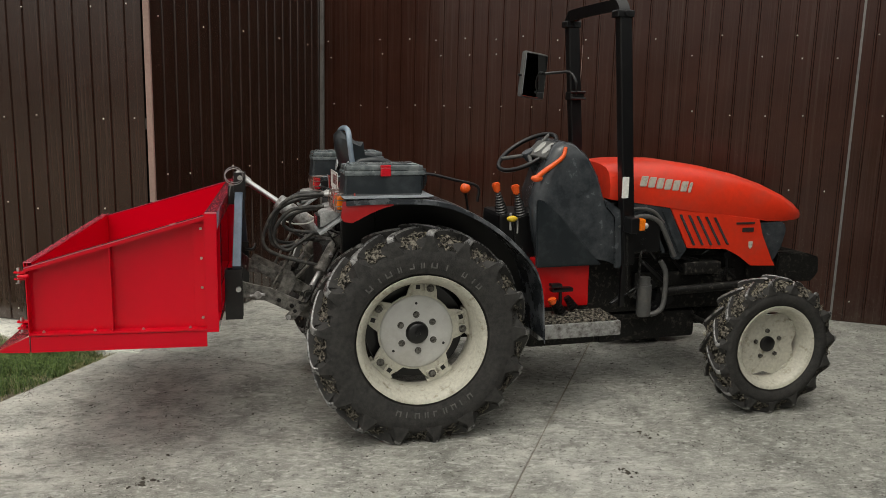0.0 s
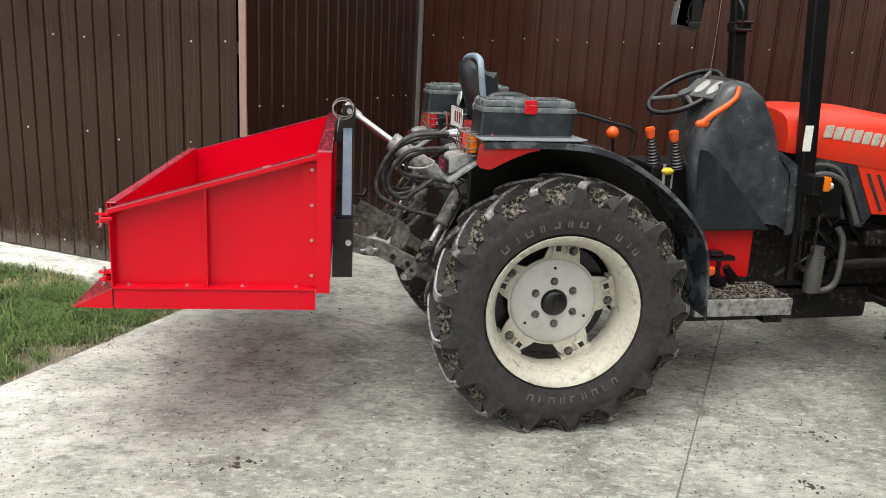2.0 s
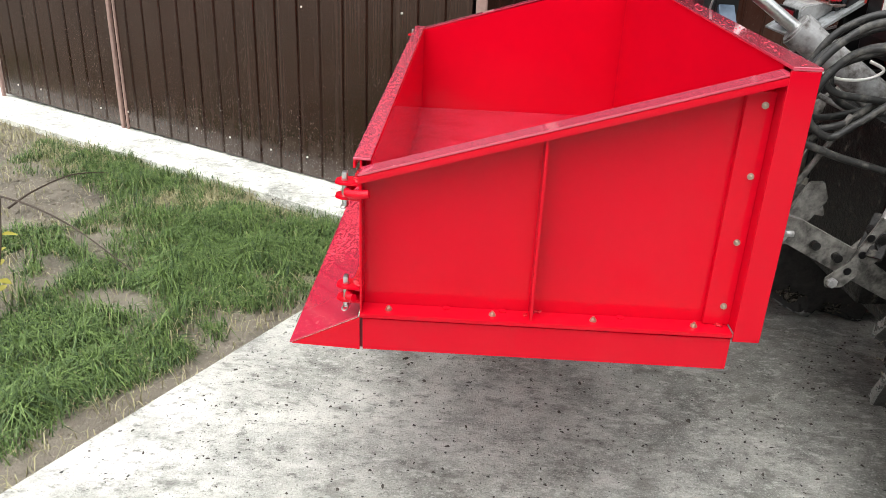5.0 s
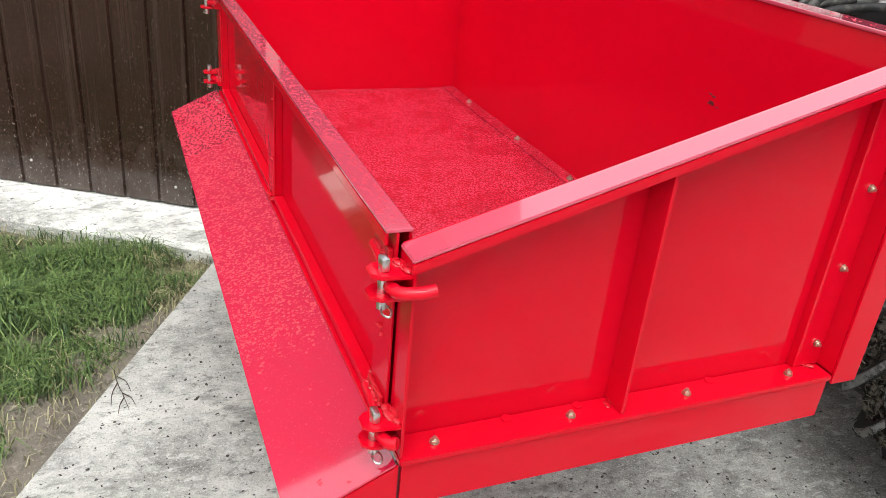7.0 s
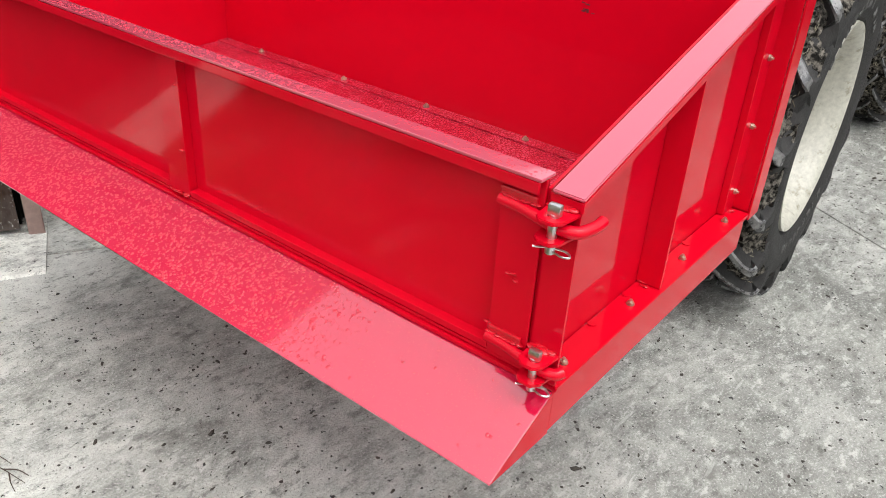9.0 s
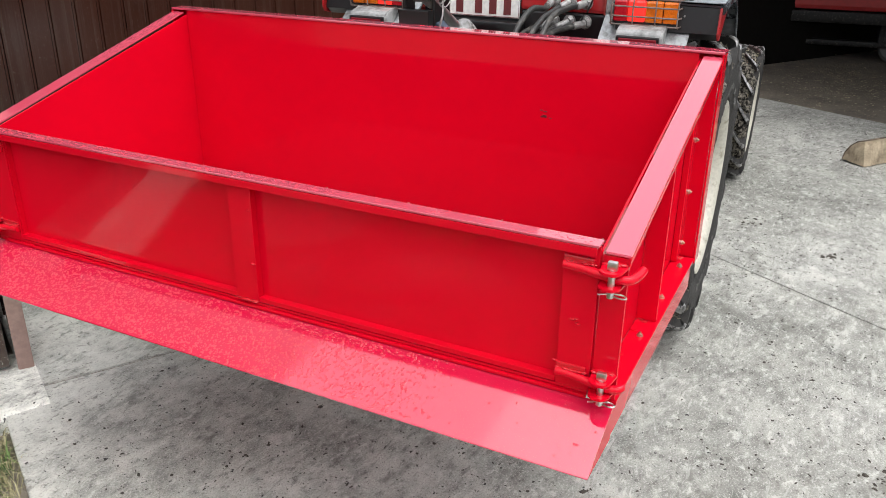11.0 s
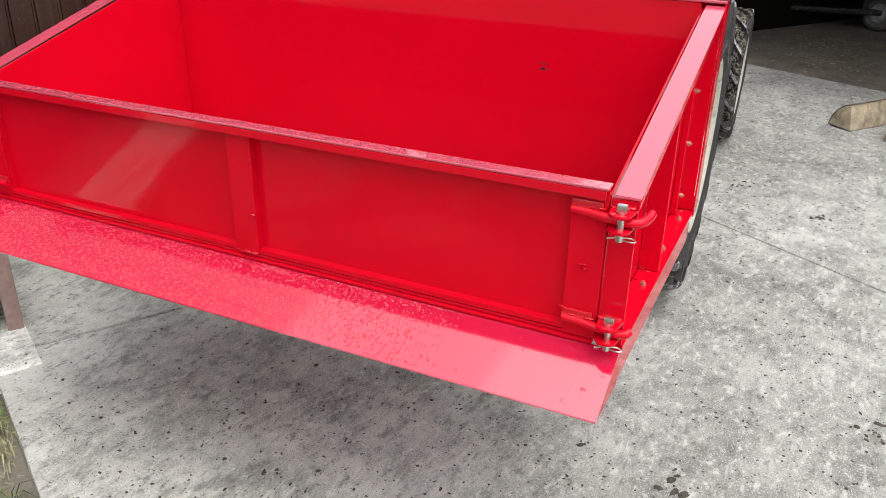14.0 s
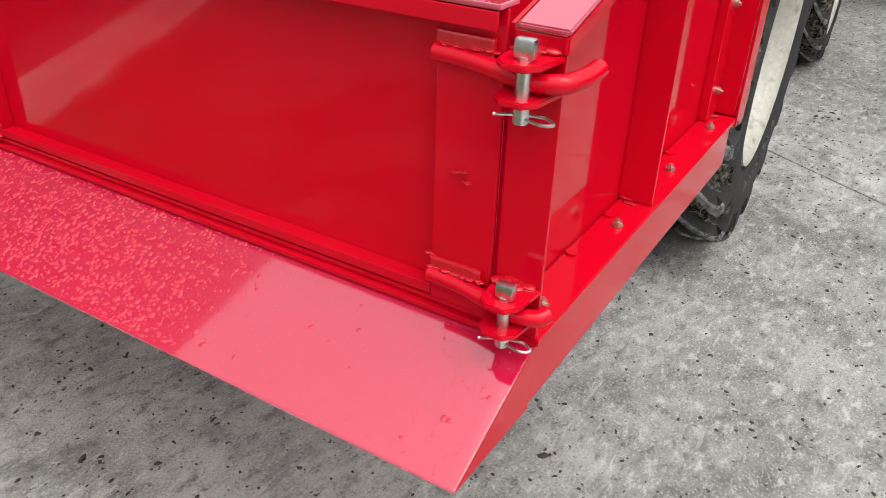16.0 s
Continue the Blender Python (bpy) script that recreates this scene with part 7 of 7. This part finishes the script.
def dry_density(x, y, e, k):
    d = 0.06 + 0.4 * max(0, uneven(x, y, 2.3, 11.0)) + 1.2 * blob(x, y, -2.05, 6.28, 0.42, 0.22) + 1.1 * blob(x, y, -1.22, 5.78, 0.2, 0.26)
    if k < 0.35:
        d += 0.35
    return d * (1 - 0.5 * bare(x, y))


blades("grass", "grass", 150000, 1, 0.04, 0.16, green_density, "short green grass in clumps beside the slabs", 0.0042)
blades("dry_grass", "dry_grass", 46000, 2, 0.03, 0.12, dry_density, "dry straw-coloured grass tufts", 0.0035)


def crumbs(name, material, spots, label, category, flat=0.5):
    """Small lumps lying about: one mesh of many uneven bits."""
    rg = random.Random(len(spots))
    verts, faces = [], []
    for x, y, z, r in spots:
        i = len(verts)
        a, n = rg.uniform(0, 3), 7
        sx, sy = r * rg.uniform(0.7, 1.6), r * rg.uniform(0.45, 1.0)
        for ring, up in ((1.0, 0.0), (0.62, 0.75)):
            for k in range(n):
                b, j = 2 * math.pi * k / n, ring * rg.uniform(0.55, 1.25)
                ux, uy = math.cos(b) * sx * j, math.sin(b) * sy * j
                verts.append((x + ux * math.cos(a) - uy * math.sin(a), y + ux * math.sin(a) + uy * math.cos(a), z + up * r * flat * rg.uniform(0.5, 1.4)))
        verts.append((x, y, z + r * flat * rg.uniform(0.6, 1.2)))
        for k in range(n):
            m = (k + 1) % n
            faces += [(i + k, i + m, i + n + m, i + n + k), (i + n + k, i + n + m, i + 2 * n)]
    me = bpy.data.meshes.new(name)
    me.from_pydata(verts, [], faces)
    me.materials.append(M[material])
    tagged(new(name, me), label, category, kind="stuff")


rng = random.Random(21)
spots = []
while len(spots) < 15000:
    x, y = rng.uniform(-2.6, 4.9), rng.uniform(0.6, 5.6)
    e, _ = off_slab(x, y)
    if e > -0.04 or rng.random() > 0.25 + 0.9 * max(0, uneven(x, y, 1.4, 4)) + (0.4 if x > 2.2 else 0):
        continue
    r = rng.choice((0.0014, 0.0016, 0.002, 0.0026, 0.0034, 0.0046)) * rng.uniform(0.7, 1.3)
    if rng.random() < 0.03:
        r *= 2.0
    spots.append((x, y, 0.0005, r))
rg = random.Random(77)
while len(spots) < 18500:
    x, y = rg.uniform(-1.6, 4.4), rg.uniform(1.0, 5.0)
    if off_slab(x, y)[0] < -0.05 and rg.random() < 0.35 + 0.9 * uneven(x, y, 2.2, 14):
        spots.append((x, y, 0.0005, rg.uniform(0.0018, 0.0062)))
for cx, cy in ((-0.54, 3.29), (-0.03, 3.14), (1.26, 2.93), (1.73, 3.40), (-0.57, 3.62), (2.03, 3.83)):
    # trodden lumps fallen from the tyres, each with its own litter
    for _ in range(16):
        spots.append((rg.gauss(cx, 0.035), rg.gauss(cy, 0.03), 0.0005, rg.choice((0.004, 0.006, 0.008, 0.013))))
crumbs("dirt_crumbs", "clod", spots, "dark dirt crumbs scattered over the concrete", "dirt", 0.55)

spots = []
while len(spots) < 3500:
    x, y = rng.uniform(-5.5, -1.0), rng.uniform(1.5, 8.0)
    e, k = off_slab(x, y)
    if e < 0.0 or k < 0.02 or (e > 0.22 and rng.random() > bare(x, y) + 0.08):
        continue
    spots.append((x, y, ground_height(x, y), rng.uniform(0.004, 0.018)))
crumbs("pebbles", "soil", spots, "small soil lumps and pebbles beside the slabs", "pebbles", 0.6)

spots = [(rng.gauss(6.3, 0.65), rng.gauss(3.5, 0.4), -0.008, rng.uniform(0.004, 0.013)) for _ in range(900)]
spots = [s for s in spots if s[0] > 4.75 + 0.49 * (s[1] - 3.15)]
crumbs("straw", "dry_grass", spots, "pale straw bits on the dark shed floor", "straw", 0.12)


def weed():
    root = thing("weed", Matrix.Translation((-2.60, 4.80, -0.06)), "thin weed with yellowing leaves growing from bare soil", "weed")
    r = random.Random(6)
    for k in range(4):
        a = r.uniform(0, 6.28)
        pts = [(0, 0, 0), (0.03 * math.cos(a), 0.03 * math.sin(a), 0.14), (0.08 * math.cos(a), 0.07 * math.sin(a), 0.30), (0.12 * math.cos(a), 0.10 * math.sin(a), 0.38 + 0.04 * k)]
        bm = B()
        tube(bm, pts, lambda s: 0.004 - 0.002 * s, 6)
        stem = part("stem", bm, "twig", root, "thin brown stem")
        for j in range(6):
            t = 0.35 + 0.11 * j
            p = glide(pts, 6)[min(18, int(18 * t))]
            bm = B()
            b, L = r.uniform(0, 6.28), r.uniform(0.03, 0.055)
            d = Vector((math.cos(b), math.sin(b), r.uniform(-0.3, 0.4)))
            s = d.cross(Vector((0, 0, 1))).normalized() * L * 0.38
            rows = [[p - s * w + d * L * u + Vector((0, 0, 0.006 * w)), p + d * L * u, p + s * w + d * L * u + Vector((0, 0, 0.006 * w))] for u, w in ((0.05, 0.15), (0.3, 0.8), (0.55, 1.0), (0.8, 0.65), (1.0, 0.05))]
            grid(bm, rows)
            shell(bm, 0.0008)
            part("leaf", bm, "leaf", stem, "yellow-green leaf")


weed()


def stick(name, lines, radius, label):
    bm = B()
    for pts in lines:
        tube(bm, pts, lambda s: radius * (1 - 0.6 * s), 6, 5)
    tagged(link(name, bm, "twig"), label, "twig")


stick("twig", [[(-1.460, 5.030, 0.006), (-1.452, 4.965, 0.010), (-1.438, 4.905, 0.009), (-1.425, 4.845, 0.004)], [(-1.452, 4.965, 0.010), (-1.466, 4.915, 0.012), (-1.470, 4.870, 0.004)],
               [(-1.440, 4.915, 0.009), (-1.418, 4.890, 0.008), (-1.408, 4.860, 0.003)], [(-1.456, 5.000, 0.008), (-1.430, 4.965, 0.012), (-1.418, 4.925, 0.004)],
               [(-1.436, 4.895, 0.008), (-1.447, 4.865, 0.008), (-1.452, 4.835, 0.003)]], 0.0020, "small dry forked twig at the slab's edge")
stick("long_twig", [[(-3.25, 5.92, 0.02), (-2.95, 5.72, 0.06), (-2.62, 5.50, 0.055), (-2.24, 5.23, -0.01)]], 0.006, "long bare twig lying over the grass")
stick("bent_twig", [[(-3.10, 5.80, 0.0), (-3.04, 5.95, 0.04), (-2.95, 6.18, 0.05), (-2.84, 6.37, 0.0)]], 0.006, "bare bent twig on the soil")

# ---- firewood and the machine in the shed ----
def firewood(at, length, r, seed, label):
    rg = random.Random(seed)
    bm = B()
    prof = [(0, 0.0)] + [(r * math.cos(a), r * math.sin(a)) for a in (0.05, 0.35, 0.7, 1.05, 1.4)]
    rows = []
    for k in range(7):
        x = length * k / 6
        rows.append([(x + rg.uniform(-0.004, 0.004) * (k in (0, 6)), p[0] * (1 + rg.uniform(-0.05, 0.05)) + rg.uniform(-0.004, 0.004), p[1] * (1 + rg.uniform(-0.05, 0.05))) for p in prof + prof[:1]])
    for row in rows:
        row[-1] = row[0]
    grid(bm, rows)
    bmesh.ops.remove_doubles(bm, verts=bm.verts[:], dist=0.0003)
    bmesh.ops.holes_fill(bm, edges=[e for e in bm.edges if e.is_boundary])
    root = link("firewood_log", bm, "wood", at=at)
    tagged(root, label, "log", "split logs on the concrete")
    bm = B()
    grid(bm, [[(length * k / 6 + 0.001, (r + 0.006) * math.cos(a), (r + 0.006) * math.sin(a)) for a in (0.02, 0.35, 0.7, 1.05, 1.43)] for k in range(7)])
    shell(bm, 0.006)
    part("bark", bm, "bark", root, "brown bark")


firewood(pose(3.44, 3.31, 0.006, 0, 0, -35), 0.38, 0.17, 1, "pale split firewood log lying on concrete")
firewood(pose(3.29, 2.97, 0.006, 0, 0, -5), 0.34, 0.14, 2, "split firewood log with bark beside another")
firewood(pose(3.64, 2.74, 0.006, 0, 0, 20), 0.34, 0.12, 3, "split firewood log at the back of the heap")


def shed_machine():
    root = thing("farm_machine", pose(7.7, 4.3, -0.012, 0, 0, 10), "dull red farm machine on small wheels in the dark shed", "farm machine")
    bm = B()
    slab(bm, -0.3, 1.2, -1.3, 0.12, 0.57, 1.05, 0.05)
    part("body", bm, "machine_red", root)
    bm = B()
    slab(bm, -0.32, 1.2, -1.2, 0.08, 0.44, 0.56, 0.02)
    slab(bm, -0.06, 0.06, -1.15, 0.0, 0.17, 0.23, 0.02)
    slab(bm, -0.05, 0.05, -0.16, -0.10, 0.22, 0.45, 0.01)
    slab(bm, -0.05, 0.05, -1.0, -0.94, 0.22, 0.45, 0.01)
    part("frame", bm, "old_steel", root)
    for y in (0.0, -1.15):
        bm = B()
        turned(bm, [(0.10, -0.05), (0.15, -0.07), (0.19, -0.05), (0.20, 0.0), (0.19, 0.05), (0.15, 0.07), (0.10, 0.05)], 28)
        bmesh.ops.transform(bm, matrix=Matrix.Translation((0.0, y, 0.20)) @ Matrix.Rotation(0.9, 4, "Z"), verts=bm.verts[:])
        w = part("wheel", bm, "dark_grey", root, "small dark wheel")
        bm = B()
        turned(bm, [(0.0, -0.03), (0.05, -0.035), (0.08, -0.03), (0.11, -0.045), (0.11, 0.045), (0.0, 0.03)], 24)
        bmesh.ops.transform(bm, matrix=Matrix.Translation((0.0, y, 0.20)) @ Matrix.Rotation(0.9, 4, "Z"), verts=bm.verts[:])
        part("rim", bm, "grey_plastic", w, "dull grey rim")
    bm = B()
    for k in range(5):
        tube(bm, [(-0.30, 0.05 + 0.05 * k, 0.35 + 0.07 * k), (-0.36, 0.14, 0.5 + 0.05 * k), (-0.28, 0.22 + 0.03 * k, 0.66)], 0.015, 6)
    part("linkage", bm, "grey_steel", root, "tangle of dull steel rods")


shed_machine()
